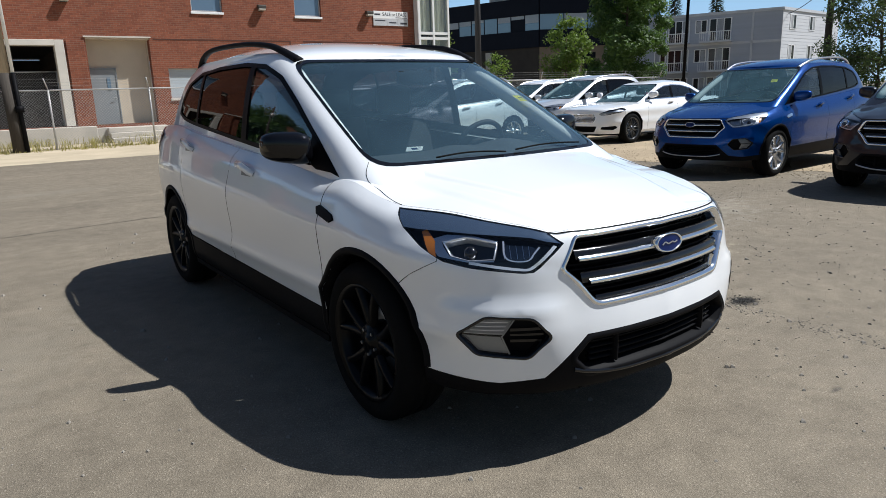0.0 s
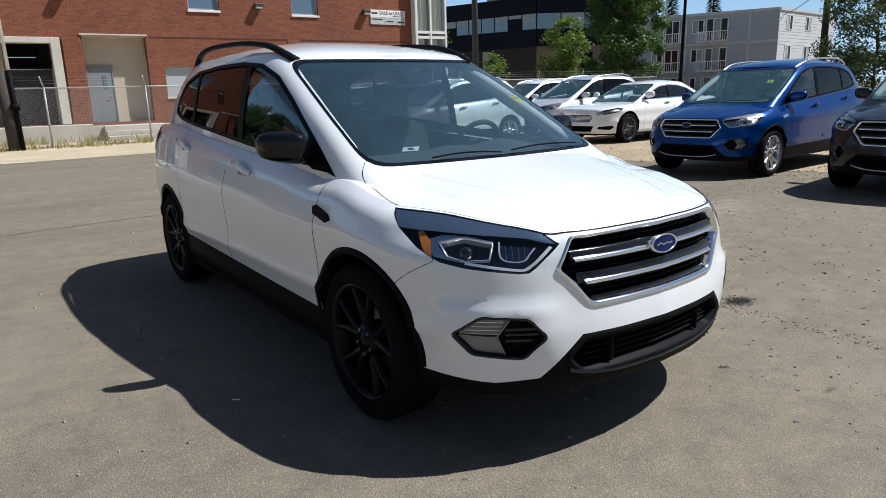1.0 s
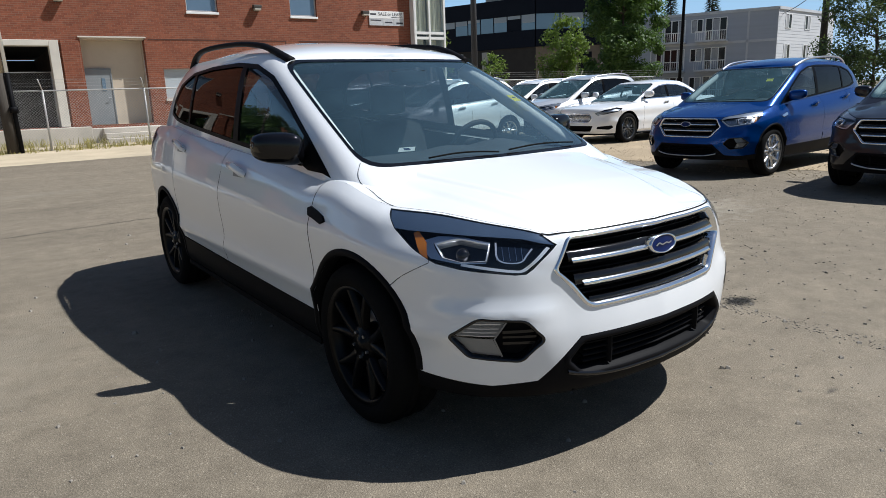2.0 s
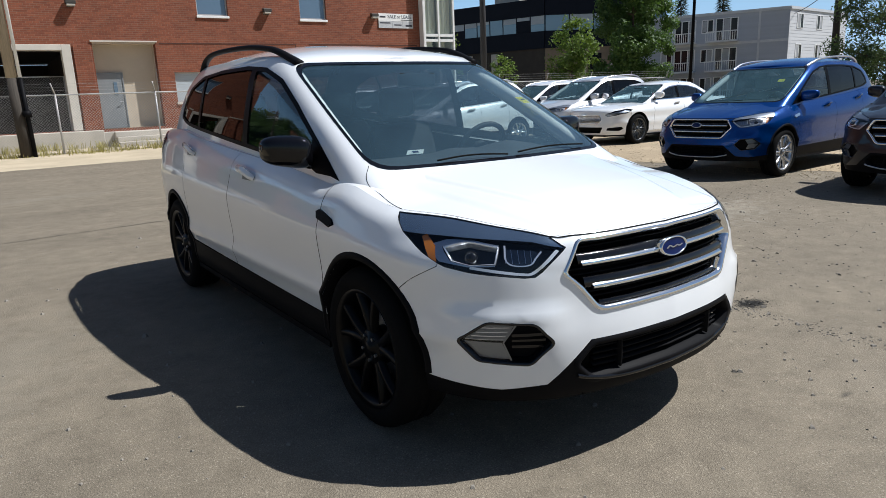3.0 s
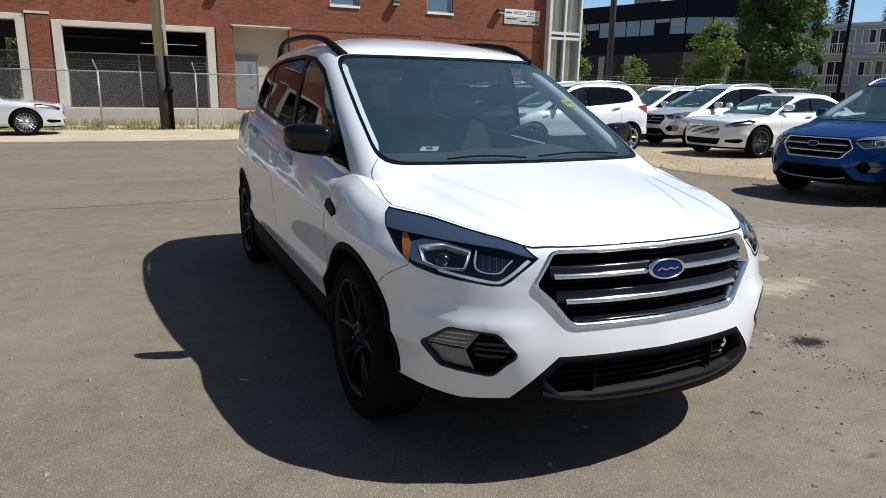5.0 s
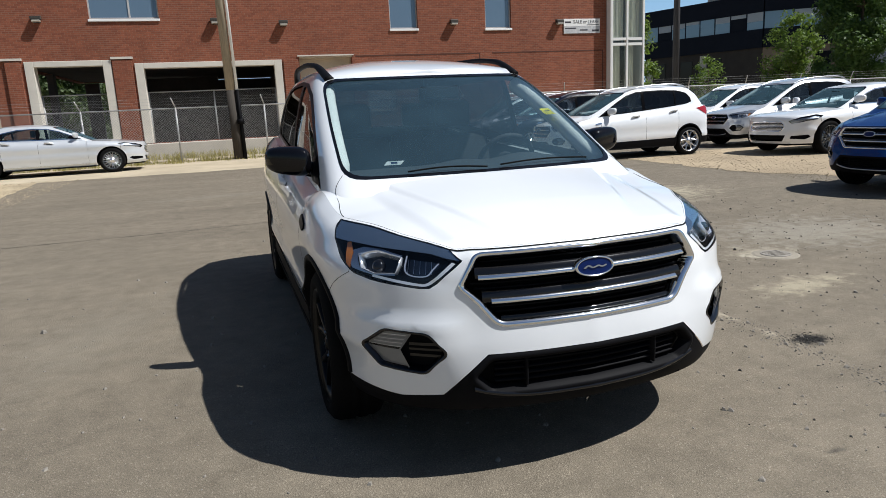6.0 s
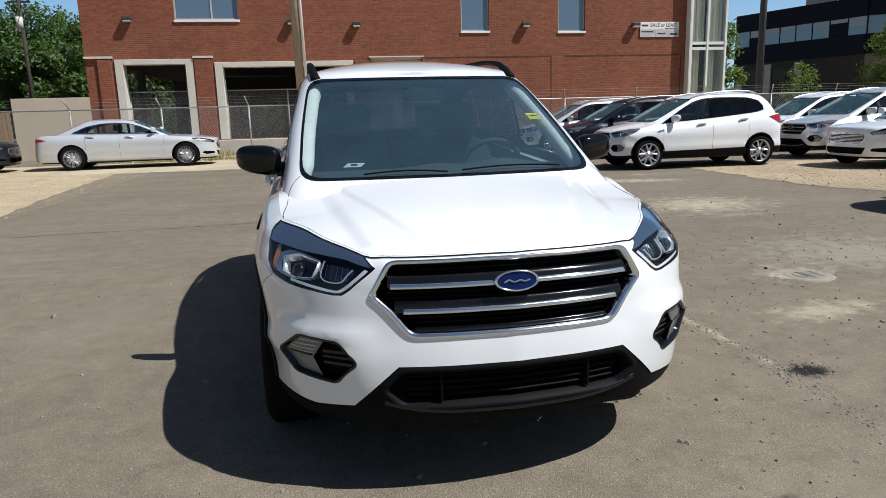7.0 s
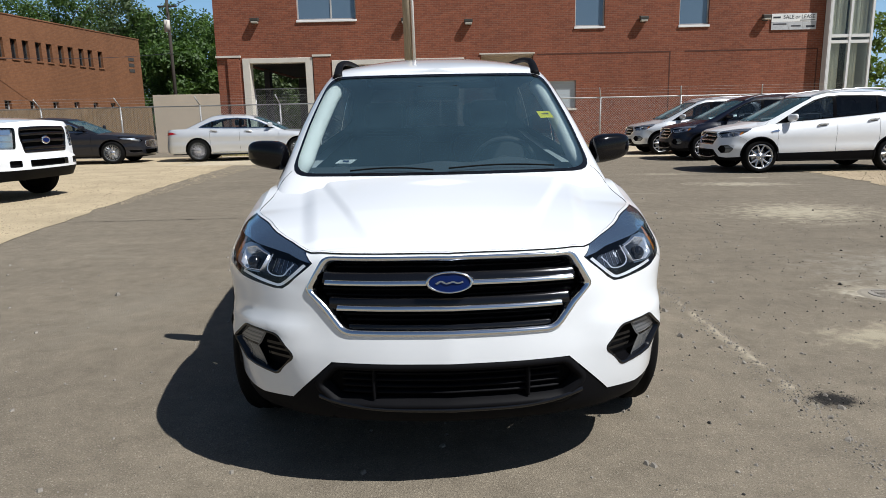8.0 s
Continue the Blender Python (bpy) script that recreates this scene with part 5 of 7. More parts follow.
            vent = [(vy - 0.125, vz - 0.004), (vy - 0.105, vz + 0.012), (vy + 0.02, vz + 0.040), (vy + 0.05, vz + 0.030), (vy + 0.03, vz + 0.002), (vy - 0.09, vz - 0.018)]
            q = f.flank(vent, s)
            put("fender_vent", ring(sheet(f.body, q, 0.03, 0.03, 0.008), f.body, q, [(0.0, 0.008), (0.003, 0.0)]), DARK_TRIM if fine else CHROME, out=0)

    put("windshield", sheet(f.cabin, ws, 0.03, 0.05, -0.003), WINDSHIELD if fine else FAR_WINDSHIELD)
    frit = rounded([(-ab * 0.965, ws_base + 0.012), (ab * 0.965, ws_base + 0.012), (aw * 0.955, zt - 0.014), (-aw * 0.955, zt - 0.014)], 0.075, 5)
    put("windshield_border", sheet(f.cabin, ws, 0.02, 0.03, 0.001, [frit]), GLOSS_BLACK)
    # roof
    n, cols = (60, 26) if fine else (30, 12)
    bm = bmesh.new()
    aa = np.linspace(0.0, 1.0, n)
    e = f.cabin(aa, tz(aa))
    grid = []
    for p in e:
        zc = float(f.roof(p[1]))
        grid.append([bm.verts.new((p[0] * t, p[1], p[2] + max(0.0, zc - p[2]) * (1 - abs(t) ** 2.6))) for t in np.linspace(-1, 1, cols)])
    for r0, r1 in zip(grid, grid[1:]):
        for j in range(cols - 1):
            bm.faces.new((r0[j], r0[j + 1], r1[j + 1], r1[j]))
    bmesh.ops.remove_doubles(bm, verts=bm.verts, dist=0.0005)
    bm.normal_update()
    for q in bm.faces:
        if q.normal.z < 0:
            q.normal_flip()
    part("roof", bm, coat, car, "", True)

    # cabin
    yb = d1 + 0.1
    zf = float(f.hood(-1.0 if not truck else -1.4))
    part("dashboard", cabin_dash(yb, zf, spec), CABIN, car, "", True)
    part("cabin_floor", boxes((-0.80, 0.80, yb - 0.1, spec["outline"][-3][1] - 0.1, sill + 0.06, sill + 0.10)), DARK_VOID, car)
    bm = bmesh.new()
    c = Vector((0.36, yb + 0.34, zf - 0.055))
    ringp = [c + Matrix.Rotation(radians(28), 3, "X") @ Vector((0.168 * math.cos(k), 0, 0.168 * math.sin(k))) for k in np.linspace(0, 2 * math.pi, 33)]
    tube(bm, ringp, 0.015, 8)
    for k in (0.0, math.pi, -math.pi / 2):
        q = c + Matrix.Rotation(radians(28), 3, "X") @ Vector((0.165 * math.cos(k), 0, 0.165 * math.sin(k)))
        tube(bm, [c, q], 0.018, 8)
    bmesh.ops.create_icosphere(bm, subdivisions=2, radius=0.055, matrix=Matrix.Translation(c))
    part("steering_wheel", bm, CABIN, car, "", True)
    rowsy = (yb + 0.95, yb + 1.85)
    for yy in rowsy if not truck else rowsy[:1]:
        for x in (-0.36, 0.36):
            seat = new("seat")
            seat.parent = car
            seat.matrix_basis = pose(x, yy, sill + 0.1)
            part("cushion", boxes((-0.25, 0.25, -0.35, 0.15, 0.10, 0.26), bevel=0.05), SEAT_CLOTH, seat, "", True)
            bm = boxes((-0.24, 0.24, 0.10, 0.24, 0.22, zf - sill + 0.02), bevel=0.05)
            bmesh.ops.transform(bm, verts=bm.verts, matrix=Matrix.Translation((0, 0.1, 0.2)) @ Matrix.Rotation(radians(-14), 4, "X") @ Matrix.Translation((0, -0.1, -0.2)))
            part("backrest", bm, SEAT_CLOTH, seat, "", True)
            zz = zf - sill + 0.13
            bm = boxes((-0.13, 0.13, 0.26, 0.36, zz - 0.10, zz + 0.09), bevel=0.04)
            part("headrest", bm, SEAT_CLOTH, seat, "", True)
    if fine:
        part("cargo_cover", boxes((-0.66, 0.66, 1.86, 1.90, sill + 0.2, 1.07), bevel=0.01), CABIN, car)
    part("interior_mirror", boxes((-0.12, 0.12, float(f.ws(zt - 0.12)) + 0.10, float(f.ws(zt - 0.12)) + 0.13, zt - 0.14, zt - 0.07), bevel=0.012), DARK_VOID, car, "", True)
    # trim of the windshield pillars
    if suv:
        for s in (-1, 1):
            line = [tuple(f.cabin(s * (ab + (aw - ab) * t) * 1.03, ws_base + 0.05 + (zt - ws_base - 0.07) * t, -0.062)[0]) for t in np.linspace(0, 1, 9)]
            part("pillar_trim", tube(bmesh.new(), line, [0.030] + [0.046] * 7 + [0.05], 12), PILLAR_TRIM, car, "pale inner pillar trim", True)
    # wipers
    for x0, x1, lift in ((-0.42, -0.04, 0.0), (0.03, 0.52, 0.004)):
        xs = np.linspace(x0, x1, 12)
        pts = []
        for i, x in enumerate(xs):
            z = ws_base + 0.012 + 0.010 * math.sin(math.pi * i / 11) + lift
            a = np.linspace(-aw, aw, 60)
            w = f.cabin0(a, np.full(60, z))
            pts.append(f.cabin(float(np.interp(x, w[:, 0], a)), z, 0.014)[0])
        part("wiper", tube(bmesh.new(), pts, 0.0042, 6), DARK_VOID, car, "", True)
    return car, f


def cabin_dash(yb, zf, spec):
    bm = bmesh.new()
    prof = [(-0.40, -0.075), (-0.02, -0.03), (0.12, -0.01), (0.22, -0.03), (0.26, -0.12), (0.24, -0.4)]
    rows = []
    for x in np.linspace(-0.72, 0.72, 30):
        hump = 0.035 * math.exp(-((x - 0.36) / 0.16) ** 2) + 0.02 * math.exp(-(x / 0.12) ** 2)
        rows.append([bm.verts.new((x * (0.78 if i == 0 else 1.0), yb + y + 0.06 * (1 - (x / 0.72) ** 2) * (-1 if i < 2 else 0), zf - 0.02 + z + (hump if i in (2, 3) else 0))) for i, (y, z) in enumerate(prof)])
    for a, b in zip(rows, rows[1:]):
        for j in range(len(prof) - 1):
            bm.faces.new((a[j], b[j], b[j + 1], a[j + 1]))
    bmesh.ops.recalc_face_normals(bm, faces=bm.faces)
    return bm

# ---- ground ----
def plan_sheet(rows, z, step, wob=0.0, seed=0):
    """A flat patch of ground from a plan outline, its rim a little ragged."""
    rng = random.Random(seed)
    pts = []
    for (x0, y0), (x1, y1) in zip(rows, rows[1:] + rows[:1]):
        n = max(1, int(math.hypot(x1 - x0, y1 - y0) / step))
        for i in range(n):
            t = i / n
            pts.append((x0 + (x1 - x0) * t + rng.uniform(-wob, wob), y0 + (y1 - y0) * t + rng.uniform(-wob, wob), z))
    bm = bmesh.new()
    bm.faces.new([bm.verts.new(p) for p in pts])
    bm.normal_update()
    for f in bm.faces:
        if f.normal.z < 0:
            f.normal_flip()
    bmesh.ops.triangulate(bm, faces=bm.faces)
    return bm


def big_sheet(x0, x1, y0, y1, z, step):
    bm = bmesh.new()
    bmesh.ops.create_grid(bm, x_segments=max(1, int((x1 - x0) / step)), y_segments=max(1, int((y1 - y0) / step)), size=0.5)
    for v in bm.verts:
        v.co = Vector((x0 + (v.co.x + 0.5) * (x1 - x0), y0 + (v.co.y + 0.5) * (y1 - y0), z))
    return bm


single("ground", big_sheet(-900, 900, -900, 900, 0.0, 60), ASPHALT, "worn grey asphalt of a car lot", "ground", kind="structure")
single("gravel_bed", plan_sheet([(-4.7, -3), (-4.97, 2.9), (-5.38, 5.8), (-5.80, 9.7), (-6.2, 15.3), (-8, 15.4), (-8, 20.2), (-40, 20.2), (-40, -3)], 0.006, 0.4, 0.05, 1), GRAVEL,
       "tan gravel beside the asphalt", "ground", kind="structure")
single("dirt_strip", plan_sheet([(-8, 15.3), (-2, 15.1), (4, 15.4), (12, 15.6), (30, 15.6), (30, 23.4), (-8, 23.4)], 0.004, 0.4, 0.06, 2), DIRT, "dry yellow dirt along the fence", "ground", kind="structure")
single("gravel_yard", plan_sheet([(8.6, -12), (8.4, 0.8), (8.1, 3.5), (7.5, 5.6), (7.5, 10.0), (9, 10.4), (14, 10.2), (14, 15), (60, 15), (60, -12)], 0.005, 0.4, 0.14, 3), YARD,
       "tan gravel and dirt under the parked row", "ground", kind="structure")


def crack(rows, half, z=0.0045, seed=0, mat=None, label="dark crack in the asphalt"):
    rng = random.Random(seed)
    pts = []
    for (x0, y0), (x1, y1) in zip(rows, rows[1:]):
        n = max(2, int(math.hypot(x1 - x0, y1 - y0) / 0.12))
        for i in range(n):
            t = i / n
            pts.append((x0 + (x1 - x0) * t + rng.gauss(0, half * 0.8), y0 + (y1 - y0) * t + rng.gauss(0, half * 0.8)))
    bm = bmesh.new()
    a = [bm.verts.new((x, y + half * rng.uniform(0.3, 1.2), z)) for x, y in pts]
    b = [bm.verts.new((x + half * rng.uniform(0.2, 0.8), y - half * rng.uniform(0.3, 1.2), z)) for x, y in pts]
    for i in range(len(pts) - 1):
        bm.faces.new((b[i], b[i + 1], a[i + 1], a[i]))
    single("crack", bm, mat or CRACK, label, "crack", kind="structure")


CRACK = mottled("crack_dirt", (0.05, 0.045, 0.04), 0.95, 8, 0.3, 60, 0.002)
DARK_BITS = mottled("dark_chip", (0.035, 0.032, 0.028), 0.85, 9, 0.4, 60, 0.002)
SAND = mottled("sandy_patch", (0.27, 0.24, 0.19), 0.95, 3, 0.25, 50, 0.004)
crack([(-9, 4.45), (-4.2, 4.56), (-2.1, 4.62), (-0.4, 4.80), (1.2, 4.9)], 0.010, seed=4)


cover = thing("manhole_cover", "round iron drain cover in pale concrete", "manhole", at=pose(3.14, 0.24, 0.0))
bm = bmesh.new()
cyl(bm, (0, 0, 0.0), (0, 0, 0.006), 0.19, 0.165, 30)
part("concrete_collar", bm, SAND, cover)
bm = bmesh.new()
cyl(bm, (0, 0, 0.004), (0, 0, 0.011), 0.125, 0.12, 30)
lid = part("lid", bm, mottled("worn_iron", (0.24, 0.22, 0.19), 0.8, 9, 0.3, 90, 0.002), cover)
for i in range(-2, 3):
    part("rib", boxes((-0.075, 0.075, i * 0.036 - 0.006, i * 0.036 + 0.006, 0.0115, 0.016)), STONE_BITS, lid)


def scatter(name, mat, label, count, place, size, seed, lift=0.0):
    rng = random.Random(seed)
    bm = bmesh.new()
    for i in range(count):
        x, y = place(rng)
        s = size * rng.uniform(0.35, 1.0) ** 1.5 * (2.2 if rng.random() < 0.04 else 1)
        vs = [bm.verts.new((x + s * a * rng.uniform(0.6, 1.2), y + s * b * rng.uniform(0.6, 1.2), lift + max(0.0, s * c * rng.uniform(0.5, 1.0)))) for a, b, c in
              ((1, 0, 0), (0, 1, 0), (-1, 0, 0), (0, -1, 0), (0.5, 0.5, 0.9), (-0.5, 0.4, 0.9), (0, -0.6, 0.8))]
        for q in ((0, 1, 4), (1, 5, 4), (1, 2, 5), (2, 6, 5), (2, 3, 6), (3, 0, 6), (0, 4, 6), (4, 5, 6)):
            bm.faces.new([vs[j] for j in q])
    return single(name, bm, mat, label, "stones", kind="stuff")


scatter("loose_pebbles", STONE_BITS, "small loose stones on the asphalt", 1500, lambda r: (r.uniform(-5, 7), r.uniform(-4.5, 4) if r.random() < 0.7 else r.uniform(-4.5, 14)), 0.010, 1)
scatter("side_pebbles", STONE_BITS, "small loose stones on the asphalt", 700, lambda r: (abs(r.gauss(0, 2.2)) + 1.0, r.uniform(-4, 6)), 0.013, 2)
scatter("dark_pebbles", DARK_BITS, "dark loose stone chips on the asphalt", 900, lambda r: (r.uniform(0.6, 6.5), r.uniform(-3.6, 3.5)), 0.010, 6)
scatter("larger_stones", STONE_BITS, "larger loose stones lying on the asphalt", 260, lambda r: (r.uniform(-4.5, 5.5), r.uniform(-3.4, 2.5)), 0.017, 9)
scatter("stain_grit", DARK_BITS, "black oily grit on the asphalt", 420, lambda r: (r.gauss(1.76, 0.08), r.gauss(-1.47, 0.05)), 0.0045, 7)
scatter("band_grit", STONE_BITS, "small pale stones along a sandy band", 900, lambda r: (r.gauss(1.63, 0.05), r.uniform(-2.4, 0.6)), 0.008, 8)
scatter("gravel_stones", GRAVEL_BITS, "coarse tan gravel stones", 9000, lambda r: (-5.2 - abs(r.gauss(0, 2.5)), r.uniform(1, 15.5)), 0.015, 3, 0.006)
scatter("yard_stones", GRAVEL_BITS, "coarse tan gravel stones", 7000, lambda r: (7.3 + abs(r.gauss(0, 2.5)), r.uniform(-2, 10.2)), 0.014, 4, 0.005)

# ---- brick building ----
WALL_Y, TOP = 24.0, 9.2
WALL_E = 15.52
WALL_W = -9.30
brick = thing("brick_building", "red brick commercial building with open garage bays", "building", kind="structure")


def wall_sheet(x0, x1, z0, z1, holes, y, thick):
    """An upright wall facing -y with through openings (x0, x1, z0, z1)."""
    bm = bmesh.new()
    xs = sorted({x0, x1, *[v for h in holes for v in h[:2]]})
    zs = sorted({z0, z1, *[v for h in holes for v in h[2:]]})
    for a, b in zip(xs, xs[1:]):
        for c, d in zip(zs, zs[1:]):
            mx, mz = (a + b) / 2, (c + d) / 2
            if not any(h[0] < mx < h[1] and h[2] < mz < h[3] for h in holes):
                box(bm, a, b, y, y + thick, c, d)
    bmesh.ops.remove_doubles(bm, verts=bm.verts, dist=0.0005)
    bm.verts.index_update()
    pairs = {}
    for f in bm.faces:
        pairs.setdefault(frozenset(v.index for v in f.verts), []).append(f)
    bmesh.ops.delete(bm, geom=[f for q in pairs.values() if len(q) > 1 for f in q], context="FACES_ONLY")
    return bm


BAYS = [(-8.25, -5.36, 0.62, 3.76), (-4.57, 0.86, 0.62, 3.62), (1.56, 3.71, 0.62, 3.72)]
WINS = [(-5.90, -3.50, 5.22, 6.9), (5.39, 6.59, 4.74, 6.6), (9.62, 10.82, 4.71, 6.6), (4.28, 5.48, 1.50, 2.62)]
part("wall", wall_sheet(WALL_W, WALL_E, 0.0, TOP, BAYS + WINS, WALL_Y, 0.35), BRICK_RED, brick, "red brick front wall")
part("wall", boxes((WALL_W, WALL_W + 0.33, WALL_Y + 0.35, WALL_Y + 14, 3.75, TOP), (WALL_E - 0.35, WALL_E, WALL_Y + 0.35, WALL_Y + 14, 0, TOP), (WALL_W, WALL_E, WALL_Y + 14, WALL_Y + 14.35, 3.75, TOP)), BRICK_RED, brick)
part("roof", boxes((WALL_W - 0.02, WALL_E + 0.02, WALL_Y - 0.05, WALL_Y + 14.4, TOP, TOP + 0.3)), DARK_CLAD, brick)
# garage concrete coloured far darker, so the shade inside the bays is painted in
SHADE_CONCRETE = mottled("shade_dark_concrete", (0.075, 0.07, 0.065), 0.9, 1.5, 0.3, 40, 0.003)
part("garage_ceiling", boxes((-8.95, 1.4, WALL_Y + 0.36, WALL_Y + 14, 3.78, 4.0)), SHADE_CONCRETE, brick)
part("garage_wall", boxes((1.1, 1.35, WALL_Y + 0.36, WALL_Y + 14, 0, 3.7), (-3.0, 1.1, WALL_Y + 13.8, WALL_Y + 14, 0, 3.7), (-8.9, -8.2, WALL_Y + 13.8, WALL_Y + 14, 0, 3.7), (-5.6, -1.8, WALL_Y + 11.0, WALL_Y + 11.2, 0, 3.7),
                          (WALL_W + 0.34, -8.7, WALL_Y + 6.0, WALL_Y + 6.5, 0, 3.7)), SHADE_CONCRETE, brick)
for x in (-8.56, -4.97):
    part("pilaster", boxes((x - 0.30 if x < -8 else x - 0.36, x + 0.20 if x < -8 else x + 0.33, WALL_Y - 0.08, WALL_Y - 0.003, 0.60, 3.76), bevel=0.01), BRICK_RED, brick)
part("pilaster", boxes((0.92, 1.50, WALL_Y - 0.08, WALL_Y - 0.003, 0.60, 3.62), bevel=0.01), BRICK_RED, brick)
for x0, x1, z0, z1 in BAYS[:2]:
    part("bay_frame", boxes((x0, x0 + 0.30, WALL_Y - 0.05, WALL_Y + 0.45, z0, z1), (x1 - 0.30, x1, WALL_Y - 0.05, WALL_Y + 0.45, z0, z1), (x0 + 0.30, x1 - 0.30, WALL_Y - 0.05, WALL_Y + 0.45, z1 - 0.20, z1), bevel=0.012), TRIM_PALE, brick, "pale painted bay surround")
# recessed entry
x0, x1, z0, z1 = BAYS[2]
part("entry_recess", boxes((x0, x0 + 0.05, WALL_Y + 0.36, WALL_Y + 0.5, z0, z1), (x1 - 0.05, x1, WALL_Y + 0.36, WALL_Y + 0.5, z0, z1), (x0, x1, WALL_Y + 0.45, WALL_Y + 0.5, z0, z1), (x0, x1, WALL_Y + 0.02, WALL_Y + 0.5, z1 - 0.06, z1), (x0, x1, WALL_Y + 0.02, WALL_Y + 0.5, z0 - 0.1, z0)), STUCCO, brick, "beige stucco entry recess")
door = part("door", boxes((1.62, 2.46, WALL_Y + 0.39, WALL_Y + 0.44, 0.63, 2.62), bevel=0.008), DOOR_GREY, brick, "grey steel door with a slit window")
part("door_frame", boxes((1.612, 1.62, WALL_Y + 0.37, WALL_Y + 0.445, 0.63, 2.66), (2.46, 2.50, WALL_Y + 0.37, WALL_Y + 0.445, 0.63, 2.66), (1.62, 2.46, WALL_Y + 0.37, WALL_Y + 0.445, 2.62, 2.66)), DOOR_GREY, door)
part("door_window", boxes((2.14, 2.26, WALL_Y + 0.375, WALL_Y + 0.388, 1.86, 2.32)), WINDOW_GLASS, door)
part("door_lever", tube(bmesh.new(), [(2.38, WALL_Y + 0.38, 1.60), (2.38, WALL_Y + 0.32, 1.60), (2.28, WALL_Y + 0.32, 1.60)], 0.012, 8), SATIN_METAL, door)
# upper windows
for k, (x0, x1, z0, z1) in enumerate(WINS):
    w = part("window", boxes((x0, x0 + 0.05, WALL_Y + 0.10, WALL_Y + 0.16, z0, z1), (x1 - 0.05, x1, WALL_Y + 0.10, WALL_Y + 0.16, z0, z1), (x0 + 0.05, x1 - 0.05, WALL_Y + 0.10, WALL_Y + 0.16, z1 - 0.05, z1), (x0 + 0.05, x1 - 0.05, WALL_Y + 0.10, WALL_Y + 0.16, z0, z0 + 0.06),
                             *([((x0 + x1) / 2 + 0.15, (x0 + x1) / 2 + 0.21, WALL_Y + 0.10, WALL_Y + 0.16, z0 + 0.06, z1 - 0.05)] if k == 0 else [])), FRAME_GREY, brick)
    part("pane", boxes((x0 + 0.05, x1 - 0.05, WALL_Y + 0.125, WALL_Y + 0.135, z0 + 0.06, z1 - 0.05)), WINDOW_GLASS if k != 3 else BLIND, w)
    part("sill", boxes((x0 - 0.03, x1 + 0.03, WALL_Y - 0.05, WALL_Y + 0.12, z0 - 0.09, z0 - 0.004), bevel=0.01), WHITE_PLAIN if k != 3 else TRIM_PALE, w)
# recessed joints in the brickwork
JOINT = mottled("joint_shadow_brown", (0.085, 0.036, 0.024), 0.9, 3, 0.3, 50, 0.002)
for r in ((3.85, 9.33, WALL_Y - 0.006, WALL_Y - 0.003, 3.66, 3.71), (9.28, 9.33, WALL_Y - 0.006, WALL_Y - 0.003, 1.2, 3.66), (9.90, 15.36, WALL_Y - 0.006, WALL_Y - 0.003, 3.66, 3.71), (15.31, 15.36, WALL_Y - 0.006, WALL_Y - 0.003, 1.0, 3.66)):
    part("brick_joint", boxes(r), JOINT, brick)
part("brick_ledge", boxes((WALL_W - 0.02, -8.3, WALL_Y - 0.10, WALL_Y - 0.004, 3.80, 3.88), (-5.36, -4.6, WALL_Y - 0.10, WALL_Y - 0.004, 3.78, 3.86)), TRIM_PALE, brick)
part("entry_head", boxes((1.50, 3.77, WALL_Y - 0.06, WALL_Y - 0.004, 3.72, 3.77)), TRIM_PALE, brick)
# wall lamps
for x, z in ((-7.60, 5.22), (-1.5, 5.1), (1.06, 5.0), (8.15, 4.96), (13.10, 4.92)):
    lamp = thing("wall_lamp", "bronze box wall lamp on brick", "wall lamp", "wall lamps", at=pose(x, WALL_Y - 0.004, z))
    part("back_plate", boxes((-0.12, 0.12, -0.03, 0.0, -0.12, 0.12), bevel=0.008), GUNMETAL, lamp)
    bm = boxes((-0.17, 0.17, -0.24, -0.03, -0.02, 0.13), bevel=0.015)
    for v in bm.verts:
        if v.co.y < -0.15 and v.co.z > 0.05:
            v.co.z -= 0.03
    part("housing", bm, mottled("bronze_paint", (0.05, 0.045, 0.038), 0.5, 5, 0.2, 80, 0.0004), lamp)
    part("lens", boxes((-0.14, 0.14, -0.232, -0.05, -0.10, -0.02), bevel=0.02), mottled("frosted_lens", (0.45, 0.42, 0.36), 0.3, 6, 0.1, 50, 0.0), lamp)
# sign
sgn = thing("sale_sign", "white sale or lease sign board on brick", "sign", at=pose(14.26, WALL_Y - 0.012, 4.755))
part("board", boxes((-0.91, 0.91, -0.03, 0.0, -0.01, 0.31), bevel=0.004), WHITE_PLAIN, sgn)
part("lower_board", boxes((-0.91, -0.20, -0.028, 0.0, -0.32, -0.016), (-0.195, 0.35, -0.028, 0.0, -0.32, -0.016), (0.355, 0.91, -0.028, 0.0, -0.32, -0.016), bevel=0.003), mottled("grey_board", (0.48, 0.49, 0.50), 0.6, 6, 0.2, 30, 0.0), sgn)


def lettering(text, size, x, z, mat, parent, y=-0.034):
    cu = bpy.data.curves.new("lettering", "FONT")
    cu.body, cu.size, cu.align_x, cu.align_y, cu.extrude = text, size, "CENTER", "CENTER", 0.001
    tmp = bpy.data.objects.new("lettering", cu)
    scene.collection.objects.link(tmp)
    bpy.context.view_layer.update()
    me = bpy.data.meshes.new_from_object(tmp.evaluated_get(bpy.context.evaluated_depsgraph_get()))
    bpy.data.objects.remove(tmp)
    me.materials.clear()
    me.materials.append(mat)
    ob = new("lettering", me)
    ob.parent = parent
    ob.matrix_basis = pose(x, y, z, 90, 0, 0)
    return ob


for word, dx in (("SALE", -0.22), ("or", 0.145), ("LEASE", 0.56)):
    lettering(word, 0.21, dx, 0.175, INK, sgn)
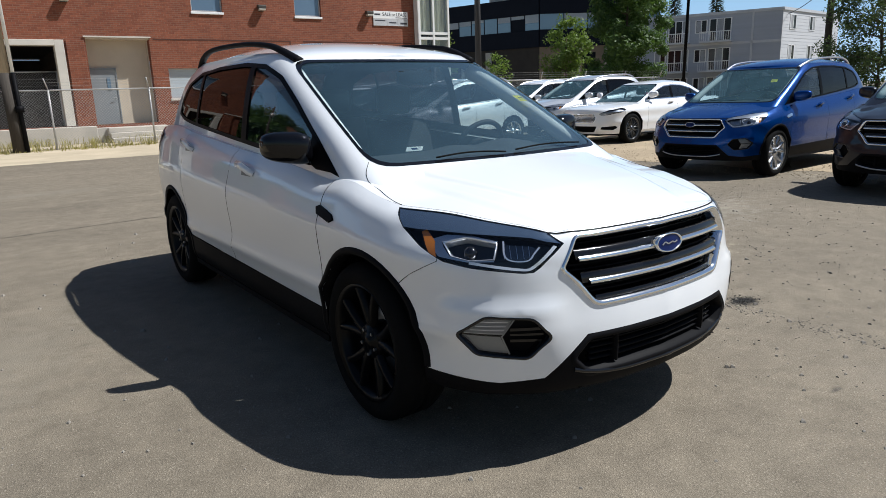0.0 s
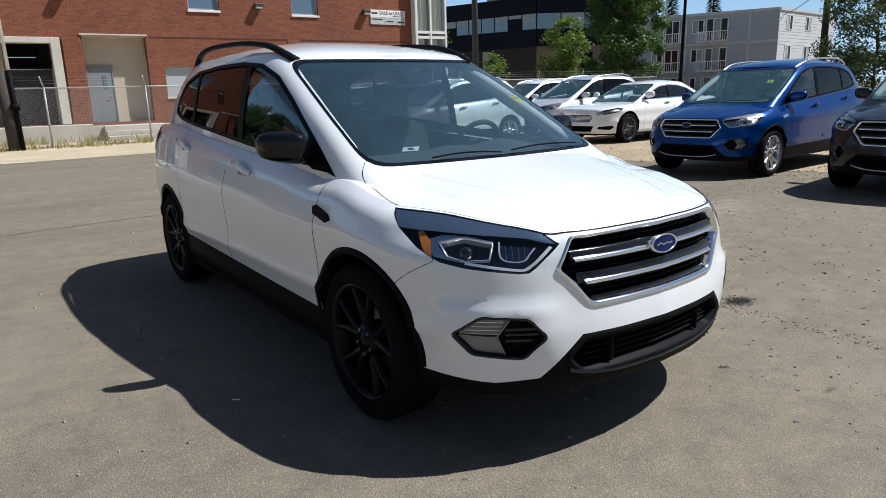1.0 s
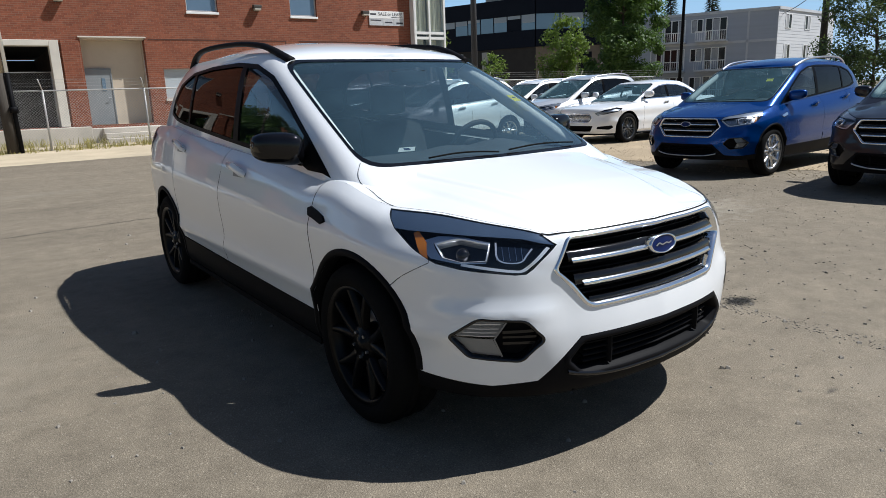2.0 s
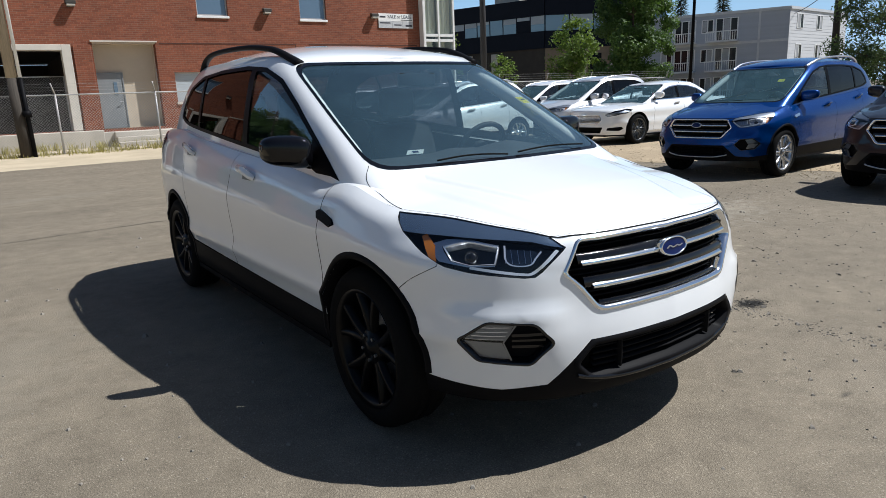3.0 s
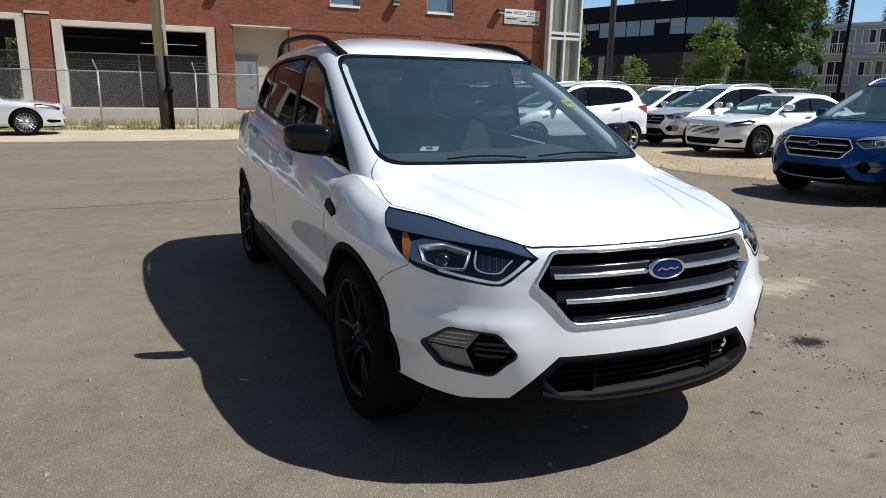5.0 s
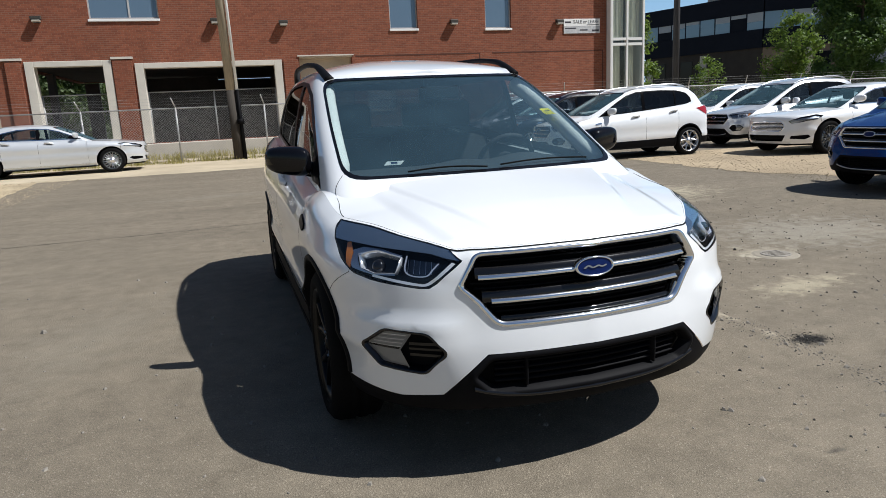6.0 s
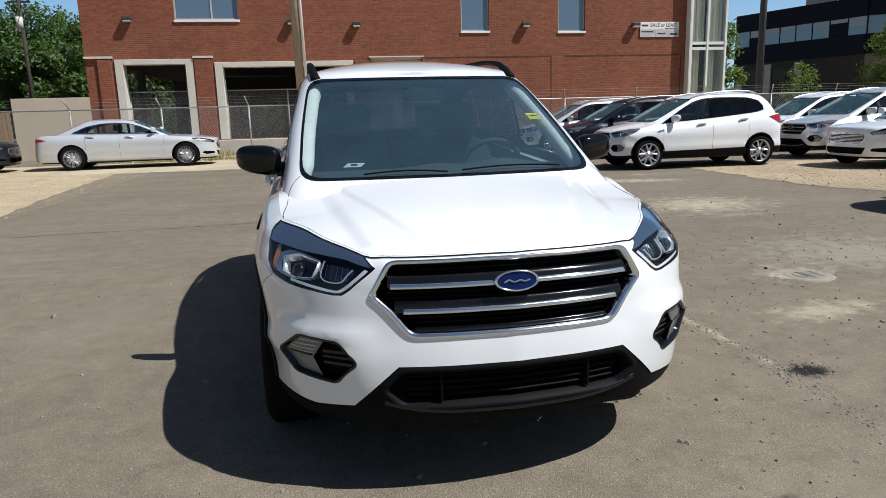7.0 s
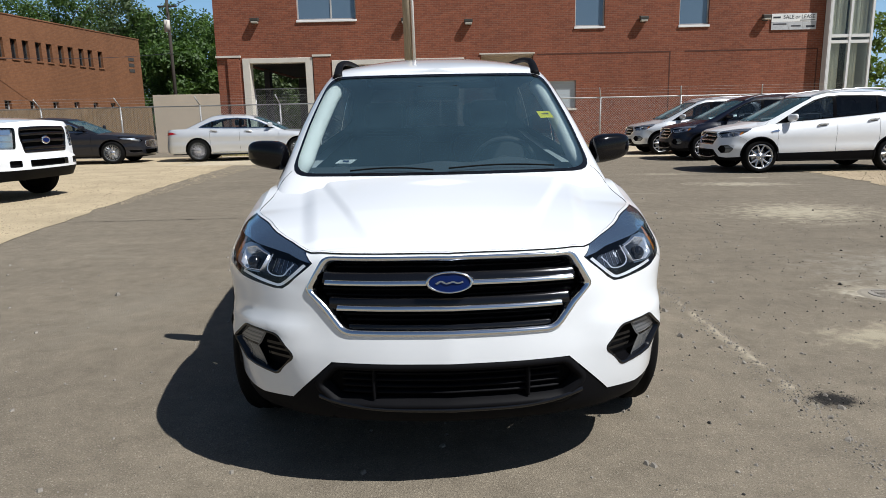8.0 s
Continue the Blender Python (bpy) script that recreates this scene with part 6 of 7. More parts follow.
part("logo_bar", boxes((-0.85, -0.55, -0.034, -0.031, 0.13, 0.20)), INK, sgn)
part("text_bar", boxes((0.25, 0.85, -0.034, -0.031, 0.03, 0.06)), INK, sgn)
part("text_bar", boxes((-0.85, -0.30, -0.032, -0.029, -0.12, -0.07)), INK, sgn)
part("text_bar", boxes((-0.10, 0.28, -0.032, -0.029, -0.20, -0.15)), INK, sgn)
part("text_bar", boxes((0.50, 0.85, -0.032, -0.029, -0.24, -0.16)), INK, sgn)
# glass stair tower
tower = thing("glass_tower", "pale framed glass stair tower with cream curtains", "building", kind="structure")
fr = bmesh.new()
for x in (15.62, 16.41, 17.27):
    box(fr, x - 0.045, x + 0.045, WALL_Y - 0.35, WALL_Y - 0.20, 0, TOP)
for z in (0.1, 1.0, 3.90, 4.13, 6.7, 6.93, TOP - 0.1):
    box(fr, 15.68, 16.35, WALL_Y - 0.34, WALL_Y - 0.21, z - 0.06, z + 0.06)
    box(fr, 16.47, 17.21, WALL_Y - 0.34, WALL_Y - 0.21, z - 0.06, z + 0.06)
part("tower_frame", fr, TOWER_FRAME, tower)
for x0, x1 in ((15.68, 16.35), (16.47, 17.21)):
    for z0, z1 in ((0.16, 0.94), (1.06, 3.84), (3.96, 4.07), (4.19, 6.64), (6.99, TOP - 0.16)):
        part("pane", boxes((x0, x1, WALL_Y - 0.28, WALL_Y - 0.27, z0, z1)), TOWER_GLASS, tower)
part("tower_side", boxes((15.53, 15.555, WALL_Y - 0.36, WALL_Y - 0.006, 0, TOP)), TOWER_FRAME, tower)
part("tower_side", boxes((17.21, 17.33, WALL_Y - 0.2, WALL_Y + 4, 0, TOP)), TOWER_FRAME, tower)
part("tower_core", boxes((15.53, 17.21, WALL_Y + 1.2, WALL_Y + 1.3, 0, TOP)), DARK_CLAD, tower)
for x0, x1, z0, z1 in ((15.72, 16.10, 1.05, 3.85), (16.50, 16.82, 1.05, 3.85), (15.72, 16.28, 4.2, 6.6), (16.50, 17.12, 4.2, 6.6), (15.72, 16.28, 7.0, 9.0), (16.50, 17.12, 7.0, 9.0)):
    n, bm = 26, bmesh.new()
    rows = [[bm.verts.new((x0 + (x1 - x0) * i / n, WALL_Y - 0.17 + 0.04 * math.sin(i * 1.9), z)) for i in range(n + 1)] for z in (z0, z1)]
    for i in range(n):
        bm.faces.new((rows[0][i], rows[0][i + 1], rows[1][i + 1], rows[1][i]))
    part("curtain", bm, CURTAIN, tower, "cream curtains", True)

# ledge, steps and fence
single("concrete_ledge", boxes((WALL_W, 1.45, 23.35, WALL_Y - 0.004, 0, 0.60), (1.45, 3.9, 23.6, WALL_Y + 0.36, 0, 0.52), bevel=0.015), CONCRETE, "low pale concrete ledge along the garage", "ledge", kind="structure")
steps = thing("entry_steps", "pale concrete entry steps", "steps", kind="structure")
for k in range(3):
    part("step", boxes((1.8, 4.4, 22.5 + 0.36 * k, 23.58, 0.17 * k + 0.001, 0.17 * (k + 1)), bevel=0.012), CONCRETE, steps)
FENCE_Y = 20.5


def chain_fence(name, x0, x1, y, height, label, barbs=True, pitch=0.09):
    fence = thing(name, label, "fence")
    n = int(round((x1 - x0) / 2.92))
    for i in range(n + 1):
        x = x0 + (x1 - x0) * i / n
        bm = bmesh.new()
        cyl(bm, (x, y, 0), (x, y, height + 0.02), 0.030, n=10)
        if barbs:
            cyl(bm, (x, y, height + 0.02), (x - 0.10, y - 0.22, height + 0.34), 0.022, n=8)
        part("post", bm, GALV, fence, "", True)
    bm = bmesh.new()
    cyl(bm, (x0, y, height), (x1, y, height), 0.023, n=10)
    part("top_rail", bm, GALV, fence, "", True)
    if barbs:
        for k in (0.35, 0.65, 0.95):
            bm = bmesh.new()
            cyl(bm, (x0, y - 0.22 * k, height + 0.02 + 0.32 * k), (x1, y - 0.22 * k, height + 0.02 + 0.32 * k), 0.0026, n=5)
            part("barbed_wire", bm, GALV, fence)
    bm = bmesh.new()
    w = 0.0035 if barbs else 0.0024
    m = int((x1 - x0 + height) / pitch)
    for d in (1, -1):
        for i in range(m):
            a = x0 - (height if d > 0 else 0) + i * pitch
            b = a + d * height
            t0, t1 = 0.0, 1.0
            pts = []
            for t in (0.0, 1.0):
                pts.append((a + (b - a) * t, 0.03 + (height - 0.05) * t))
            (xa, za), (xb, zb) = pts
            if max(xa, xb) < x0 or min(xa, xb) > x1:
                continue
            for lim, up in ((x0, False), (x1, True)):
                for q in (0, 1):
                    px, pz = (xa, za) if q == 0 else (xb, zb)
                    if (px > lim) if up else (px < lim):
                        t = (lim - xa) / (xb - xa)
                        nz = za + (zb - za) * t
                        if q == 0:
                            xa, za = lim, nz
                        else:
                            xb, zb = lim, nz
            if abs(xb - xa) < 0.01:
                continue
            yy = y - 0.032 - 0.003 * d
            v = [bm.verts.new(p) for p in ((xa - w, yy, za), (xa + w, yy, za), (xb + w, yy, zb), (xb - w, yy, zb))]
            bm.faces.new(v)
    part("wire_mesh", bm, GALV, fence, "grey chain-link wire")
    return fence


chain_fence("chain_fence", -20.6, 29.1, FENCE_Y, 1.83, "galvanised chain-link fence with barbed wire on slanted arms")
chain_fence("bay_fence", -7.94, -5.67, WALL_Y + 0.48, 2.55, "chain-link infill of the garage bay", False)
chain_fence("bay_fence", -4.26, 0.55, WALL_Y + 0.48, 2.55, "chain-link infill of the garage bay", False)


def weeds(name, label, count, place, height, seed):
    rng = random.Random(seed)
    bm = bmesh.new()
    for i in range(count):
        cx, cy, hs = place(rng)
        for k in range(7):
            a, h = rng.uniform(0, 6.283), height * hs * rng.uniform(0.4, 1.2)
            x, y = cx + rng.gauss(0, 0.07), cy + rng.gauss(0, 0.06)
            dx, dy, w = math.cos(a), math.sin(a), rng.uniform(0.006, 0.016)
            ln = h * rng.uniform(0.2, 0.7)
            p = [bm.verts.new(q) for q in ((x - dy * w, y + dx * w, 0), (x + dy * w, y - dx * w, 0), (x + dy * w * 0.8 + dx * ln * 0.4, y - dx * w * 0.8 + dy * ln * 0.4, h * 0.6), (x - dy * w * 0.8 + dx * ln * 0.4, y + dx * w * 0.8 + dy * ln * 0.4, h * 0.6), (x + dx * ln, y + dy * ln, h))]
            bm.faces.new(p[:4])
            bm.faces.new((p[3], p[2], p[4]))
    return single(name, bm, WEED, label, "weeds", kind="stuff")


weeds("fence_weeds", "dry yellow-green weeds along the fence", 520, lambda r: (r.uniform(-9, 6.5), FENCE_Y + r.gauss(0, 0.35), 0.2 + 0.8 * abs(math.sin(3.1 * r.random())) ** 4), 0.28, 5)
weeds("ledge_weeds", "dry weeds against the ledge", 260, lambda r: (r.uniform(-8.5, 4.5), 23.0 + r.gauss(0, 0.25), 0.8), 0.35, 6)

# poles
pole = thing("utility_pole", "weathered wooden pole with a dark foot and pale conduit", "pole", at=pose(-1.16, 20.25, 0, 0, -1.0, 0))
bm = bmesh.new()
cyl(bm, (0, 0, 0), (0, 0, 2.35), 0.160, 0.150, 20)
part("pole_foot", bm, WOOD_DARK, pole, "dark tarred foot", True)
bm = bmesh.new()
cyl(bm, (0, 0, 2.35), (0, 0, 11), 0.150, 0.12, 20)
part("pole_shaft", bm, WOOD_POLE, pole, "", True)
bm = bmesh.new()
cyl(bm, (0.21, -0.10, 2.35), (0.20, -0.09, 10.5), 0.05, n=12)
part("conduit", bm, WHITE_PLAIN, pole, "pale grey conduit", True)
bm = bmesh.new()
cyl(bm, (0.215, -0.10, 0.0), (0.21, -0.10, 2.35), 0.065, n=12)
box(bm, 0.10, 0.32, -0.24, -0.06, 1.2, 1.38)
part("conduit_guard", bm, PLASTIC, pole, "", True)


def plain_pole(label, x, y, h, r, mat, lean=0.0, extra=None):
    p = thing("street_pole", label, "pole", at=pose(x, y, 0, 0, lean, 0))
    bm = bmesh.new()
    cyl(bm, (0, 0, 0), (0, 0, h), r, r * 0.75, 14)
    part("shaft", bm, mat, p, "", True)
    return p


plain_pole("thick dark wooden pole", 18.96, 23.56, 11.4, 0.165, WOOD_BLACK)
plain_pole("thin black steel lamp post", 30.2, 19.8, 10, 0.09, DARK_TRIM, 1.5)
plain_pole("dark wooden pole by the apartments", 51.7, 22.9, 12, 0.28, WOOD_DARK)
far = plain_pole("dark utility pole with a pale transformer", -15.85, 36.0, 8.3, 0.11, WOOD_DARK)
bm = bmesh.new()
cyl(bm, (0.0, -0.27, 6.35), (0.0, -0.27, 7.0), 0.16, n=16)
part("transformer", bm, TRIM_PALE, far, "pale grey transformer can", True)
bm = bmesh.new()
box(bm, -0.55, 0.55, -0.05, 0.05, 7.75, 7.84)
part("cross_arm", bm, WOOD_DARK, far)


def cable(a, b, sag, r=0.018):
    pts = []
    for i in range(17):
        t = i / 16
        p = Vector(a).lerp(Vector(b), t)
        pts.append((p.x, p.y, p.z - sag * 4 * t * (1 - t)))
    single("overhead_cable", tube(bmesh.new(), pts, r, 5), INK, "black sagging overhead power cable", "cable")


cable((-26, 15, 6.7), (-1.2, 20.2, 8.2), 0.5, 0.035)
cable((-15.7, 36, 7.8), (-8.6, 24.3, 7.6), 0.3)
cable((-15.7, 36, 5.2), (-24, 22, 4.4), 0.4, 0.012)
cable((51.7, 22.9, 8.5), (62, 32, 7.5), 0.3, 0.03)

# ---- other buildings ----
single("yard_wall", boxes((-12.1, WALL_W - 0.004, 24.0, 24.2, 0, 2.38), bevel=0.01), STUCCO, "plain beige yard wall", "wall", kind="structure")
wf = thing("wood_fence", "weathered brown board fence", "fence")
for i in range(60):
    x = -12.15 - 0.155 * i
    part("board", boxes((x - 0.15, x - 0.006, 23.9 + 0.004 * (i % 3), 23.93 + 0.004 * (i % 3), 0.0, 1.92 + 0.03 * math.sin(i * 2.3)), bevel=0.003), WOOD_FENCE, wf)

brown = thing("brown_building", "low brown brick building with paired narrow windows", "building", kind="structure")


def wall_x(y0, y1, z0, z1, holes, x, thick):
    bm = wall_sheet(y0, y1, z0, z1, holes, 0.0, thick)
    bmesh.ops.transform(bm, verts=bm.verts, matrix=Matrix.Translation((x, 0, 0)) @ Matrix.Rotation(radians(90), 4, "Z"))
    return bm


bw, bl = [], []
for k in range(9):
    y = -4.36 - 1.72 * k
    bw += [(y - 0.44, y, 4.48, 5.40), (y - 1.24, y - 0.80, 4.48, 5.40)] if k else [(y - 1.21, y - 0.77, 4.48, 5.40)]
    bl += [(y - 0.45, y, 1.95, 2.45)]
turn = Matrix.Translation((-19.63, 41.66, 0)) @ Matrix.Rotation(radians(-6.25), 4, "Z")


def turned(bm):
    bmesh.ops.transform(bm, verts=bm.verts, matrix=turn)
    return bm


bw = [(a, b, c, d) for a, b, c, d in bw]
part("wall", turned(wall_x(-26, -1.05, 0, 6.5, bw + bl, 0, 0.3)), BRICK_BROWN, brown, "brown brick side wall")
part("wall", turned(boxes((-16, -0.3, -1.35, -1.05, 0, 6.5), (-16, -0.3, -26, -25.7, 0, 6.5), (-16, -15.7, -25.7, -1.35, 0, 6.5))), BRICK_BROWN, brown)
part("roof", turned(boxes((-16.05, 0.03, -26.03, -1.02, 6.5, 6.56))), BRICK_BROWN, brown)
for y0, y1, z0, z1 in bw + bl:
    fr = [(-0.2, -0.14, y0, y0 + 0.04, z0, z1), (-0.2, -0.14, y1 - 0.04, y1, z0, z1), (-0.2, -0.14, y0 + 0.04, y1 - 0.04, z1 - 0.04, z1)]
    w = part("window", turned(boxes(*fr)), FRAME_GREY if z0 < 3 else CRACK, brown)
    part("pane", turned(boxes((-0.19, -0.18, y0 + 0.04, y1 - 0.04, z0, z1 - 0.04))), DARK_PANE, w)
    part("sill", turned(boxes((-0.1, 0.05, y0 - 0.04, y1 + 0.04, z0 - 0.09, z0 - 0.004))), BRICK_BROWN, w)
part("vent", turned(boxes((0.003, 0.02, -2.45, -1.85, 4.4, 4.6), (0.003, 0.02, -2.45, -1.85, 4.75, 4.95), (0.003, 0.02, -2.45, -1.85, 5.1, 5.3))), CRACK, brown)


def facade(parent, name, p0, p1, z0, z1, mat, thick=0.3):
    """A wall panel between two plan points; returns its frame (origin, along)."""
    a, b = Vector((*p0, 0)), Vector((*p1, 0))
    ln = (b - a).length
    ang = math.atan2(b.y - a.y, b.x - a.x)
    bm = boxes((0, ln, 0, thick, z0, z1))
    m = Matrix.Translation(a) @ Matrix.Rotation(ang, 4, "Z")
    bmesh.ops.transform(bm, verts=bm.verts, matrix=m)
    ob = part(name, bm, mat, parent)
    return m, ln


def on_wall(parent, name, m, rows, mat, label=""):
    bm = boxes(*rows)
    bmesh.ops.transform(bm, verts=bm.verts, matrix=m)
    return part(name, bm, mat, parent, label)


office = thing("office_building", "dark clad office building over a tan block ground floor", "building", kind="structure")
CN = (65.6, 69.8)
FAR_END = (59.6, 87.2)
for p0, p1, n, tag in ((FAR_END, CN, 8, "left"), (CN, (CN[0] + 14.6, CN[1] - 9.1), 5, "right")):
    m, ln = facade(office, "ground_wall", p0, p1, 0.0, 7.3, TAN_BLOCK if tag == "right" else DARK_BASE)
    facade(office, "spandrel", p0, p1, 7.3, 9.65, DARK_CLAD, 0.28)
    facade(office, "parapet", p0, p1, 11.8, 14.1, DARK_CLAD, 0.28)
    facade(office, "window_backing", p0, p1, 9.65, 11.8, DARK_VOID, 0.2)
    on_wall(office, "band", m, [(0, ln, -0.25, -0.003, 7.3, 9.65), (0, ln, -0.25, -0.003, 11.8, 14.1)], DARK_CLAD)
    step = ln / n
    for i in range(n):
        dark = (i * 7 + (3 if tag == "left" else 0)) % 5 == 0 and tag == "left"
        w = on_wall(office, "window", m, [(i * step + 0.06, (i + 1) * step - 0.06, -0.10, -0.05, 9.68, 11.77)], DARK_CLAD if dark else BLUE_GLASS)
        on_wall(w, "blind", m, [(i * step + 0.1, (i + 1) * step - 0.1, -0.14, -0.11, 11.77 - (0.3 + 0.9 * ((i * 37) % 10) / 10), 11.75)], BLIND if (i * 13) % 4 else BLUE_GLASS)
        on_wall(office, "mullion", m, [(i * step - 0.05, i * step + 0.05, -0.16, -0.02, 9.67, 11.79)], DARK_CLAD)
    for i in range(int(ln / 4.5)):
        if tag == "right" and i < 1 or tag == "left" and i > ln / 4.5 - 2:
            continue
        on_wall(office, "pilaster", m, [(i * 4.5 + 0.4, i * 4.5 + 1.4, -0.22, -0.005, 0.0, 7.0)], CONCRETE)
        on_wall(office, "lower_window", m, [(i * 4.5 + 1.7, i * 4.5 + 3.6, -0.06, -0.005, 0.6, 6.4)], FLAT_GLASS)
part("flat_roof", plan_sheet([FAR_END, CN, (CN[0] + 14.6, CN[1] - 9.1), (CN[0] + 22, CN[1] + 16)], 14.0, 8), DARK_CLAD, office)
part("roof_plant", boxes((CN[0] + 3, CN[0] + 8, CN[1] + 9, CN[1] + 15, 14.0, 16.2)), CONCRETE, office)

flats = thing("apartment_building", "three storey grey and white sided apartment block with balconies", "building", kind="structure")
A0, A1, A2 = (54.74, 44.74), (60.7, 31.6), (74.0, 33.0)
m, ln = facade(flats, "grey_wall", A0, A1, 0, 8.05, SIDING_GREY)
on_wall(flats, "wall_band", m, [(0, ln, -0.05, -0.004, 5.05, 5.28), (0, ln, -0.12, -0.004, 7.85, 8.1), (ln - 2.6, ln - 2.42, -0.05, -0.004, 0, 7.85)], TRIM_GREY)


def flat_window(m, name, x0, x1, z0, z1, bars, open_bar):
    """A window or a glazed balcony door with white frame bars; one pane is drawn with a curtain."""
    w = on_wall(flats, name, m, [(x0, x1, -0.03, -0.004, z0, z1)], FLAT_GLASS)
    edges = [x0 + (x1 - x0) * k / bars for k in range(bars + 1)]
    on_wall(w, "frame", m, [(e - 0.05, e + 0.05, -0.06, -0.004, z0 - 0.06, z1 + 0.06) for e in edges] + [(x0 + 0.05, x1 - 0.05, -0.06, -0.004, z1, z1 + 0.07), (x0 + 0.05, x1 - 0.05, -0.06, -0.004, z0 - 0.07, z0)], WHITE_PLAIN)
    on_wall(w, "curtain", m, [(edges[open_bar] + 0.07, edges[open_bar + 1] - 0.07, -0.04, -0.032, z0 + 0.05, z1 - 0.04)], FLAT_CURTAIN)


for zf in (-0.2, 2.52, 5.27):
    for n_unit, xs in enumerate((2.93, 6.78)):
        flat_window(m, "window", xs, xs + 1.05, zf + 1.02, zf + 2.15, 2, (n_unit + int(zf)) % 2)
        flat_window(m, "balcony_door", xs + 1.3, xs + 3.25, zf + 0.22, zf + 2.2, 3, (n_unit * 2 + int(zf)) % 3)
        b = on_wall(flats, "balcony", m, [(xs + 0.6, xs + 3.4, -1.3, -0.01, zf, zf + 0.16)], TRIM_GREY)
        on_wall(b, "railing", m, [(xs + 0.6, xs + 3.4, -1.3, -1.26, zf + 0.95, zf + 1.02)] + [(xs + 0.6 + 0.2 * k, xs + 0.63 + 0.2 * k, -1.3, -1.27, zf + 0.16, zf + 0.95) for k in range(14)], WHITE_PLAIN)
m, ln = facade(flats, "white_wall", A1, A2, 0, 8.05, SIDING_WHITE)
on_wall(flats, "wall_band", m, [(0, ln, -0.12, -0.004, 7.85, 8.1)], TRIM_GREY)
on_wall(flats, "lap_board", m, [(0, ln, -0.022, -0.004, 0.3 * k, 0.3 * k + 0.26) for k in range(26)], SIDING_WHITE)
for zf in (-0.2, 2.52, 5.27):
    for n_unit, xs in enumerate((1.6, 6.0)):
        flat_window(m, "window", xs, xs + 1.25, zf + 0.98, zf + 2.2, 2, n_unit)
part("flat_roof", plan_sheet([A0, A1, A2, (68, 46)], 8.07, 4), CONCRETE, flats)

# ---- sky behind the roofs ----
def far_sky():
    m = bpy.data.materials.new("far_sky")
    m.use_nodes = True
    t = m.node_tree
    t.nodes.remove(t.nodes["Principled BSDF"])
    glow = t.nodes.new("ShaderNodeEmission")
    sep = t.nodes.new("ShaderNodeSeparateXYZ")
    wire(m, t.nodes.new("ShaderNodeTexCoord").outputs["Object"], sep.inputs[0])
    part_of = t.nodes.new("ShaderNodeMath")
    part_of.operation = "MULTIPLY"
    part_of.inputs[1].default_value = 1 / 170
    wire(m, sep.outputs[2], part_of.inputs[0])
    wire(m, ramp(m, part_of.outputs[0], [(0.05, (0.40, 0.56, 0.70)), (0.55, (0.24, 0.43, 0.64)), (1.0, (0.16, 0.32, 0.54))]), glow.inputs[0])
    wire(m, glow.outputs[0], t.nodes["Material Output"].inputs[0])
    bm, rows = bmesh.new(), []
    for i in range(41):
        a = radians(-52 + 124 * i / 40)
        rows.append([bm.verts.new((600 * math.sin(a), 600 * math.cos(a), z)) for z in (0.0, 60.0, 170.0)])
    for p, q in zip(rows, rows[1:]):
        for k in range(2):
            bm.faces.new((p[k], q[k], q[k + 1], p[k + 1]))
    single("backdrop", bm, m, "clear pale blue sky low over the roofs", "sky", kind="structure")


far_sky()

# ---- trees ----
def tree(name, label, x, y, height, spread, leaves, mat, seed, clear=0.25, leaf=0.16, squash=1.0):
    rng = random.Random(seed)
    t = thing(name, label, "tree", at=pose(x, y, 0))
    bm = bmesh.new()
    top = height * 0.8
    pts = [(rng.gauss(0, 0.01) * height * i / 6, rng.gauss(0, 0.01) * height * i / 6, top * i / 6) for i in range(7)]
    r0 = 0.022 * height
    tube(bm, pts, [r0 * (1 - 0.8 * i / 6) for i in range(7)], 9)
    tips = []
    for k in range(16):
        h = rng.uniform(clear * 0.9, 0.78) * height
        a, ln = k * 2.4 + rng.uniform(-0.4, 0.4), spread * rng.uniform(0.55, 0.95) * (1 - 0.55 * max(0, h / height - 0.4))
        e = (ln * math.cos(a), ln * math.sin(a), h + ln * rng.uniform(0.25, 0.7))
        mid = (e[0] * 0.5, e[1] * 0.5, h + (e[2] - h) * 0.35)
        tube(bm, [(0, 0, h), mid, e], [r0 * 0.35, r0 * 0.22, r0 * 0.08], 6)
        tips += [mid, e]
    part("trunk", bm, BARK, t, "", True)
    bm = bmesh.new()
    clumps = []
    for k in range(60):
        u = rng.uniform(clear, 1.0)
        rad = spread * math.sqrt(max(0.02, 1 - ((u - (clear + 1) / 2 + 0.05) / ((1 - clear) / 2 + 0.08)) ** 2)) * squash
        a, q = rng.uniform(0, 6.283), math.sqrt(rng.uniform(0.1, 1.0)) * rng.uniform(0.75, 1.08)
        clumps.append((rad * q * math.cos(a), rad * q * math.sin(a), u * height, spread * rng.uniform(0.14, 0.34)))
    clumps += [(*p, spread * 0.25) for p in tips]
    for i in range(leaves):
        cx, cy, cz, cr = clumps[rng.randrange(len(clumps))]
        d = Vector((rng.gauss(0, 1), rng.gauss(0, 1), rng.gauss(0, 0.8))).normalized() * cr * rng.uniform(0.3, 1.1)
        c = Vector((cx, cy, cz)) + d
        n = (d.normalized() + Vector((rng.gauss(0, 0.6), rng.gauss(0, 0.6), rng.gauss(0.4, 0.6)))).normalized()
        s = leaf * rng.uniform(0.6, 1.3)
        u = n.orthogonal().normalized()
        u.rotate(Matrix.Rotation(rng.uniform(0, 6.283), 3, n))
        w = n.cross(u)
        bm.faces.new([bm.verts.new(c + q) for q in (u * s, w * s * 0.5 + n * s * 0.1, -u * s * 0.8, -w * s * 0.5 + n * s * 0.1)])
    part("crown", bm, mat, t, "green leaves")
    return t


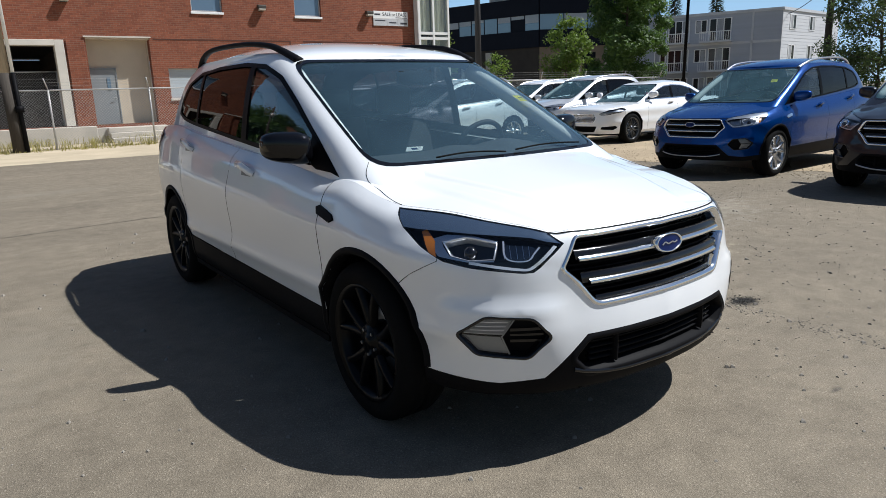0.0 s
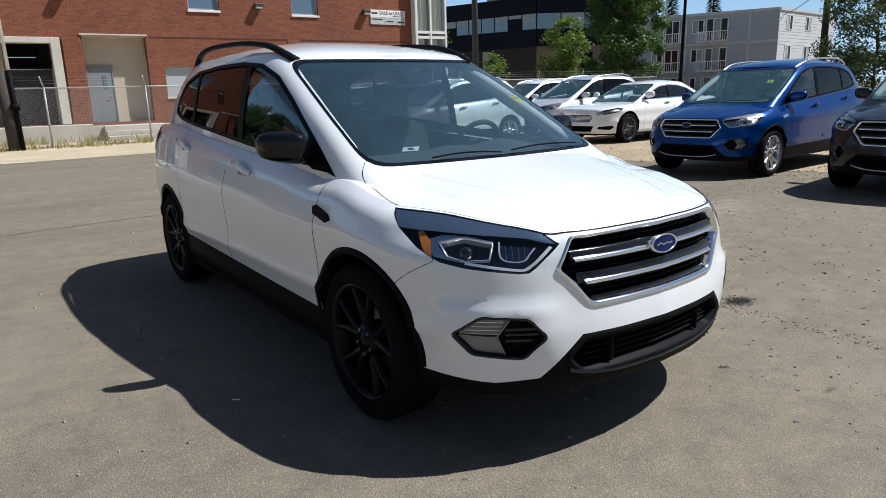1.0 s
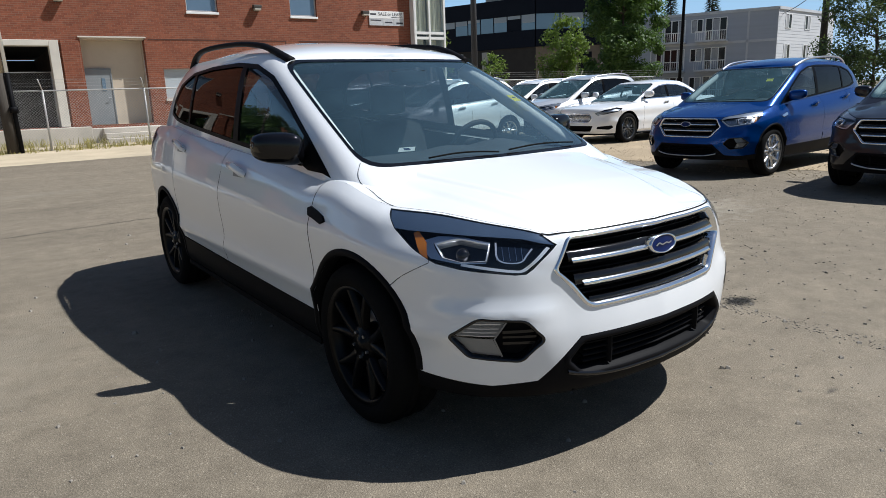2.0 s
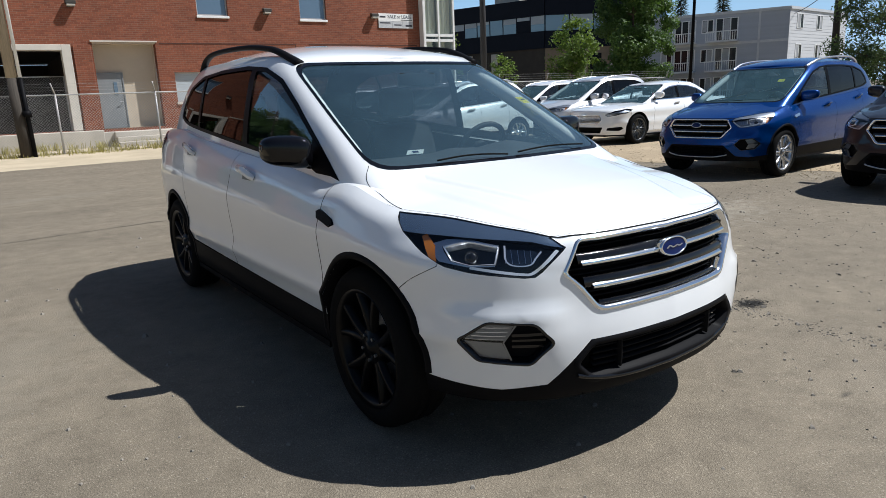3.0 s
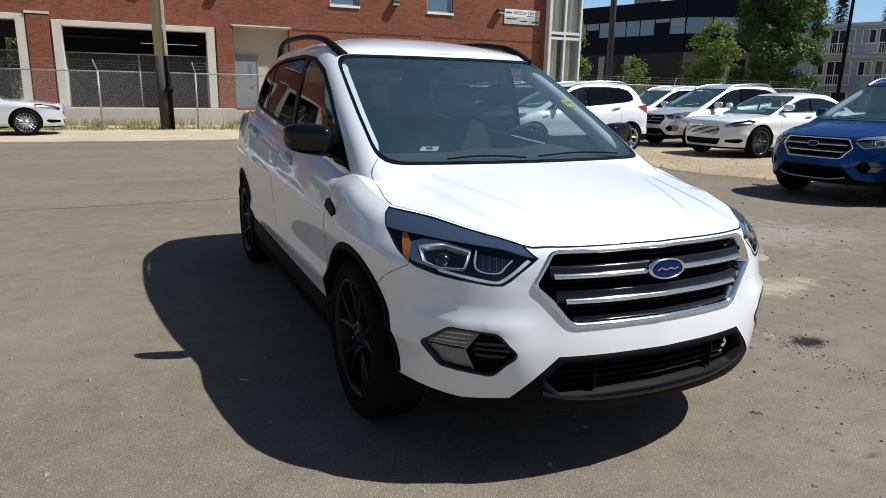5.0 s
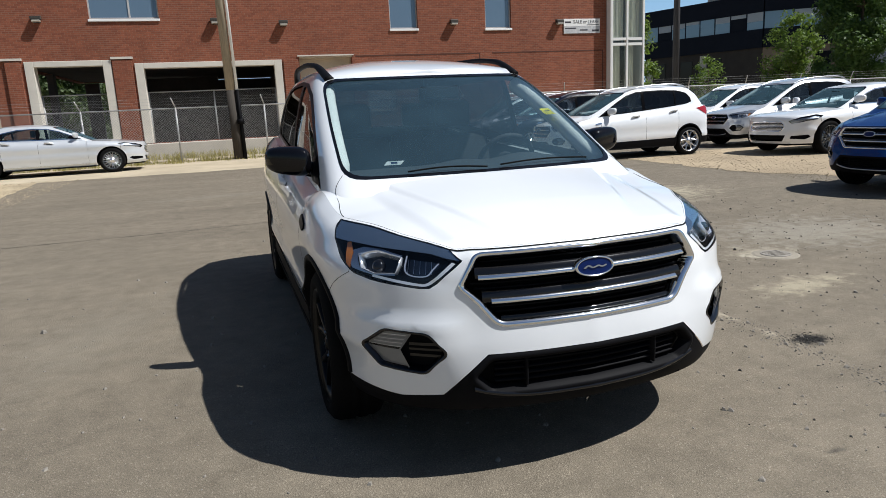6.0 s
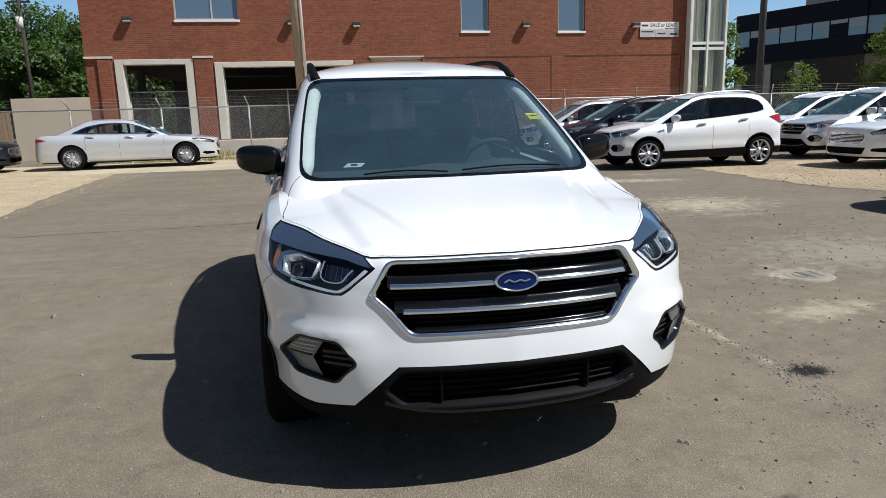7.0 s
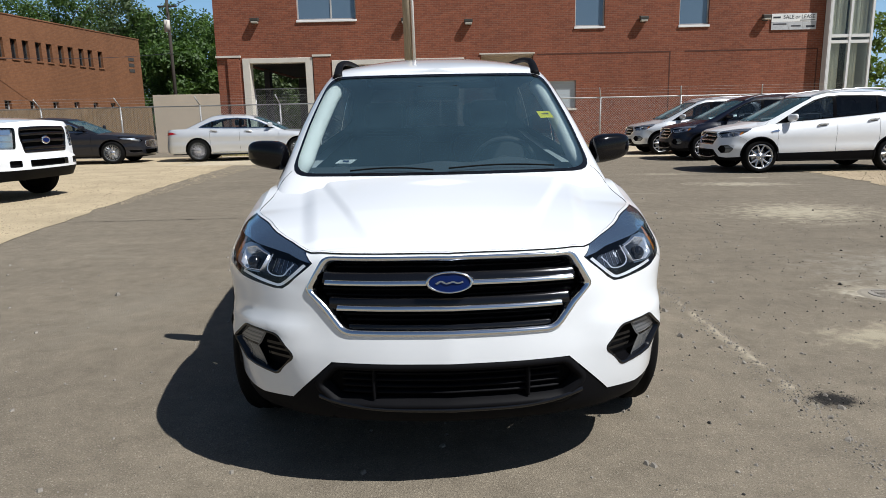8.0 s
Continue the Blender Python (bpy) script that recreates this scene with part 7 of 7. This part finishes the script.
def spruce(x, y, height, seed):
    rng = random.Random(seed)
    t = thing("spruce_tree", "dark narrow spruce top", "tree", at=pose(x, y, 0))
    bm = bmesh.new()
    cyl(bm, (0, 0, 0), (0, 0, height), 0.2, 0.03, 8)
    part("trunk", bm, BARK, t, "", True)
    bm = bmesh.new()
    for i in range(1500):
        u = rng.uniform(0.25, 1.0)
        a, r = rng.uniform(0, 6.283), (1 - u) * height * 0.20 * rng.uniform(0.3, 1.0) + 0.1
        c = Vector((r * math.cos(a), r * math.sin(a), height * (u - 0.25 * r / height)))
        d = Vector((math.cos(a), math.sin(a), -0.3)) * 0.5
        w = Vector((-math.sin(a), math.cos(a), 0)) * 0.13
        bm.faces.new([bm.verts.new(q) for q in (c - w, c + w, c + d + w * 0.3, c + d - w * 0.3)])
    part("crown", bm, NEEDLE, t)


tree("broadleaf_tree", "dense dark green street tree", 33.1, 26.3, 8.7, 2.4, 42000, LEAF, 11, 0.14, 0.115, 1.08)
tree("young_tree", "pale green young street tree", 45.75, 44.4, 7.75, 2.5, 6000, LEAF_PALE, 12, 0.20, 0.16)
tree("young_tree", "small pale green sapling", 42.1, 50.5, 4.8, 1.6, 1500, LEAF_PALE, 13, 0.25, 0.15)
tree("broadleaf_tree", "grey-green tree beside the apartments", 49, 18.0, 8.6, 3.9, 18000, LEAF_GREY, 14, 0.12, 0.12)
tree("broadleaf_tree", "tree beyond the glass tower", 26.0, 38.0, 6.8, 1.7, 2500, LEAF_PALE, 15, 0.15, 0.16)
spruce(72, 52, 13.8, 1)
spruce(77, 49.5, 13.8, 2)
for k, (x, y, h, sp) in enumerate(((-11.5, 47, 7.2, 3.6), (-16, 50, 8.4, 4.2), (-22.5, 54, 10.2, 4.8), (-28, 55, 11.4, 5.0), (-35, 58, 13.2, 5.8), (-14, 58, 8.0, 4.5), (-43, 56, 13.5, 5.5), (-19, 46, 6.8, 3.4))):
    tree("broadleaf_tree", "tall green tree behind the lot", x, y, h, sp, 20000, LEAF if k % 3 else LEAF_GREY, 30 + k, 0.06, 0.17)

# ---- parked cars ----
main_car, main_form = build_car("parked_suv", "white compact suv with black wheels and black plastic cladding", SUV, PAINT_WHITE, pose(-0.036, 0, 0.007, 0, 0, 1.4), True, "twin", ("black", "black"), PLASTIC, MIRROR_BLACK)


def shortened(spec, k):
    """The same car with everything behind its middle drawn in by k."""
    f = lambda y: y * k if y > 0 else y
    out = dict(spec, drop=0.0, back=k)
    for key in ("belt", "roof", "dlo"):
        out[key] = [(f(y), z) for y, z in spec[key]]
    for key in ("outline", "rear"):
        out[key] = [(a, f(y)) for a, y in spec[key]]
    for key in ("hub", "doors"):
        out[key] = tuple(f(y) for y in spec[key])
    out["arch_at"] = (spec["arch_at"][0], f(spec["arch_at"][1]), spec["arch_at"][2])
    out["pillars"] = tuple((f(a), f(b)) for a, b in spec["pillars"])
    return out


FAR_SUV = shortened(SUV, 0.91)
BIGGER = Matrix.Scale(1.03, 4)
blue_car, _ = build_car("parked_suv", "bright blue compact suv with silver wheels", dict(SUV, drop=0.0), PAINT_BLUE, pose(8.84, 2.56, 0, 0, 0, -86.5) @ Matrix.Scale(1.02, 4))


def recoloured(ob, m, coat, label, old=PAINT_WHITE):
    """A copy of a parked car in another paint."""
    c = copy_thing(ob, m)
    c["label"] = label
    for o in c.children_recursive:
        for s in o.material_slots:
            if s.material is old:
                s.link = "OBJECT"
                s.material = coat
    return c


recoloured(blue_car, pose(8.68, -0.34, 0, 0, 0, -86) @ BIGGER, PAINT_DARK, "dark grey compact suv parked beside the blue one", PAINT_BLUE)
side_car, _ = build_car("parked_suv", "white compact suv with silver wheels seen from its side", FAR_SUV, PAINT_WHITE, pose(7.93, 10.45, 0, 0, 0, -91))
recoloured(side_car, pose(8.2, 14.2, 0, 0, 0, -91), PAINT_NAVY, "dark navy compact suv between two pale ones")
recoloured(side_car, pose(7.95, 16.95, 0, 0, 0, -91), PAINT_SILVER, "silver compact suv parked by the fence")
recoloured(side_car, pose(13.5, 11.1, 0, 0, 0, -92) @ BIGGER, PAINT_SILVER, "silver compact suv behind the white sedan")
recoloured(side_car, pose(14.3, 14.2, 0, 0, 0, -90), PAINT_WHITE, "white compact suv further back in the lot")
recoloured(side_car, pose(20.0, 8.4, 0, 0, 0, 90), PAINT_WHITE, "white compact suv with a dark roof rack behind the sedan")
FAMILY = dict(SEDAN, drop=0.0)
build_car("parked_sedan", "white family sedan with grey wheels", FAMILY, PAINT_WHITE, pose(12.68, 8.25, 0, 0, 0, -90) @ Matrix.Diagonal((1.03, 0.965, 1.05, 1.0)), False, "multi", ("gun", "gun"), nose="sedan")
lux, _ = build_car("parked_sedan", "silver luxury sedan with multi-spoke wheels", FAMILY, PAINT_SILVER, pose(-6.45, 18.35, 0, 0, 0, 95) @ Matrix.Scale(1.04, 4), False, "multi", ("gun", "satin"), nose="sedan")
recoloured(lux, pose(-12.25, 17.75, 0, 0, 0, 95), PAINT_DARK, "dark grey luxury sedan parked on gravel", PAINT_SILVER)
build_car("pickup_truck", "white full-size pickup truck with a black grille", dict(TRUCK, drop=0.0), PAINT_WHITE, pose(-9.88, 7.9, 0, 0, 0, 82) @ Matrix.Diagonal((1.0, 1.0, 1.05, 1.0)), False, "twin", ("gun", "gun"), nose="truck", category="truck")


# small things inside the main car's windshield and on the others
def on_windshield(car, form, x, z, w, h, mat, name, label, lift=-0.012, skew=0.0):
    a = np.linspace(-3.7 / 12, 3.7 / 12, 120)
    rows = []
    for dz in (-h / 2, h / 2):
        g = form.cabin0(a, np.full(120, z + dz))
        rows.append([form.cabin(float(np.interp(x + dx + skew * dz, g[:, 0], a)), z + dz, lift)[0] for dx in (-w / 2, w / 2)])
    bm = bmesh.new()
    v = [bm.verts.new(p) for p in (rows[0][0], rows[0][1], rows[1][1], rows[1][0])]
    bm.faces.new(v)
    bmesh.ops.solidify(bm, geom=bm.faces[:], thickness=0.001)
    return part(name, bm, mat, car, label)


on_windshield(main_car, main_form, 0.565, 1.315, 0.075, 0.034, YELLOW, "price_sticker", "yellow windshield sticker", skew=-0.4)
on_windshield(main_car, main_form, 0.565, 1.317, 0.04, 0.004, INK, "sticker_print", "", -0.0105, -0.4)
on_windshield(main_car, main_form, -0.455, 1.115, 0.08, 0.016, WHITE_PLAIN, "inventory_tag", "small white tag low on the windshield", skew=1.5)
on_windshield(main_car, main_form, -0.455, 1.115, 0.03, 0.008, BADGE_BLUE, "tag_print", "", -0.0105)
for c in [o for o in scene.objects if o.name.startswith("parked_suv") and o.parent is None and o is not main_car][:2]:
    on_windshield(c, main_form, 0.44, 1.36, 0.09, 0.04, YELLOW, "price_sticker", "yellow windshield sticker", skew=-0.4)
